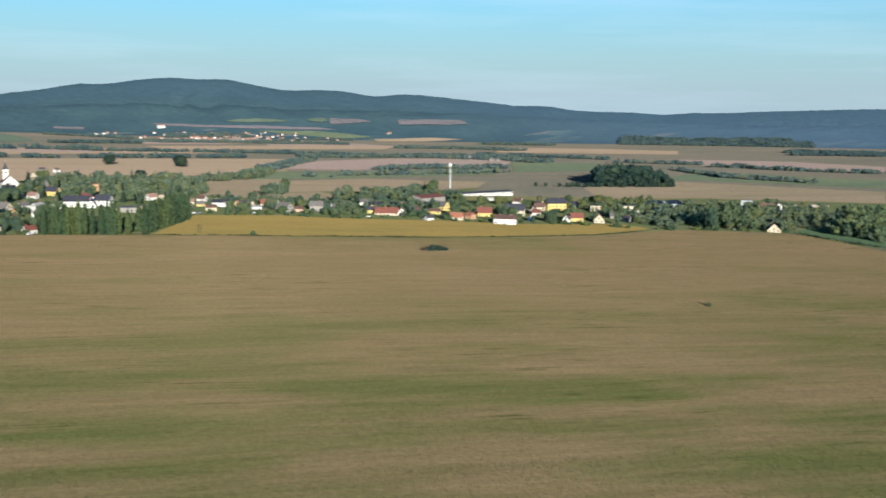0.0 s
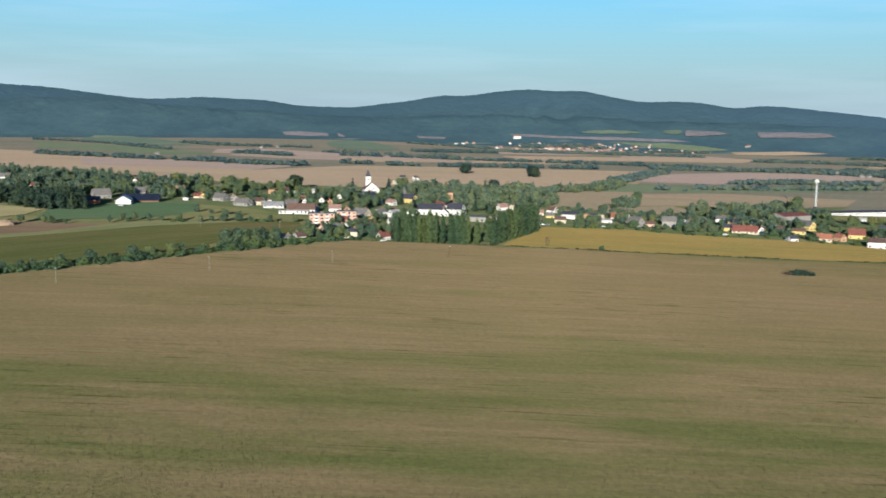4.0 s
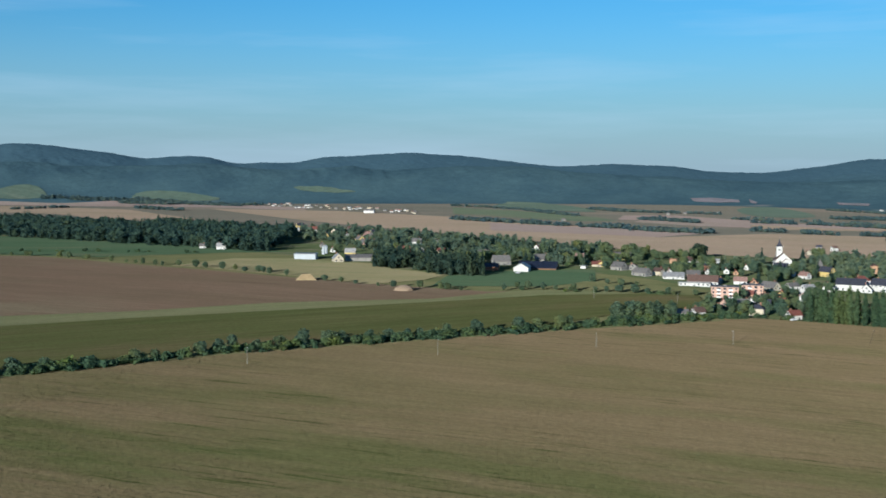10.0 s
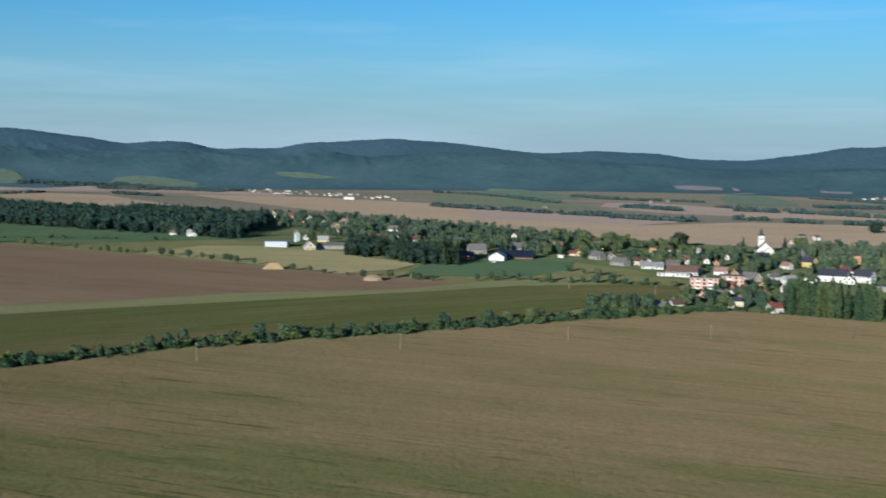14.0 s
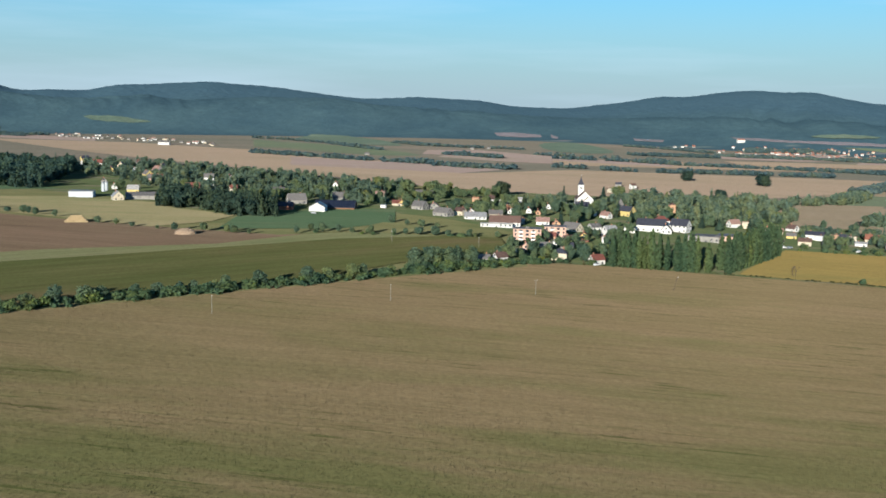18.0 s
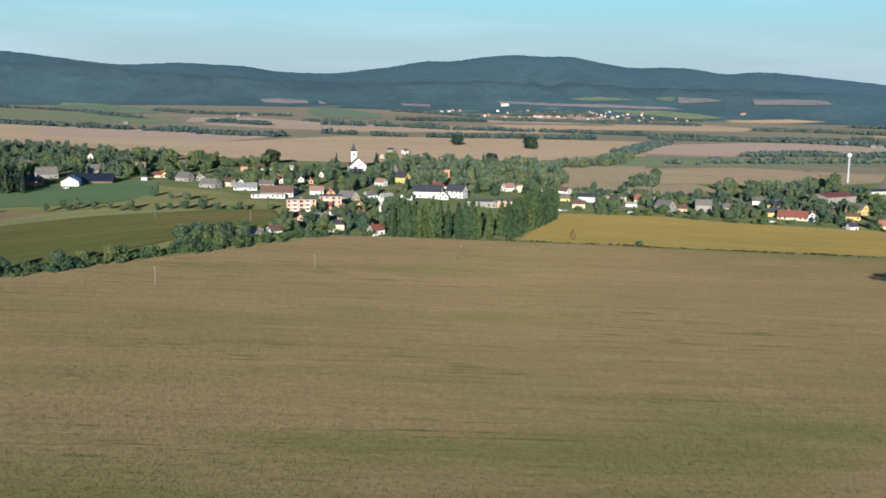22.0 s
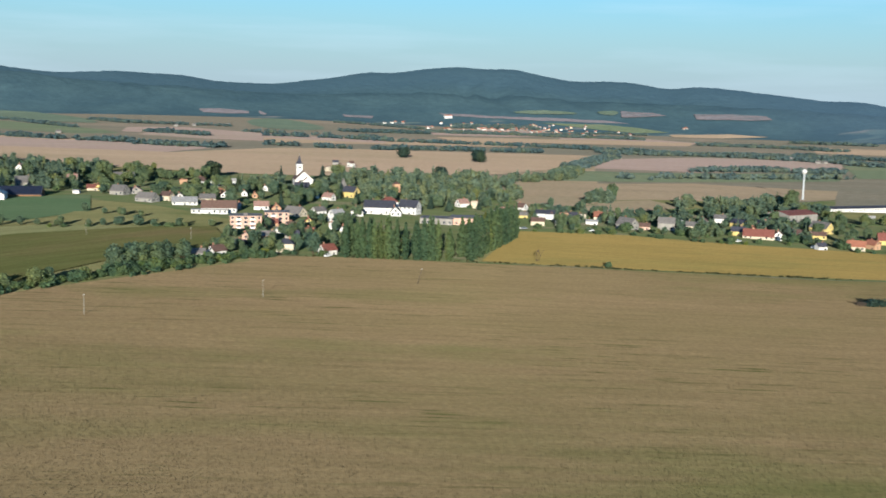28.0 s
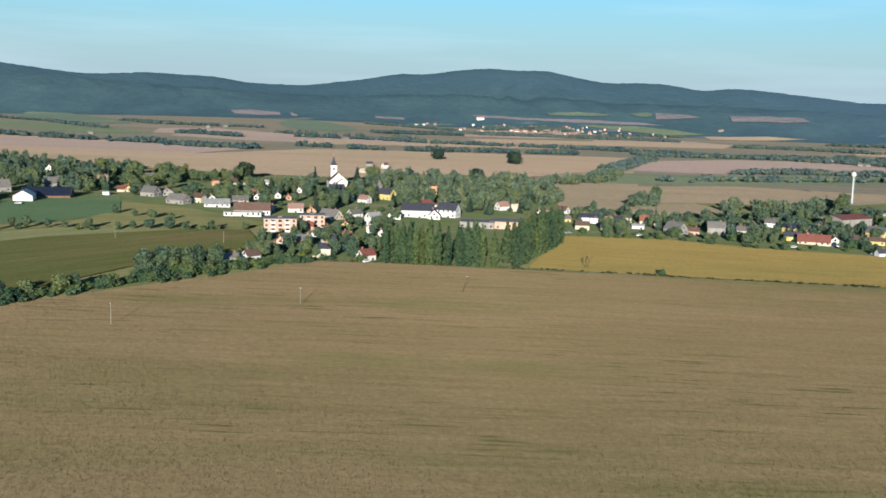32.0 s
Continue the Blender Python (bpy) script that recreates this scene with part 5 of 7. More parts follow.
house(-419, 896, 16, 19.6, 14.0, 5.0, 0.3, "steel", "pale", "flat", name="warehouse", category="warehouse", windows=False)
house(-365, 891, 19, 24.5, 12.0, 3.4, 2.6, "grey", "grey", chimney=False, name="cattle_barn", category="barn", windows=False)
# the eastern end
house(381, 764, -21, 12.5, 9.0, 3.4, 4.5, "yellow", "red")
house(468, 831, -36, 10.3, 7.4, 3.4, 3.7, "cream", "brown")
house(438, 720, 49, 7.5, 5.8, 2.7, 2.9, "white", "grey")
house(450, 725, -18, 10.7, 7.7, 3.4, 3.9, "yellow", "red")
house(562, 877, 57, 9.0, 7.0, 2.7, 3.5, "white", "grey")
house(466, 714, 59, 11.0, 8.5, 3.4, 4.2, "cream", "brown")
house(513, 728, -31, 5.5, 5.0, 2.7, 2.5, "grey", "grey")
house(407, 726, 68, 7.0, 5.0, 2.7, 2.5, "white", "pale")
house(416, 778, -30, 18.6, 10.0, 5.1, 5.0, "cream", "dark")
house(370, 698, -28, 17.9, 9.0, 4.6, 3.0, "white", "brown", name="farm_barn", category="barn")
house(483, 828, -10, 18.4, 10.0, 7.4, 5.0, "yellow", "dark")
house(525, 820, -27, 14.6, 9.0, 6.0, 0.3, "cream", "grey", "flat")
house(566, 834, -30, 16.8, 10.0, 5.0, 0.3, "cream", "grey", "flat")
house(737, 836, -35, 15.7, 10.0, 2.9, 5.0, "grey", "brown")
house(745, 831, 64, 13.2, 10.2, 4.1, 5.0, "white", "brown")
house(797, 873, -39, 15.5, 10.0, 3.2, 0.3, "cream", "grey", "flat", name="farm_barn", category="barn")
house(829, 871, -42, 26.0, 10.0, 3.2, 0.3, "cream", "grey", "flat", name="farm_barn", category="barn")
house(596, 648, 58, 13.6, 10.5, 2.4, 5.0, "cream", "brown", note="alone")
house(743, 880, -44, 11.0, 7.9, 7.0, 0.3, "steel", "pale", "flat", name="warehouse", category="warehouse")
# cottages between the others
house(438, 778, -33, 7.6, 5.5, 2.7, 2.7, "white", "red")
house(503, 752, -28, 7.5, 5.4, 2.7, 2.7, "grey", "grey")
house(447, 802, 59, 8.8, 6.8, 2.7, 3.4, "grey", "dark")
house(502, 898, 65, 9.5, 7.3, 2.7, 3.7, "yellow", "pinkish")
house(505, 847, 37, 8.0, 6.1, 2.7, 3.1, "white", "pinkish")
house(488, 871, 64, 9.0, 7.0, 2.7, 3.5, "white", "brown")
house(520, 860, -59, 8.8, 6.4, 3.4, 3.2, "grey", "dark")
house(501, 727, -55, 6.5, 5.0, 2.7, 2.5, "grey", "dark")
house(541, 776, 67, 10.1, 7.8, 2.7, 3.9, "white", "red")
house(475, 894, -53, 9.1, 6.6, 3.4, 3.3, "white", "brown")
house(-630, 1528, 33, 9.7, 7.0, 3.4, 3.5, "grey", "brown")
house(-518, 1313, 141, 12.9, 9.9, 3.4, 5.0, "grey", "pinkish")
house(-556, 1426, 82, 10.2, 7.8, 2.7, 3.9, "cream", "grey")
house(-484, 1084, 116, 7.1, 5.5, 2.7, 2.7, "grey", "brown")
house(-490, 1212, 135, 11.3, 8.7, 3.4, 4.3, "yellow", "grey")
house(-576, 1311, 103, 9.1, 7.0, 2.7, 3.5, "yellow", "grey")
house(-462, 1153, 143, 10.3, 8.0, 2.7, 4.0, "pink", "grey")
house(-753, 1615, 43, 11.7, 8.4, 3.4, 4.2, "yellow", "dark")
house(-246, 1102, 75, 11.0, 8.4, 3.4, 4.2, "white", "pinkish")
house(-214, 986, 18, 6.3, 5.0, 2.7, 2.5, "white", "grey")
house(-186, 1010, 8, 8.2, 5.9, 2.7, 3.0, "cream", "pinkish")
PARKED = [
    (130, 759, -10, "white"),
    (179, 763, 45, "white"),
    (134, 758, 25, "silver"),
    (268, 741, 28, "white"),
    (311, 727, 39, "silver"),
    (7, 609, 48, "white"),
    (537, 668, 1, "white"),
    (566, 660, 24, "silver"),
    (-200, 815, 10, "silver"),
    (-26, 608, -20, "dark"),
]


# ---- landmarks ----
def ring(bm, r, z, count=16, x=0.0, y=0.0):
    return [bm.verts.new((x + r * math.cos(k * 2 * math.pi / count), y + r * math.sin(k * 2 * math.pi / count), z)) for k in range(count)]


def lathe(bm, profile, count=16, x=0.0, y=0.0):
    rings = [ring(bm, max(r, 0.001), z, count, x, y) for r, z in profile]
    for a, b in zip(rings, rings[1:]):
        for k in range(count):
            bm.faces.new((a[k], a[(k + 1) % count], b[(k + 1) % count], b[k]))
    bm.faces.new(rings[0][::-1])
    bm.faces.new(rings[-1])


def pyramid(bm, half, z0, z1, waist=None):
    base = [bm.verts.new((x * half, y * half, z0)) for x, y in ((-1, -1), (1, -1), (1, 1), (-1, 1))]
    bm.faces.new(base[::-1])
    if waist:
        mid = [bm.verts.new((x * waist[0], y * waist[0], waist[1])) for x, y in ((-1, -1), (1, -1), (1, 1), (-1, 1))]
        for k in range(4):
            bm.faces.new((base[k], base[(k + 1) % 4], mid[(k + 1) % 4], mid[k]))
        base = mid
    top = bm.verts.new((0, 0, z1))
    for k in range(4):
        bm.faces.new((base[k], base[(k + 1) % 4], top))


def church(x, y, turn):
    root = new("church")
    root.matrix_world = pose(x, y, rise(x, y), 0, 0, turn)
    FOOTPRINTS.extend(((x, y, 13), (x, y - 20, 14), (x, y - 44, 13), (x + 2, y - 66, 9)))
    bm = bmesh.new()
    gable_body(bm, 22, 15, 6.0, 12.8)
    bmesh.ops.rotate(bm, verts=bm.verts, matrix=Matrix.Rotation(radians(90), 3, "Z"))
    part("nave", bm, WALLS["white"], root)
    bm = bmesh.new()
    gable_roof(bm, 22, 15, 6.0, 12.8, 0.35)
    bmesh.ops.rotate(bm, verts=bm.verts, matrix=Matrix.Rotation(radians(90), 3, "Z"))
    part("roof", bm, ROOFS["brown"], root, "brown tiled nave roof")
    bm = bmesh.new()
    gable_body(bm, 5, 8, 4.5, 8.2)
    bmesh.ops.rotate(bm, verts=bm.verts, matrix=Matrix.Rotation(radians(90), 3, "Z"))
    bmesh.ops.translate(bm, verts=bm.verts, vec=(2.2, -13, 0))
    part("porch", bm, WALLS["white"], root)
    bm = bmesh.new()
    gable_roof(bm, 5, 8, 4.5, 8.2, 0.3)
    bmesh.ops.rotate(bm, verts=bm.verts, matrix=Matrix.Rotation(radians(90), 3, "Z"))
    bmesh.ops.translate(bm, verts=bm.verts, vec=(2.2, -13, 0))
    part("porch_roof", bm, ROOFS["brown"], root)
    bm = bmesh.new()
    box(bm, -2.5, 2.5, -2.5, 2.5, -1.5, 18.2)
    box(bm, -2.7, 2.7, -2.7, 2.7, 17.6, 18.3)
    box(bm, -2.65, 2.65, -2.65, 2.65, 12.6, 12.9)
    tower = part("tower", bm, WALLS["white"], root)
    tower.location = (-2.6, 3.0, 0)
    bm = bmesh.new()
    pyramid(bm, 2.85, 18.3, 26.0, (1.3, 21.0))
    part("spire", bm, ROOFS["dark"], tower, "dark slated spire")
    bm = bmesh.new()
    lathe(bm, [(0.02, 25.6), (0.06, 26.0), (0.3, 26.4), (0.06, 26.8), (0.05, 28.0)], 8)
    part("finial", bm, STEEL, tower)
    for px, py, a in ((0, -2.5, 0), (-2.5, 0, -90), (2.5, 0, 90)):
        ob = new("window", WIDE_WINDOW)
        ob.parent, ob.matrix_local = tower, pose(px, py, 14.6, 0, 0, a)
    for px in (-3.5, 0.4, 4.2):
        ob = new("window", WINDOW)
        ob.parent, ob.matrix_local = root, Matrix.Translation((px, -11, 3.6)) @ Matrix.Diagonal((0.9, 1, 1.8, 1))
    return tagged(root, "white village church with a square tower and dark spire", "church")


church(-1, 1036, 6)


def flats(x, y, turn, w, d, note):
    root = new("apartment_block")
    root.matrix_world = pose(x, y, rise(x, y), 0, 0, turn)
    FOOTPRINTS.append((x, y, w * 0.5))
    bm = bmesh.new()
    box(bm, -w / 2, w / 2, -d / 2, d / 2, -1.5, 7.3)
    part("wall", bm, WALLS["pink"], root)
    for s in (-1, 1):
        bm = bmesh.new()
        box(bm, min(s * w / 2, s * (w / 2 - 3)), max(s * w / 2, s * (w / 2 - 3)) + 0.02 * (s > 0), -d / 2 - 0.05, d / 2 + 0.05, -0.2, 7.2)
        part("end_panel", bm, WALLS["pink"], root, "peach-painted end panel")
    bm = bmesh.new()
    box(bm, -w / 2 - 0.4, w / 2 + 0.4, -d / 2 - 0.4, d / 2 + 0.4, 7.31, 7.6)
    box(bm, -1.2, 1.2, -0.8, 0.8, 7.6, 8.4)
    part("roof", bm, ROOFS["grey"], root, "flat grey roof")
    slots = max(2, int((w - 6) / 3.0))
    for s in range(3):
        for k in range(slots):
            cx = -w / 2 + 3 + (k + 0.5) * (w - 6) / slots
            ob = new("window", WIDE_WINDOW)
            ob.parent, ob.matrix_local = root, Matrix.Translation((cx, -d / 2, 0.7 + s * 2.38))
            if k % 2 == 0:
                bm = bmesh.new()
                box(bm, cx - 1.3, cx + 1.3, -d / 2 - 1.1, -d / 2 - 0.02, 0.25 + s * 2.38, 0.4 + s * 2.38)
                box(bm, cx - 1.3, cx + 1.3, -d / 2 - 1.1, -d / 2 - 1.02, 0.4 + s * 2.38, 1.2 + s * 2.38)
                part("balcony", bm, FRAME, root, "white balcony")
        for side in (-1, 1):
            ob = new("window", WINDOW)
            ob.parent, ob.matrix_local = root, Matrix.Translation((side * (w / 2 - 1.5), -d / 2 - 0.05, 0.75 + s * 2.38))
    return tagged(root, "three-storey cream and peach block with " + note, "apartment block", "apartment blocks")


flats(-36, 716, 2, 17.6, 10, "three rows of balconies")
flats(-19, 740, 2, 14.0, 10, "a flat grey roof")


def water_tower(x, y):
    root = new("water_tower")
    root.matrix_world = pose(x, y, rise(x, y))
    FOOTPRINTS.append((x, y, 4))
    bm = bmesh.new()
    lathe(bm, [(1.8, -1), (1.8, 0.4), (0.75, 0.5), (0.65, 26.4)], 20)
    part("shaft", bm, WALLS["steel"], root)
    bm = bmesh.new()
    lathe(bm, [(0.9, 25.8)] + [(2.45 * math.sin(a), 28.4 - 2.45 * math.cos(a)) for a in [0.45 + 0.28 * k for k in range(10)]] + [(0.3, 30.8), (0.25, 31.4)], 24)
    for f in bm.faces:
        f.smooth = True
    part("tank", bm, WALLS["white"], root, "white globe-shaped tank")
    bm = bmesh.new()
    for k in range(26):
        box(bm, 1.15, 1.5, -0.02, 0.02, 1 + k, 1.05 + k)
    box(bm, 1.5, 1.55, -0.25, -0.2, 0.5, 26)
    box(bm, 1.5, 1.55, 0.2, 0.25, 0.5, 26)
    part("ladder", bm, STEEL, root)
    return tagged(root, "tall white globe-topped water tower on a slim shaft", "water tower")


water_tower(497, 1131)
house(378, 900, 24, 32, 22, 6.2, 2.4, "grey", "red", chimney=False, name="storage_hall", category="hall", windows=False)


def solar_barn(x, y, turn, w, d, eave, up, wall, label):
    root = house(x, y, turn, w, d, eave, up, wall, "dark", chimney=False, name="solar_barn", category="barn", windows=False, group="barns with solar roofs")
    pitch = math.atan2(up, d / 2)
    columns, rows = int(w / 2.0), max(2, int(d / 2 / math.cos(pitch) / 1.25))
    bm = bmesh.new()
    box(bm, -0.94, 0.94, -0.56, 0.56, 0, 0.06)
    me = mesh_of("solar_panel", bm, SOLAR)
    for c in range(columns):
        for r in range(rows):
            s = (r + 0.5) / rows
            ob = new("solar_panel", me)
            ob.parent = root
            ob.matrix_local = Matrix.Translation(((c + 0.5) / columns * w - w / 2, -d / 2 * (1 - s), eave + up * s + 0.36)) @ Matrix.Rotation(pitch, 4, "X")
    return tagged(root, label)


solar_barn(-196, 872, 4, 32, 18, 1.5, 4.8, "wood", "long low barn covered in dark solar panels")
solar_barn(-236, 842, 8, 26, 11, 3.0, 2.6, "brick", "low brick barn covered in dark solar panels")
house(-203, 842, 96, 16, 12, 3.6, 3.4, "white", "pale", chimney=False, name="cattle_barn", category="barn", windows=False)
solar_barn(620, 872, 10, 19, 14, 4.0, 3.0, "steel", "grey barn covered in bluish solar panels")
solar_barn(646, 878, 10, 19, 14, 4.0, 3.0, "steel", "grey barn covered in bluish solar panels")
house(482, 1016, 13, 92, 14, 3.0, 1.5, "white", "dark", chimney=False, name="cattle_barn", category="barn")


def silo(x, y):
    root = new("silo")
    root.matrix_world = pose(x, y, rise(x, y))
    bm = bmesh.new()
    lathe(bm, [(1.6, -0.5), (1.6, 7.5)], 20)
    part("shell", bm, WALLS["steel"], root)
    bm = bmesh.new()
    lathe(bm, [(1.7, 7.5), (1.7, 7.7), (0.2, 8.8)], 20)
    part("cap", bm, STEEL, root)
    return tagged(root, "slim white farm silo beside a warehouse", "silo")


silo(-430, 962)
silo(-433, 975)


def turret(x, y, w, wall_h, top, wall, label, name):
    root = new(name)
    root.matrix_world = pose(x, y, rise(x, y), 0, 0, 12)
    FOOTPRINTS.append((x, y, w * 0.7))
    bm = bmesh.new()
    box(bm, -w / 2, w / 2, -w / 2, w / 2, -1.5, wall_h)
    part("wall", bm, WALLS[wall], root)
    bm = bmesh.new()
    pyramid(bm, w / 2 + 0.3, wall_h, top)
    part("roof", bm, ROOFS["grey" if wall != "orange" else "brown"], root)
    put_windows(root, w, w, wall_h, 12, door=False)
    return tagged(root, label, "tower")


turret(30, 958, 4.2, 7.0, 13.5, "grey", "grey turret with a steep pointed roof", "turret")
turret(76, 1000, 5.0, 7.2, 9.2, "orange", "small orange-painted square tower among trees", "chapel_tower")


# ---- things in the fields ----
def pole_parts(root, h, dark=False):
    bm = bmesh.new()
    lathe(bm, [(0.12, -0.8), (0.115, 0), (0.08, h)], 10)
    part("post", bm, DEADWOOD if dark else CONCRETE, root)
    for px in (-0.16, 0.16):
        bm = bmesh.new()
        lathe(bm, [(0.02, h - 0.35), (0.02, h - 0.2), (0.07, h - 0.18), (0.05, h - 0.06), (0.02, h)], 8, px, 0)
        part("insulator", bm, FRAME, root)


def utility_pole(x, y, h=7.1, lean=(0, 0), label="pale concrete power pole standing in the stubble", dark=False):
    root = new("utility_pole")
    root.matrix_world = pose(x, y, rise(x, y) + 0.1, lean[0], lean[1], 0)
    pole_parts(root, h, dark)
    return tagged(root, label, "pole", "power poles")


utility_pole(-200.6, 354.8)
utility_pole(-138.2, 407.8)
utility_pole(-79.2, 459.6)
utility_pole(-20.9, 500.6, 6.6)
utility_pole(42.3, 539.2, 7.0, (4, 15), "dark wooden pole leaning over the stubble", True)
utility_pole(-113.9, 660.9, 6.4, label="pale concrete power pole in the leafy crop")
utility_pole(-61.1, 654.5, 6.4, label="pale concrete power pole in the leafy crop")


def dead_tree(x, y, h):
    random.seed(77)
    root = new("dead_tree")
    root.matrix_world = pose(x, y, rise(x, y))
    bm = bmesh.new()

    def bough(p, way, length, r, depth):
        q = p + way * length
        s = way.cross(Vector((0.4, 0.3, 0.8))).normalized()
        u = way.cross(s)
        rings = [[bm.verts.new(c + (s * math.cos(k * 1.257) + u * math.sin(k * 1.257)) * w) for k in range(5)] for c, w in ((p, r), (q, r * 0.6))]
        for k in range(5):
            bm.faces.new((rings[0][k], rings[0][(k + 1) % 5], rings[1][(k + 1) % 5], rings[1][k]))
        if depth:
            for _ in range(3):
                bough(q, (way + Vector((random.uniform(-0.8, 0.8), random.uniform(-0.5, 0.5), random.uniform(0, 0.5)))).normalized(), length * 0.6, r * 0.55, depth - 1)

    bough(Vector((0, 0, -0.3)), Vector((-0.25, 0, 1)).normalized(), h * 0.4, 0.2, 3)
    bough(Vector((0.5, 0, -0.3)), Vector((0.3, 0.1, 1)).normalized(), h * 0.42, 0.17, 3)
    part("branches", bm, DEADWOOD, root)
    return tagged(root, "bare dead tree forking over a field boundary", "tree")


dead_tree(112, 620, 7.4)


def brush_heap(x, y):
    root = new("brush_heap")
    root.matrix_world = pose(x, y, rise(x, y), 0, 0, 5)
    lobes = [((-2, 0, 1.4), (3.6, 2.6, 2.4)), ((2.5, 0.4, 1.2), (3.4, 2.4, 2.2)), ((6.0, 0, 0.8), (3.0, 2.0, 1.5)), ((0, 1.2, 1.0), (4.0, 2.2, 2.0)), ((-4.5, 0.4, 0.9), (2.6, 1.8, 1.6))]
    new("foliage", crown("foliage", 91, lobes, 900, 0.45, NEEDLES)).parent = root
    bm = bmesh.new()
    random.seed(6)
    for k in range(14):
        a = Vector((-5 + random.uniform(-1, 1.5), random.uniform(-1, 1), random.uniform(0, 1.2)))
        b = a + Vector((-random.uniform(2.5, 6), random.uniform(-1, 1), random.uniform(0.6, 2.0)))
        r = random.uniform(0.08, 0.28)
        for p, q in (((0, 0, r), (0, r, 0)), ((0, 0, -r), (0, -r, 0))):
            v = [bm.verts.new(c) for c in (a + Vector(p), a + Vector(q), b + Vector(q) * 0.4, b + Vector(p) * 0.4)]
            bm.faces.new(v)
        v = [bm.verts.new(c) for c in (a + Vector((0, r, 0)), a + Vector((0, 0, -r)), b + Vector((0, 0, -r * 0.4)), b + Vector((0, r * 0.4, 0)))]
        bm.faces.new(v)
    part("branches", bm, DEADWOOD, root, "dark dead branches")
    return tagged(root, "green bush grown over a heap of dark branches", "bush")


brush_heap(243, 527)


def straw_stack(x, y, turn, columns, rows):
    root = new("straw_stack")
    root.matrix_world = pose(x, y, rise(x, y), 0, 0, turn)
    bm = bmesh.new()
    box(bm, -1.18, 1.18, -0.6, 0.6, 0, 1.18, 0.07)
    me = mesh_of("bale", bm, STRAW)
    own = random.Random(4)
    for r in range(rows):
        count = columns - r
        for c in range(count):
            for k in range(max(1, 4 - r)):
                ob = new("bale", me)
                ob.parent = root
                ob.matrix_local = pose((c - (count - 1) / 2) * 2.4 + own.uniform(-0.1, 0.1), (k - 1.5) * 1.25 + own.uniform(-0.08, 0.08), 0.1 + r * 1.2, 0, 0, own.uniform(-3, 3))
    return tagged(root, "golden stack of square straw bales", "straw stack")


straw_stack(-326, 690, 24, 6, 4)


def mound(name, x, y, radii, material, label, category, seed):
    bm = bmesh.new()
    made = bmesh.ops.create_icosphere(bm, subdivisions=4, radius=1.0)["verts"]
    for v in made:
        k = 1 + 0.25 * noise.noise(v.co * 2.0 + Vector((seed, 0, 0))) + 0.08 * noise.noise(v.co * 7.0)
        v.co = Vector((v.co.x * radii[0] * k, v.co.y * radii[1] * k, (v.co.z if v.co.z > 0 else v.co.z * 0.2) * radii[2] * k))
    ob = link(name, bm, material)
    ob.matrix_world = pose(x, y, rise(x, y) + 0.1, 0, 0, 20)
    return tagged(ob, label, category)


mound("straw_mound", -238, 648, (6.5, 3.5, 3.6), OLD_STRAW, "weathered brown heap of old straw", "straw heap", 3)


# ---- parked cars ----
CAR_PAINTS = {"white": plain("white_car_paint", (0.75, 0.75, 0.74), 0.3), "silver": plain("silver_car_paint", (0.42, 0.43, 0.45), 0.3, 0.4), "dark": plain("dark_car_paint", (0.04, 0.045, 0.06), 0.3)}
RUBBER = plain("tyre_rubber", (0.03, 0.03, 0.03), 0.9)


def car(x, y, turn, paint):
    root = new("car")
    root.matrix_world = pose(x, y, rise(x, y) + 0.3, 0, 0, turn)
    for name, low, high, lo, up, inset, material in (("body", -2.1, 2.1, 0.35, 0.95, 0.06, CAR_PAINTS[paint]), ("window_band", -1.45, 1.1, 0.95, 1.35, 0.22, GLASS), ("roof", -1.15, 0.75, 1.35, 1.47, 0.1, CAR_PAINTS[paint])):
        bm = bmesh.new()
        box(bm, low, high, -0.85, 0.85, lo, up)
        for v in bm.verts:
            if v.co.z > up - 0.01:
                v.co.x *= 1 - inset
                v.co.y *= 1 - inset * 0.8
        bmesh.ops.bevel(bm, geom=bm.edges[:], offset=0.05, segments=1, affect="EDGES")
        part(name, bm, material, root)
    for sx in (-1.3, 1.3):
        for sy in (-0.78, 0.78):
            bm = bmesh.new()
            bmesh.ops.create_cone(bm, cap_ends=True, segments=12, radius1=0.32, radius2=0.32, depth=0.2)
            wheel = part("wheel", bm, RUBBER, root)
            wheel.matrix_local = pose(sx, sy, 0.32, 90, 0, 0)
    return tagged(root, f"{paint} car parked on the grass between houses", "car", "parked cars")


for spot in PARKED:
    car(*spot)


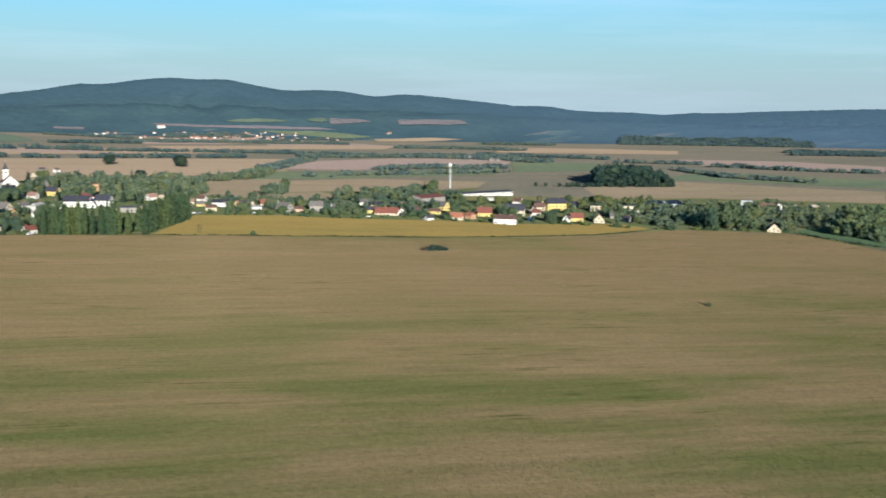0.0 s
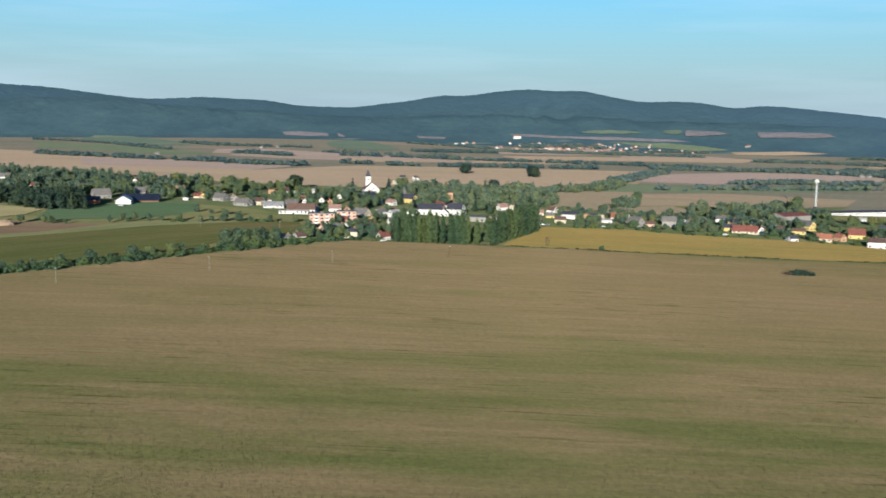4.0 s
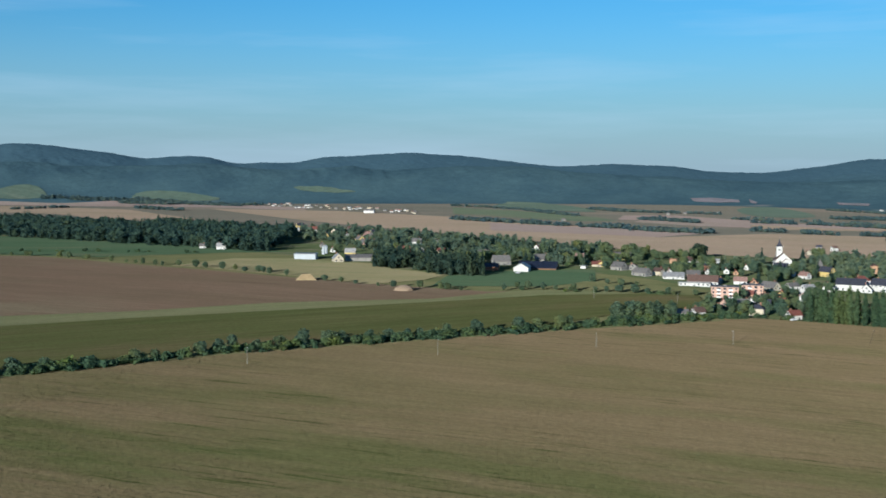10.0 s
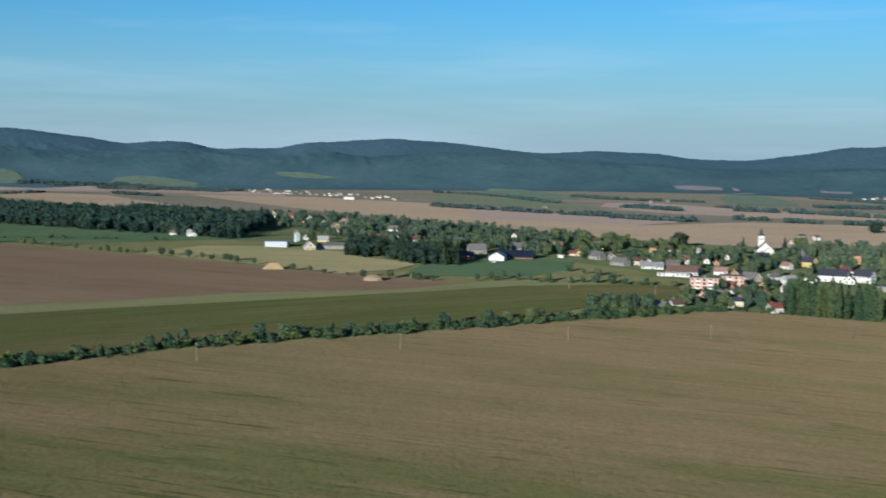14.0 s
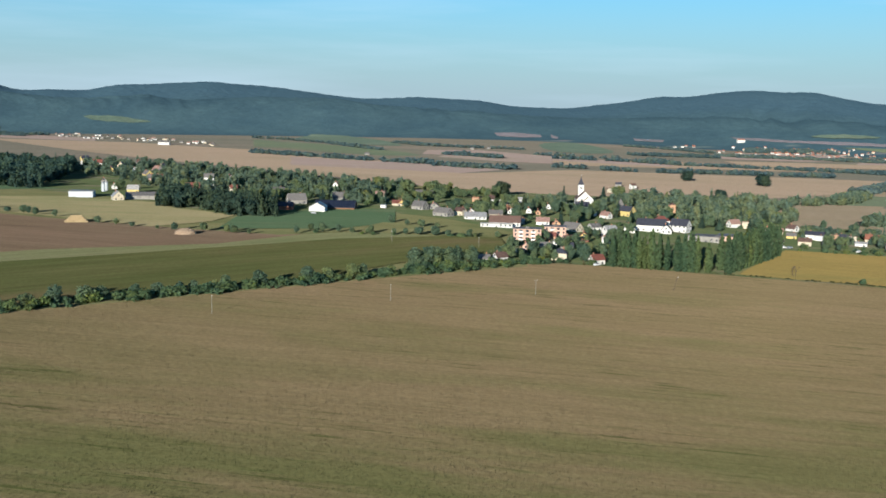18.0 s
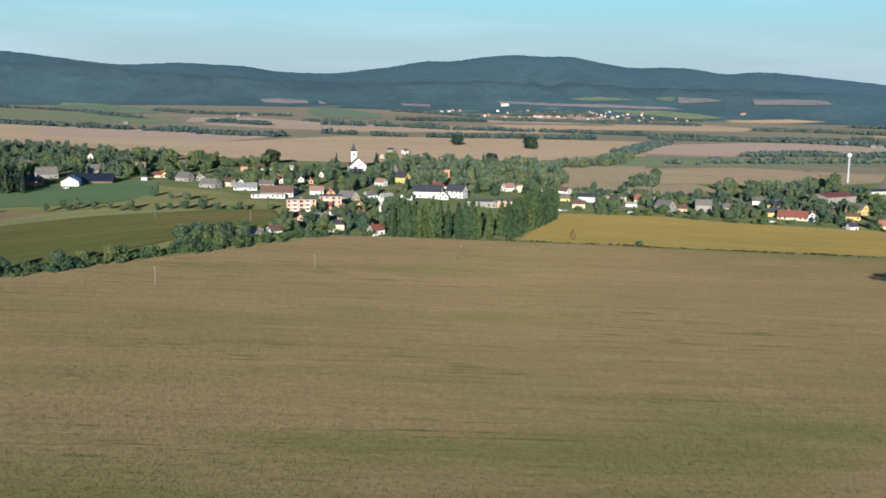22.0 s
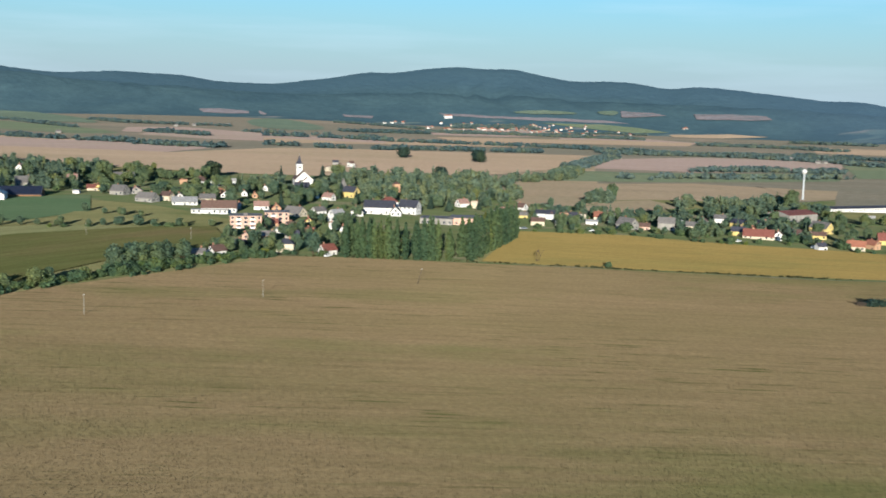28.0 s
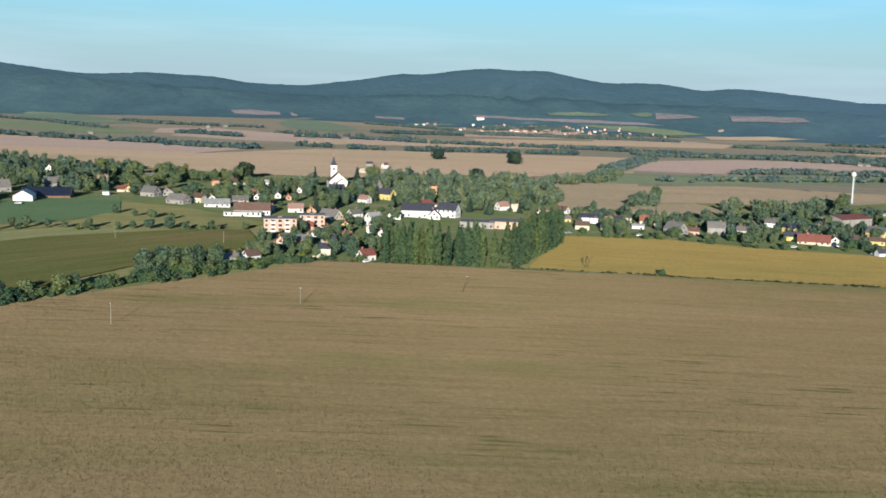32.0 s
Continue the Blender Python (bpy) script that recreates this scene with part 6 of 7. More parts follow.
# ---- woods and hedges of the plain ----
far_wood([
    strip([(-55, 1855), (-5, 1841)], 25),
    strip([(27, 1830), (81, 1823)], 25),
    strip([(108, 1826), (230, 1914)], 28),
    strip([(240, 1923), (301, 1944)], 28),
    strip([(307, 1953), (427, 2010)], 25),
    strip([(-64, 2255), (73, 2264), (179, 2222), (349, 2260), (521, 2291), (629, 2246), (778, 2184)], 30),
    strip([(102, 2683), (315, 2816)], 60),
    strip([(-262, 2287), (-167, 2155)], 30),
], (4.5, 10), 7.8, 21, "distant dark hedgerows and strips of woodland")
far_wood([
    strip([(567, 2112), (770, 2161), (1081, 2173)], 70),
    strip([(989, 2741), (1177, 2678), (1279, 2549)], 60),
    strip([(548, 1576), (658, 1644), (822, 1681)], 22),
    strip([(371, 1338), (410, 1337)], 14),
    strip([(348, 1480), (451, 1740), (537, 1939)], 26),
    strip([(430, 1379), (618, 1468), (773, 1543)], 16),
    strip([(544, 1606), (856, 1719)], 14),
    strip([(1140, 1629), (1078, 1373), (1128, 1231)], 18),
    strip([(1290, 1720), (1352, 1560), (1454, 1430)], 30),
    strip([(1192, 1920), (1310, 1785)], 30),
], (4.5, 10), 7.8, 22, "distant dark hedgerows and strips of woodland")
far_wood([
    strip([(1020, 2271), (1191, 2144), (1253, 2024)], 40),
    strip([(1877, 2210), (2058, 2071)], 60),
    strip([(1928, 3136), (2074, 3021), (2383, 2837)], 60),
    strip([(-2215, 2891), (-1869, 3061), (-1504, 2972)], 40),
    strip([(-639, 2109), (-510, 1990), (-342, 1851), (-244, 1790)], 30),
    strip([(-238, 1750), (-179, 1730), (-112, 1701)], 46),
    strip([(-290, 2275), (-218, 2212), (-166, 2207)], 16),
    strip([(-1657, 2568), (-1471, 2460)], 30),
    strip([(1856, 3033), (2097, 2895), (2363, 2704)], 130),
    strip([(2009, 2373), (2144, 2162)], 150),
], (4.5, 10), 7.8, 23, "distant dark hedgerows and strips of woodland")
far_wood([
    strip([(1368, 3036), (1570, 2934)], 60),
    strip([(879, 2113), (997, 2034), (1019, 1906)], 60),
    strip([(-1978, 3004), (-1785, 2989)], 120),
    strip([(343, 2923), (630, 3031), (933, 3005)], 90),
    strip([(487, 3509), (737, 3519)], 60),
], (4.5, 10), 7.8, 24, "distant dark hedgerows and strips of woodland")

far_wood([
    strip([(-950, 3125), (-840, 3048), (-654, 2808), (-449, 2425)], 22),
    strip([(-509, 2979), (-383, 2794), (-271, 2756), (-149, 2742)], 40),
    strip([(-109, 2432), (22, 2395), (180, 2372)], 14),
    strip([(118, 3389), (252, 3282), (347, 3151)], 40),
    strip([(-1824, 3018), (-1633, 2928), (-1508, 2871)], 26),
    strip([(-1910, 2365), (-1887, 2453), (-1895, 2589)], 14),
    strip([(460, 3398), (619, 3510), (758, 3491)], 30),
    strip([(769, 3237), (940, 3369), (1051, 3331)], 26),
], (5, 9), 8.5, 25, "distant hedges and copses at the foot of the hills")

# ---- woods ----
far_wood([[(740, 1200), (800, 1196), (850, 1240), (905, 1350), (880, 1400), (800, 1310)]], (15, 26), 8.0, 60, "dense dark wood standing alone on the plain", "wood", MIXED_CROWNS, WOODLAND, 6.0)
far_wood([[(715, 1192), (773, 1181), (856, 1192), (976, 1412), (962, 1492), (890, 1340), (850, 1222), (760, 1206)]], (8, 15), 8.0, 70, "lower edge of a dark wood on the plain", "wood", MIXED_CROWNS, WOODLAND, 6.0)
far_wood([strip([(640, 1190), (700, 1184), (760, 1178), (850, 1186)], 14)], (4, 7), 6.0, 72, "scrub along the edge of a wood", "wood", MIXED_CROWNS, WOODLAND, 6.0)
far_wood([[(-1199, 1216), (-1090, 1194), (-951, 1162), (-792, 1097), (-603, 1012), (-496, 970), (-641, 1361), (-941, 1622), (-1052, 1541), (-1357, 1714), (-1542, 1697), (-1743, 1775)]], (7, 18), 10.5, 61, "long dark wood at the western end of the village", "wood", MIXED_CROWNS, WOODLAND, 6.0)
far_wood([[(-633, 1309), (-444, 1081), (-386, 997), (-268, 926), (-235, 941), (-161, 916), (-182, 1172), (-327, 1311), (-442, 1399), (-651, 1592), (-719, 1529)]], (4, 11), 12.5, 62, "wooded gardens at the western end of the village", "wood", MIXED_CROWNS, PARK, 20.0)
far_wood([[(-327, 824), (-290, 797), (-251, 774), (-215, 770), (-235, 846), (-298, 907), (-367, 942)]], (7, 14), 6.0, 63, "stand of dark pines beside the meadow", "wood", MIXED_CROWNS + PINE_CROWNS * 3, NEEDLES, 6.0)
far_wood([[(-51, 941), (-1, 938), (48, 905), (99, 863), (145, 896), (182, 988), (207, 1204), (150, 1206), (59, 1214), (20, 1060), (-56, 1054)]], (4, 13), 12.5, 64, "trees of the park behind the houses", "wood", MIXED_CROWNS, PARK, 9.0)
far_wood([[(495, 680), (572, 669), (638, 647), (635, 560), (827, 763), (713, 770), (650, 821), (568, 796)]], (4, 10), 9.0, 65, "trees between the lower village houses", "wood", MIXED_CROWNS, PARK, 9.0)
far_wood([[(141, 798), (213, 790), (252, 767), (288, 758), (330, 753), (483, 1046), (378, 999), (291, 909), (232, 877), (183, 877), (157, 873)]], (3, 9), 11.0, 66, "trees between the houses of the lower village", "wood", MIXED_CROWNS, PARK, 9.0)
far_wood([[(538, 669), (589, 661), (645, 734), (589, 743)]], (8, 17), 8.0, 67, "tall trees at the eastern end of the village", "wood", MIXED_CROWNS, LEAVES, 6.0)
far_wood([[(637, 618), (641, 566), (827, 763), (760, 751)]], (7, 16), 8.5, 68, "tall trees beside the lane", "wood", MIXED_CROWNS, LEAVES, 6.0)

far_wood([
    strip([(169, 1184), (209, 1196), (251, 1224), (293, 1298), (340, 1423)], 22),
    strip([(230, 972), (242, 976), (267, 1017)], 14),
    strip([(302, 966), (332, 986), (363, 988), (392, 1004), (441, 1052)], 20),
], (7, 12), 7.0, 69, "mixed green trees of a hedge behind the village", "wood", MIXED_CROWNS, PARK, 6.0)

far_wood([[(500, 690), (560, 672), (640, 690), (790, 810), (860, 900), (700, 880), (560, 850), (500, 800)]], (4, 10), 11.0, 74, "green garden trees round the eastern houses", "wood", MIXED_CROWNS, PARK, 3.0)

# ---- trees that can be told apart ----
grove([(-496, 970), (-457, 993), (-361, 903), (-380, 982), (-258, 894), (-224, 896), (-155, 880), (-179, 1153)], 45, (8, 13), "western village trees", 100, ('tree', 'tree', 'conifer', 'bush'))
grove([(-179, 907), (-141, 888), (-106, 879), (-46, 821), (-58, 1100), (-100, 1123), (-152, 1146), (-205, 1035)], 105, (6, 12), "churchside trees", 101, ('tree', 'tree', 'bush'))
grove([(-46, 821), (-3, 815), (43, 847), (94, 825), (141, 874), (178, 967), (171, 1024), (50, 938), (-0, 990), (-53, 994)], 95, (6, 11), "churchside trees", 102, ('tree', 'tree', 'conifer', 'bush'))
grove([(-56, 602), (-31, 612), (15, 613), (32, 796), (-3, 759), (-41, 708)], 80, (4, 8.5), "village garden trees", 103, ('tree', 'bush', 'tree'))
grove([(132, 757), (201, 756), (240, 737), (277, 732), (319, 733), (496, 1071), (389, 1023), (298, 928), (240, 902), (193, 918), (161, 890)], 115, (5, 10), "lower village trees", 104, ('tree', 'tree', 'bush'))
grove([(338, 733), (425, 698), (490, 672), (660, 942), (550, 934), (407, 904)], 100, (5, 11), "lower village trees", 105, ('tree', 'tree', 'bush'))
row([(15, 609), (36, 609), (62, 608)], 2.55, (17.5, 21.5), "poplars beside the field", 200, ("poplar",), 0.5, 0.03, 0.98)
row([(16, 616), (37, 618), (64, 619)], 5.0, (15, 19), "poplars beside the field", 201, ("poplar",), 0.8, 0.05, 1.1)
row([(75, 610), (87, 638), (103, 674), (119, 712)], 4.0, (17, 20.5), "poplars beside the field", 202, ("poplar",), 1.2, 0.03)
row([(74, 620), (86, 649), (102, 687), (117, 719)], 4.0, (17, 20), "poplars beside the field", 203, ("poplar",), 1.2, 0.05)
row([(-286, 277), (-277, 291), (-249, 334), (-217, 386), (-154, 454), (-90, 530), (-54, 574)], 3.9, (2.0, 4.4), "hedge beside the track", 204, ("bush",), 1.2, 0.08)
row([(-288, 278), (-279, 292), (-250, 336), (-218, 387), (-155, 458), (-91, 532)], 10, (4.5, 8), "trees in the track hedge", 205, ("tree",), 1.5, 0.25)
row([(-89, 551), (-73, 567), (-58, 587)], 3.5, (7, 11), "thicket at the village end", 206, ("tree",), 2.5, 0.1)
row([(-64, 569), (-50, 591), (-31, 614), (-16, 614), (5, 612), (18, 611)], 5, (1.8, 3.4), "shrubs round the gardens", 207, ("bush",), 1.0, 0.15)
row([(-87, 543), (-74, 560), (-64, 571)], 2.6, (2.5, 4), "thicket at the village end", 208, ("bush",), 1.2, 0.1)
row([(-838, 845), (-775, 844), (-665, 839), (-598, 817), (-509, 778), (-427, 755), (-342, 710)], 12, (3.5, 7), "small trees by the ploughed field", 209, ("tree",), 2, 0.2)
row([(-319, 690), (-278, 673), (-243, 667), (-204, 665), (-171, 682)], 11, (3, 6.5), "small trees by the ploughed field", 210, ("tree",), 2, 0.25)
row([(-178, 697), (-161, 697), (-136, 699), (-108, 704), (-79, 706), (-53, 716)], 7.5, (3.5, 7), "pasture hedge", 211, ("tree",), 2, 0.2)
row([(-177, 691), (-143, 693), (-93, 702), (-50, 716)], 9, (1.6, 3), "pasture hedge", 212, ("bush",), 1.5, 0.3)
row([(129, 747), (199, 750), (238, 731), (274, 727)], 8, (1.8, 3.6), "village edge shrubs", 213, ("bush",), 1.2, 0.2)
row([(329, 713), (425, 698), (485, 663), (560, 653), (611, 643)], 9, (1.8, 3.6), "village edge shrubs", 214, ("bush",), 1.5, 0.2)
row([(-816, 890), (-723, 906), (-605, 928), (-534, 948)], 14, (2, 4), "shrubs in the meadow", 215, ("bush",), 3, 0.3)
row([(607, 631), (605, 582), (612, 540)], 6, (1.5, 2.6), "lane hedge", 216, ("bush",), 0.8, 0.1)
row([(648, 659), (656, 626), (655, 581)], 8, (1.5, 3), "lane hedge", 217, ("bush",), 1.2, 0.2)
row([(-136, 776), (-118, 762), (-93, 748)], 9, (4, 6), "village edge trees", 218, ("tree",), 2, 0.2)
row([(-80, 539), (-72, 555), (-55, 573), (-40, 589), (-30, 597), (-19, 602)], 2.4, (2.4, 4.2), "hedge below the gardens", 219, ("bush",), 0.8, 0.04)
row([(-80, 539), (-72, 555), (-55, 573), (-40, 589), (-30, 597), (-19, 602)], 11, (4, 6), "hedge below the gardens", 220, ("tree",), 1.0, 0.3)
row([(201, 768), (217, 764), (232, 762), (255, 763)], 5.5, (4, 6.5), "trees below the lower village", 221, ("tree", "bush"), 1.5, 0.1)
row([(143, 766), (155, 764), (173, 763), (192, 765)], 9, (2.5, 4.5), "trees below the lower village", 222, ("tree", "bush"), 1.5, 0.15)
row([(307, 758), (318, 745), (330, 732), (334, 719)], 6, (3.5, 6), "trees below the lower village", 223, ("tree", "bush"), 1.5, 0.1)
plant("lone", 142, 1607, 15.4, wide=1.25, label="dark round tree alone in a stubble field")
plant("lone", 241, 1577, 17.5, wide=1.3, label="dark round tree alone in a stubble field")
plant("lone", 146, 1245, 10.0, wide=1.3, label="broad low tree alone in a field")
plant("lone", -80, 1088, 15.6, wide=1.2, label="large dark spreading tree beside the houses")
plant("conifer", -19, 1020, 15.8, wide=1)
plant("conifer", -52, 967, 11.4, wide=1)
plant("conifer", 18, 1112, 13.3, wide=1)
plant("tree", 33, 1120, 14.5, wide=1.1)
plant("tree", -163, 1025, 17.1, wide=1)
plant("tree", -143, 1060, 13.7, wide=1)
plant("tree", 264, 1010, 16.4, wide=1)
plant("bush", 145, 607, 3.2, wide=1, label="small dark green bush at a field boundary")
plant("tree", -16, 618, 6.8, wide=1)
plant("tree", -0, 618, 11.6, wide=0.9)
plant("tree", -8, 624, 9.0, wide=0.8)
plant("bush", 304, 324, 2.2, wide=1, label="small weedy bush alone in the stubble")
plant("poplar", 66, 611, 16.3, wide=1.2, label="young pale green poplar in a gap of the row")
plant("lone", 244, 1569, 15.6, wide=1, label="dark round tree alone in a stubble field")
plant("tree", -78, 569, 6.2, wide=1.2)
plant("tree", -83, 563, 6.6, wide=1.2)
plant("tree", -86, 556, 5.1, wide=1.1)
plant("tree", -74, 576, 4.9, wide=1.2)
plant("bush", -80, 540, 3.2, wide=1, label="yellowing bush in the hedge")
plant("tree", 560, 660, 24.6, wide=0.8)
plant("tree", 577, 660, 21.9, wide=0.9)
plant("tree", 543, 660, 18.5, wide=1)
plant("tree", 245, 748, 11.7, wide=1)
plant("tree", 425, 1002, 17.3, wide=1)
plant("tree", -156, 464, 4.2, wide=1)
plant("tree", -202, 411, 3.4, wide=1)


settle("tree", 280, "garden_trees", "green garden trees at the far side of the village")
settle("bush", 280, "garden_bushes", "green bushes round far gardens and lanes")


def far_house(x, y, turn, w, d, h, wall, roof):
    root = new("house")
    root.matrix_world = pose(x, y, ground_at(x, y), 0, 0, turn)
    bm = bmesh.new()
    gable_body(bm, w, d, h, h + d * 0.38, 4)
    part("wall", bm, WALLS[wall], root)
    bm = bmesh.new()
    gable_roof(bm, w, d, h, h + d * 0.38)
    part("roof", bm, ROOFS[roof], root)
    return tagged(root, f"small {wall} house under a {ROOF_WORDS[roof]} roof", "house", "houses of the far villages")


# ---- villages under the hills ----
far_house(756, 3541, -17, 5, 5, 3, "cream", "pinkish")
far_house(993, 3316, 4, 8, 6, 4, "grey", "orange")
far_house(793, 3439, -2, 5, 7, 3.5, "white", "orange")
far_house(548, 3155, -7, 5, 7, 3.5, "white", "pinkish")
far_house(738, 3550, 1, 6, 7, 2.5, "grey", "orange")
far_house(643, 3529, -1, 6, 7, 2.5, "white", "pinkish")
far_house(785, 3390, 21, 9, 6, 3.5, "white", "orange")
far_house(991, 3427, -11, 6, 7, 2.5, "white", "orange")
far_house(559, 3427, 2, 9, 5, 3.5, "cream", "orange")
far_house(833, 3424, 24, 5, 7, 3, "grey", "orange")
far_house(679, 3557, 9, 7, 6, 3.5, "grey", "orange")
far_house(797, 3536, -29, 5, 5, 3, "grey", "pinkish")
far_house(714, 3535, -3, 8, 5, 3, "grey", "pinkish")
far_house(565, 3477, -25, 9, 5, 3.5, "white", "pinkish")
far_house(822, 3479, -19, 9, 6, 3, "white", "pinkish")
far_house(722, 3174, -10, 7, 6, 2.5, "grey", "orange")
far_house(550, 3423, -19, 5, 7, 2.5, "white", "orange")
far_house(754, 3140, -17, 8, 5, 2.5, "cream", "pinkish")
far_house(782, 3478, -4, 5, 7, 4, "cream", "orange")
far_house(433, 3239, -16, 8, 7, 4, "grey", "orange")
far_house(753, 3542, 2, 5, 7, 2.5, "grey", "orange")
far_house(746, 3132, -11, 9, 7, 3, "white", "orange")
far_house(577, 3541, -11, 7, 7, 3.5, "white", "orange")
far_house(730, 3177, -5, 8, 5, 3.5, "white", "pinkish")
far_house(640, 3274, 9, 7, 7, 3.5, "grey", "orange")
far_house(455, 3565, -18, 8, 6, 4, "white", "orange")
far_house(524, 3144, -8, 9, 7, 3.5, "white", "pinkish")
far_house(770, 3466, -26, 8, 7, 2.5, "grey", "orange")
far_house(678, 3475, 18, 5, 7, 3.5, "grey", "orange")
far_house(573, 3424, -15, 7, 7, 4, "cream", "orange")
far_house(689, 3463, 17, 6, 7, 3, "grey", "orange")
far_house(796, 3248, 25, 8, 5, 3, "white", "orange")
far_house(684, 3367, 22, 7, 5, 2.5, "grey", "orange")
far_house(559, 3163, 22, 9, 5, 3, "white", "orange")
far_house(636, 3556, 13, 5, 5, 3.5, "white", "orange")
far_house(571, 3359, -26, 7, 5, 3.5, "grey", "orange")
far_house(907, 3358, -21, 8, 5, 3, "grey", "orange")
far_house(477, 3253, 26, 5, 5, 3, "white", "orange")
far_house(577, 3139, 8, 5, 7, 3, "cream", "pinkish")
far_house(774, 3501, 13, 6, 7, 4, "white", "pinkish")
far_house(709, 3274, -20, 6, 6, 3, "grey", "orange")
far_house(681, 3265, 7, 5, 7, 4, "white", "orange")
far_house(396, 3325, 21, 7, 7, 4, "grey", "orange")
far_house(841, 3417, -0, 7, 6, 4, "cream", "orange")
far_house(777, 3160, 9, 7, 5, 4, "cream", "orange")
far_house(673, 3543, 27, 8, 5, 2.5, "grey", "pinkish")
far_house(545, 3338, -3, 6, 7, 2.5, "white", "orange")
far_house(782, 3153, -28, 8, 7, 2.5, "grey", "pinkish")
far_house(468, 3092, 21, 7, 5, 3.5, "white", "orange")
far_house(545, 3323, -8, 8, 6, 3.5, "grey", "orange")
far_house(676, 3538, -8, 7, 5, 2.5, "cream", "pinkish")
far_house(666, 3493, -14, 9, 5, 3.5, "cream", "orange")
far_house(842, 3494, 22, 7, 6, 3.5, "grey", "orange")
far_house(709, 3464, 5, 5, 6, 4, "grey", "orange")
far_house(657, 3368, -18, 8, 6, 4, "white", "orange")
far_house(548, 3403, -25, 9, 5, 3, "white", "pinkish")
far_house(762, 3519, -28, 8, 6, 3, "white", "pinkish")
far_house(436, 3249, 14, 6, 6, 3.5, "white", "pinkish")
far_house(649, 3344, 21, 5, 5, 3, "grey", "orange")
far_house(511, 3470, -18, 5, 7, 2.5, "white", "pinkish")
far_house(825, 3230, -26, 8, 5, 4, "white", "orange")
far_house(546, 3312, -5, 7, 7, 4, "white", "orange")
far_house(482, 3525, -6, 8, 6, 3, "cream", "pinkish")
far_house(375, 3242, -6, 7, 6, 3.5, "white", "pinkish")
far_house(707, 3306, 19, 6, 5, 4, "cream", "orange")
far_house(902, 3499, 11, 5, 6, 3.5, "white", "pinkish")
far_house(831, 3135, -17, 9, 5, 3, "grey", "pinkish")
far_house(498, 3214, 13, 9, 5, 3, "cream", "orange")
far_house(582, 3301, 30, 9, 6, 2.5, "grey", "orange")
far_house(650, 3543, -6, 6, 7, 4, "white", "orange")
far_house(700, 3486, 3, 8, 6, 2.5, "grey", "orange")
far_house(566, 3177, 0, 6, 5, 2.5, "white", "orange")
far_house(562, 3371, -13, 9, 5, 2.5, "white", "orange")
far_house(788, 3410, -9, 6, 5, 2.5, "white", "orange")
far_house(588, 3356, 20, 8, 7, 3.5, "white", "orange")
far_house(384, 3316, 9, 6, 7, 2.5, "white", "pinkish")
far_house(776, 3196, -12, 6, 5, 3, "grey", "orange")
far_house(614, 3402, -19, 8, 7, 2.5, "grey", "pinkish")
far_house(750, 3182, 27, 7, 6, 2.5, "grey", "pinkish")
far_house(911, 3528, 12, 6, 7, 4, "grey", "orange")
far_house(723, 3338, 3, 7, 5, 3, "grey", "pinkish")
far_house(862, 3515, -15, 8, 6, 3, "cream", "orange")
far_house(576, 3515, 5, 9, 7, 4, "white", "pinkish")
far_house(801, 3458, -18, 7, 6, 3.5, "white", "pinkish")
far_house(526, 3559, -3, 6, 5, 3.5, "cream", "orange")
far_house(710, 3500, 17, 9, 7, 4, "white", "pinkish")
far_house(487, 3464, -18, 6, 5, 3, "cream", "orange")
far_house(705, 3367, -25, 6, 5, 2.5, "grey", "orange")
far_house(694, 3221, -7, 8, 7, 3.5, "cream", "orange")
far_house(813, 3553, 9, 5, 5, 3, "white", "orange")
far_house(397, 3350, -3, 5, 6, 3.5, "white", "orange")
far_house(693, 3442, 25, 7, 6, 3, "grey", "pinkish")
far_house(618, 3391, -15, 9, 6, 4, "white", "orange")
far_house(593, 3141, 3, 7, 5, 3, "white", "pinkish")
far_house(750, 3558, 21, 5, 6, 3, "cream", "orange")
far_house(677, 3496, 29, 9, 7, 3.5, "white", "orange")
far_house(888, 3420, -29, 7, 5, 4, "white", "orange")
far_house(432, 3219, 26, 7, 5, 3.5, "cream", "pinkish")
far_house(764, 3266, -29, 6, 7, 3.5, "grey", "orange")
far_house(590, 3523, 18, 5, 7, 2.5, "white", "pinkish")
far_house(609, 3178, -27, 9, 5, 2.5, "cream", "orange")
far_house(752, 3429, 13, 9, 5, 3.5, "grey", "orange")
far_house(561, 3121, -3, 7, 7, 3, "grey", "orange")
far_house(557, 3346, -15, 6, 7, 3.5, "white", "pinkish")
far_house(458, 3160, -30, 7, 7, 2.5, "grey", "pinkish")
far_house(597, 3451, -30, 8, 7, 3, "white", "orange")
far_house(686, 3187, 4, 7, 7, 3, "grey", "pinkish")
far_house(536, 3542, 25, 8, 6, 4, "white", "pinkish")
far_house(418, 3201, 3, 8, 7, 3.5, "grey", "orange")
far_house(783, 3370, -20, 5, 7, 3, "cream", "pinkish")
far_house(588, 3396, -7, 9, 5, 3.5, "cream", "orange")
far_house(750, 3511, -16, 8, 6, 2.5, "grey", "pinkish")
far_house(549, 3124, 9, 6, 5, 3, "white", "orange")
far_house(635, 3387, -14, 6, 7, 2.5, "cream", "orange")
far_house(911, 3528, 5, 5, 7, 3.5, "white", "orange")
far_house(680, 3225, -9, 5, 7, 2.5, "grey", "orange")
far_house(621, 3309, -29, 9, 5, 3, "grey", "pinkish")
far_house(920, 3437, 5, 7, 6, 3, "white", "orange")
far_house(562, 3391, -17, 6, 6, 4, "white", "pinkish")
far_house(724, 3527, -16, 9, 6, 2.5, "grey", "orange")
far_house(-932, 2550, -4, 8, 6, 2.5, "white", "pinkish")
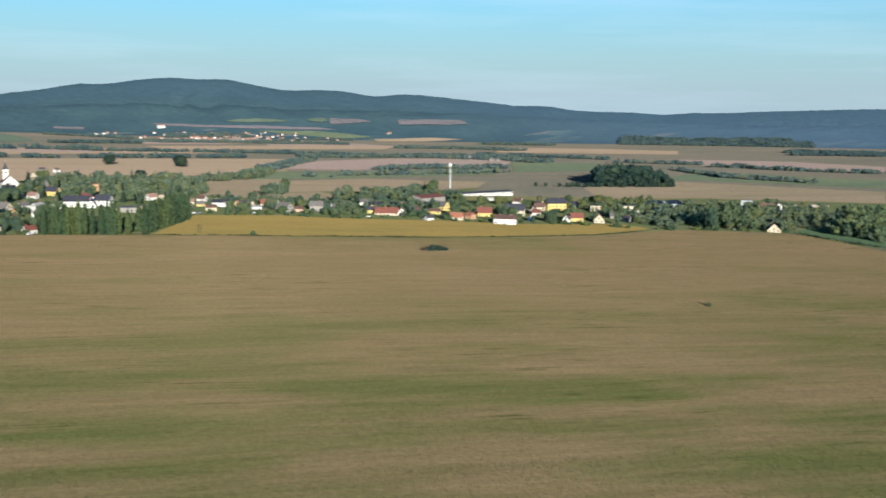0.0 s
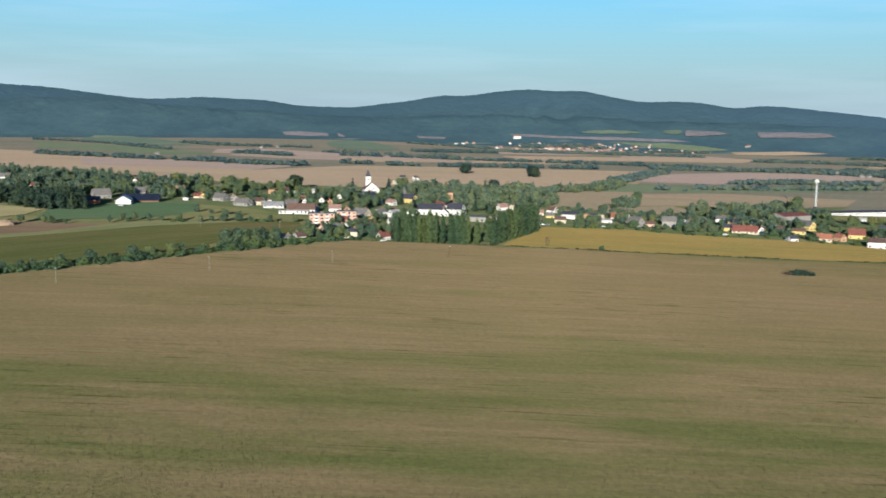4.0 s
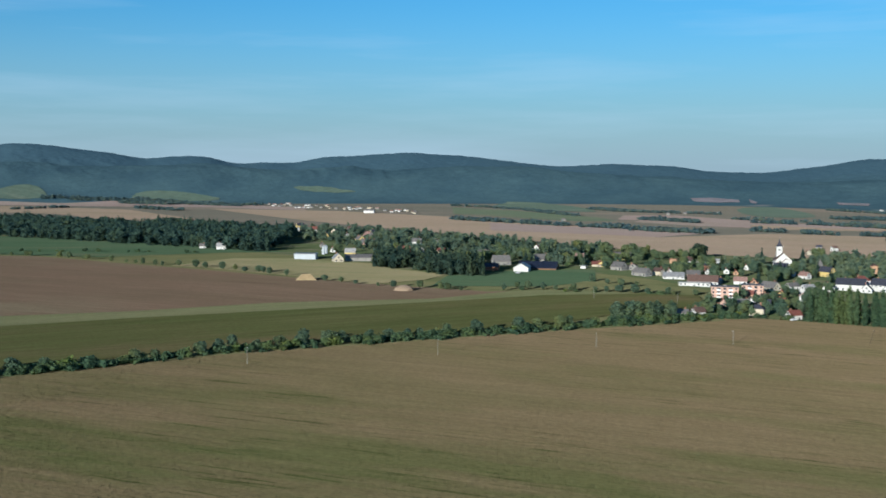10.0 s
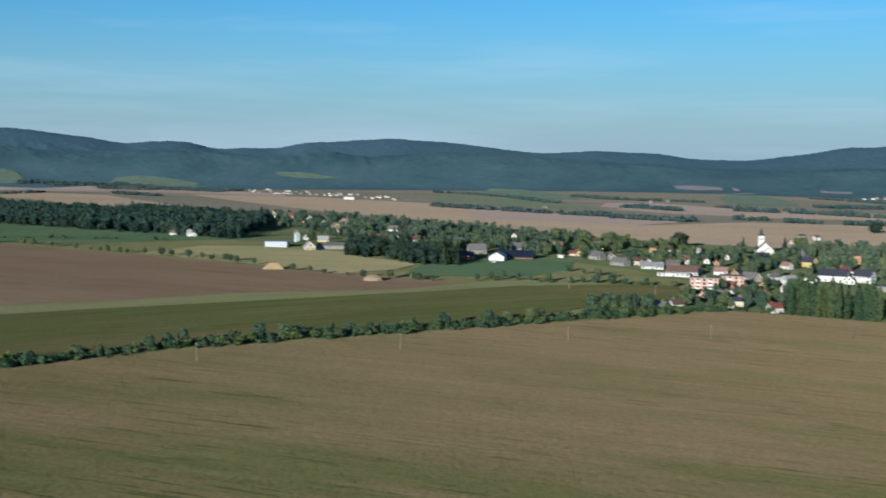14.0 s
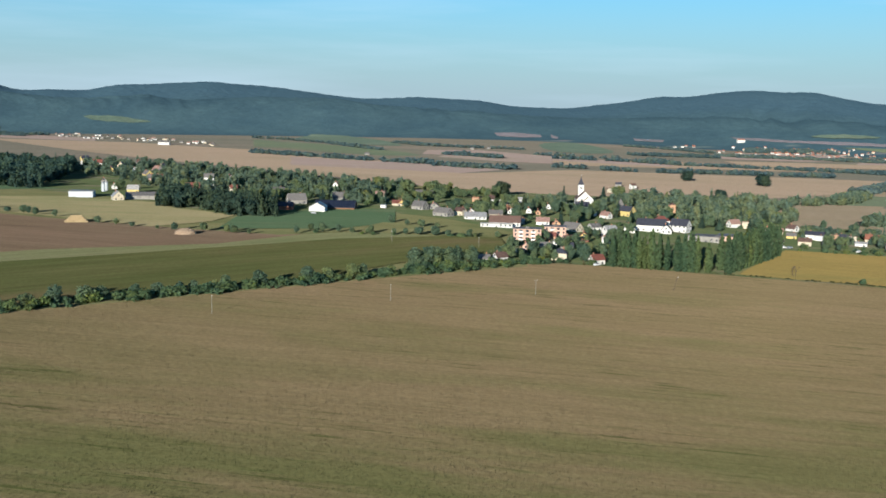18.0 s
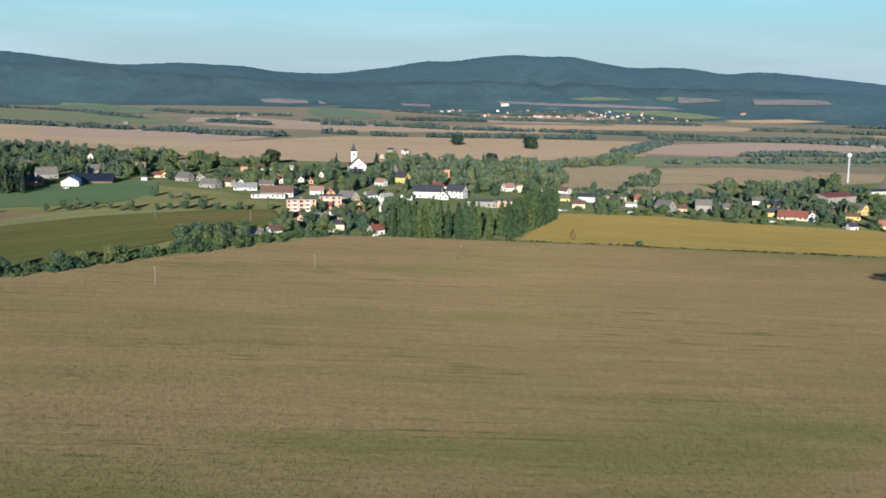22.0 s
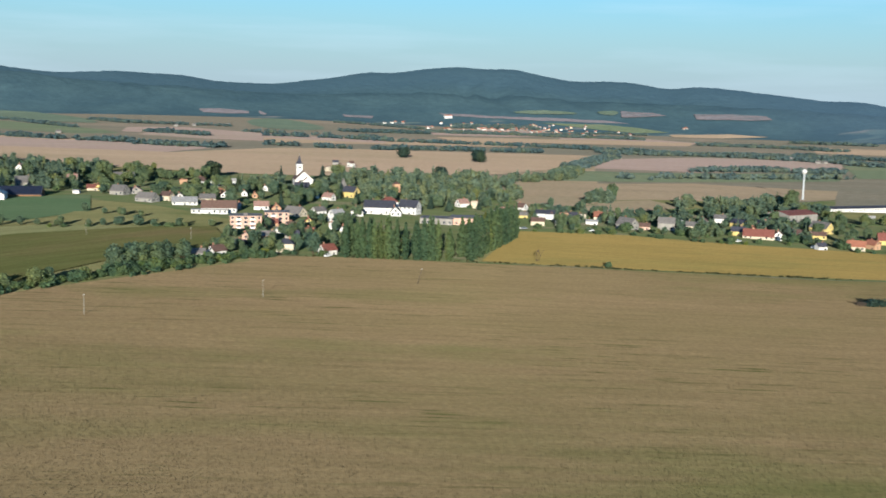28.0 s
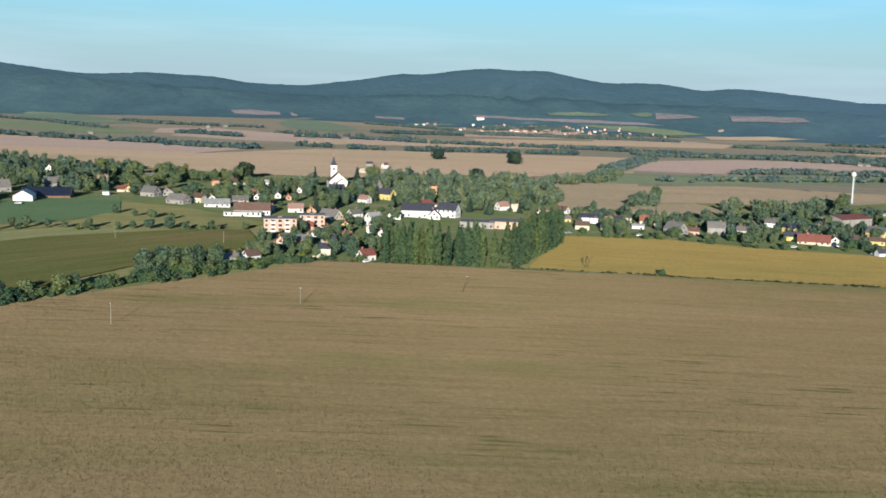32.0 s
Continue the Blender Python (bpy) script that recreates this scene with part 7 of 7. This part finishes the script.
far_house(-925, 2585, -1, 6, 6, 3.5, "white", "pinkish")
far_house(-1141, 2856, 18, 8, 6, 3, "cream", "pinkish")
far_house(-1163, 2841, -8, 9, 6, 3, "white", "grey")
far_house(-953, 2643, -16, 6, 6, 2.5, "white", "pinkish")
far_house(-1262, 2805, 13, 8, 6, 3.5, "grey", "grey")
far_house(-1098, 2819, 18, 7, 6, 3, "cream", "grey")
far_house(-1236, 2816, -7, 9, 6, 2.5, "grey", "grey")
far_house(-1256, 2911, -26, 8, 6, 2.5, "cream", "brown")
far_house(-1482, 3027, 23, 9, 6, 2.5, "white", "pinkish")
far_house(-1399, 2890, -18, 9, 6, 3, "grey", "grey")
far_house(-1272, 2805, -9, 7, 6, 3, "white", "grey")
far_house(-1289, 2814, -29, 8, 6, 3, "white", "pinkish")
far_house(-874, 2539, 19, 9, 6, 2.5, "cream", "brown")
far_house(-929, 2594, 23, 6, 6, 3, "grey", "grey")
far_house(-1394, 2953, 11, 8, 6, 3, "grey", "grey")
far_house(-1501, 3157, 15, 8, 6, 2.5, "white", "grey")
far_house(-1487, 3086, 16, 5, 6, 2.5, "grey", "brown")
far_house(-1292, 2988, 28, 7, 6, 2.5, "cream", "pinkish")
far_house(-1441, 3008, -22, 6, 6, 3.5, "cream", "grey")
far_house(-1164, 2749, 5, 8, 6, 3, "grey", "grey")
far_house(-1323, 2980, -25, 6, 6, 3, "grey", "brown")
far_house(-1363, 3017, -4, 7, 6, 3.5, "white", "grey")
far_house(-871, 2545, -27, 9, 6, 3, "grey", "grey")
far_house(-1373, 3018, -25, 8, 6, 3.5, "white", "grey")
far_house(-1312, 2809, 3, 5, 6, 2.5, "white", "grey")
far_house(-977, 2624, 4, 8, 6, 2.5, "grey", "grey")
far_house(-1301, 3001, -29, 8, 6, 3, "cream", "grey")
far_house(-1297, 2799, 26, 8, 6, 3, "white", "grey")
far_house(-1432, 2974, -10, 9, 6, 2.5, "grey", "brown")
far_house(-1090, 2817, -25, 7, 6, 3.5, "cream", "brown")
far_house(-1126, 2716, -9, 5, 6, 3.5, "cream", "pinkish")
far_house(-1516, 3061, 19, 6, 6, 3.5, "grey", "brown")
far_house(-1102, 2699, -26, 7, 6, 3, "white", "grey")
far_house(-1116, 2763, 5, 9, 6, 2.5, "cream", "brown")
far_house(-1096, 2723, 28, 8, 6, 3, "white", "grey")
far_house(-1132, 2811, 15, 7, 6, 2.5, "white", "pinkish")
far_house(-1197, 2784, -22, 6, 6, 2.5, "cream", "brown")
far_house(-1468, 3106, 18, 7, 6, 2.5, "cream", "pinkish")
far_house(-938, 2665, 6, 5, 6, 3.5, "white", "grey")
far_house(-845, 2464, 20, 7, 6, 3, "cream", "grey")
far_house(-1110, 2787, 24, 9, 6, 3, "white", "grey")
far_house(-948, 2650, 18, 9, 6, 2.5, "white", "pinkish")
far_house(-919, 2629, 2, 6, 6, 3, "cream", "grey")
far_house(-1061, 2790, 6, 9, 6, 2.5, "grey", "pinkish")
far_house(-1444, 2940, -27, 9, 6, 3, "white", "grey")
far_house(-959, 2465, 2, 26, 10, 6, "white", "grey")
far_house(488, 3646, 18, 25, 8, 7, "white", "orange")
far_house(547, 3535, -16, 7, 7, 10, "white", "orange")
far_house(272, 3514, 27, 9, 6, 3, "white", "grey")
far_house(297, 3537, 7, 9, 6, 3, "white", "grey")
far_house(334, 3559, 1, 9, 6, 3, "white", "orange")
far_house(-421, 2135, 28, 8, 6, 3, "grey", "grey")
far_house(-385, 2796, -9, 8, 6, 3, "grey", "grey")
far_house(1213, 3464, 12, 8, 6, 3, "grey", "orange")
far_house(947, 2128, -7, 8, 6, 3, "grey", "grey")
far_house(980, 2056, -9, 8, 6, 3, "grey", "grey")
far_house(-268, 2648, 2, 8, 6, 3, "grey", "grey")
far_house(-235, 2722, 27, 8, 6, 3, "grey", "grey")
far_house(-161, 2837, -24, 8, 6, 3, "grey", "grey")
far_house(310, 3560, -6, 9, 6, 3, "grey", "orange")
far_house(334, 3548, -27, 9, 6, 3, "grey", "orange")
far_house(1223, 3469, -5, 9, 6, 3, "grey", "orange")
far_house(946, 2008, -26, 9, 6, 3, "grey", "grey")
far_house(959, 2008, 18, 9, 6, 3, "grey", "grey")
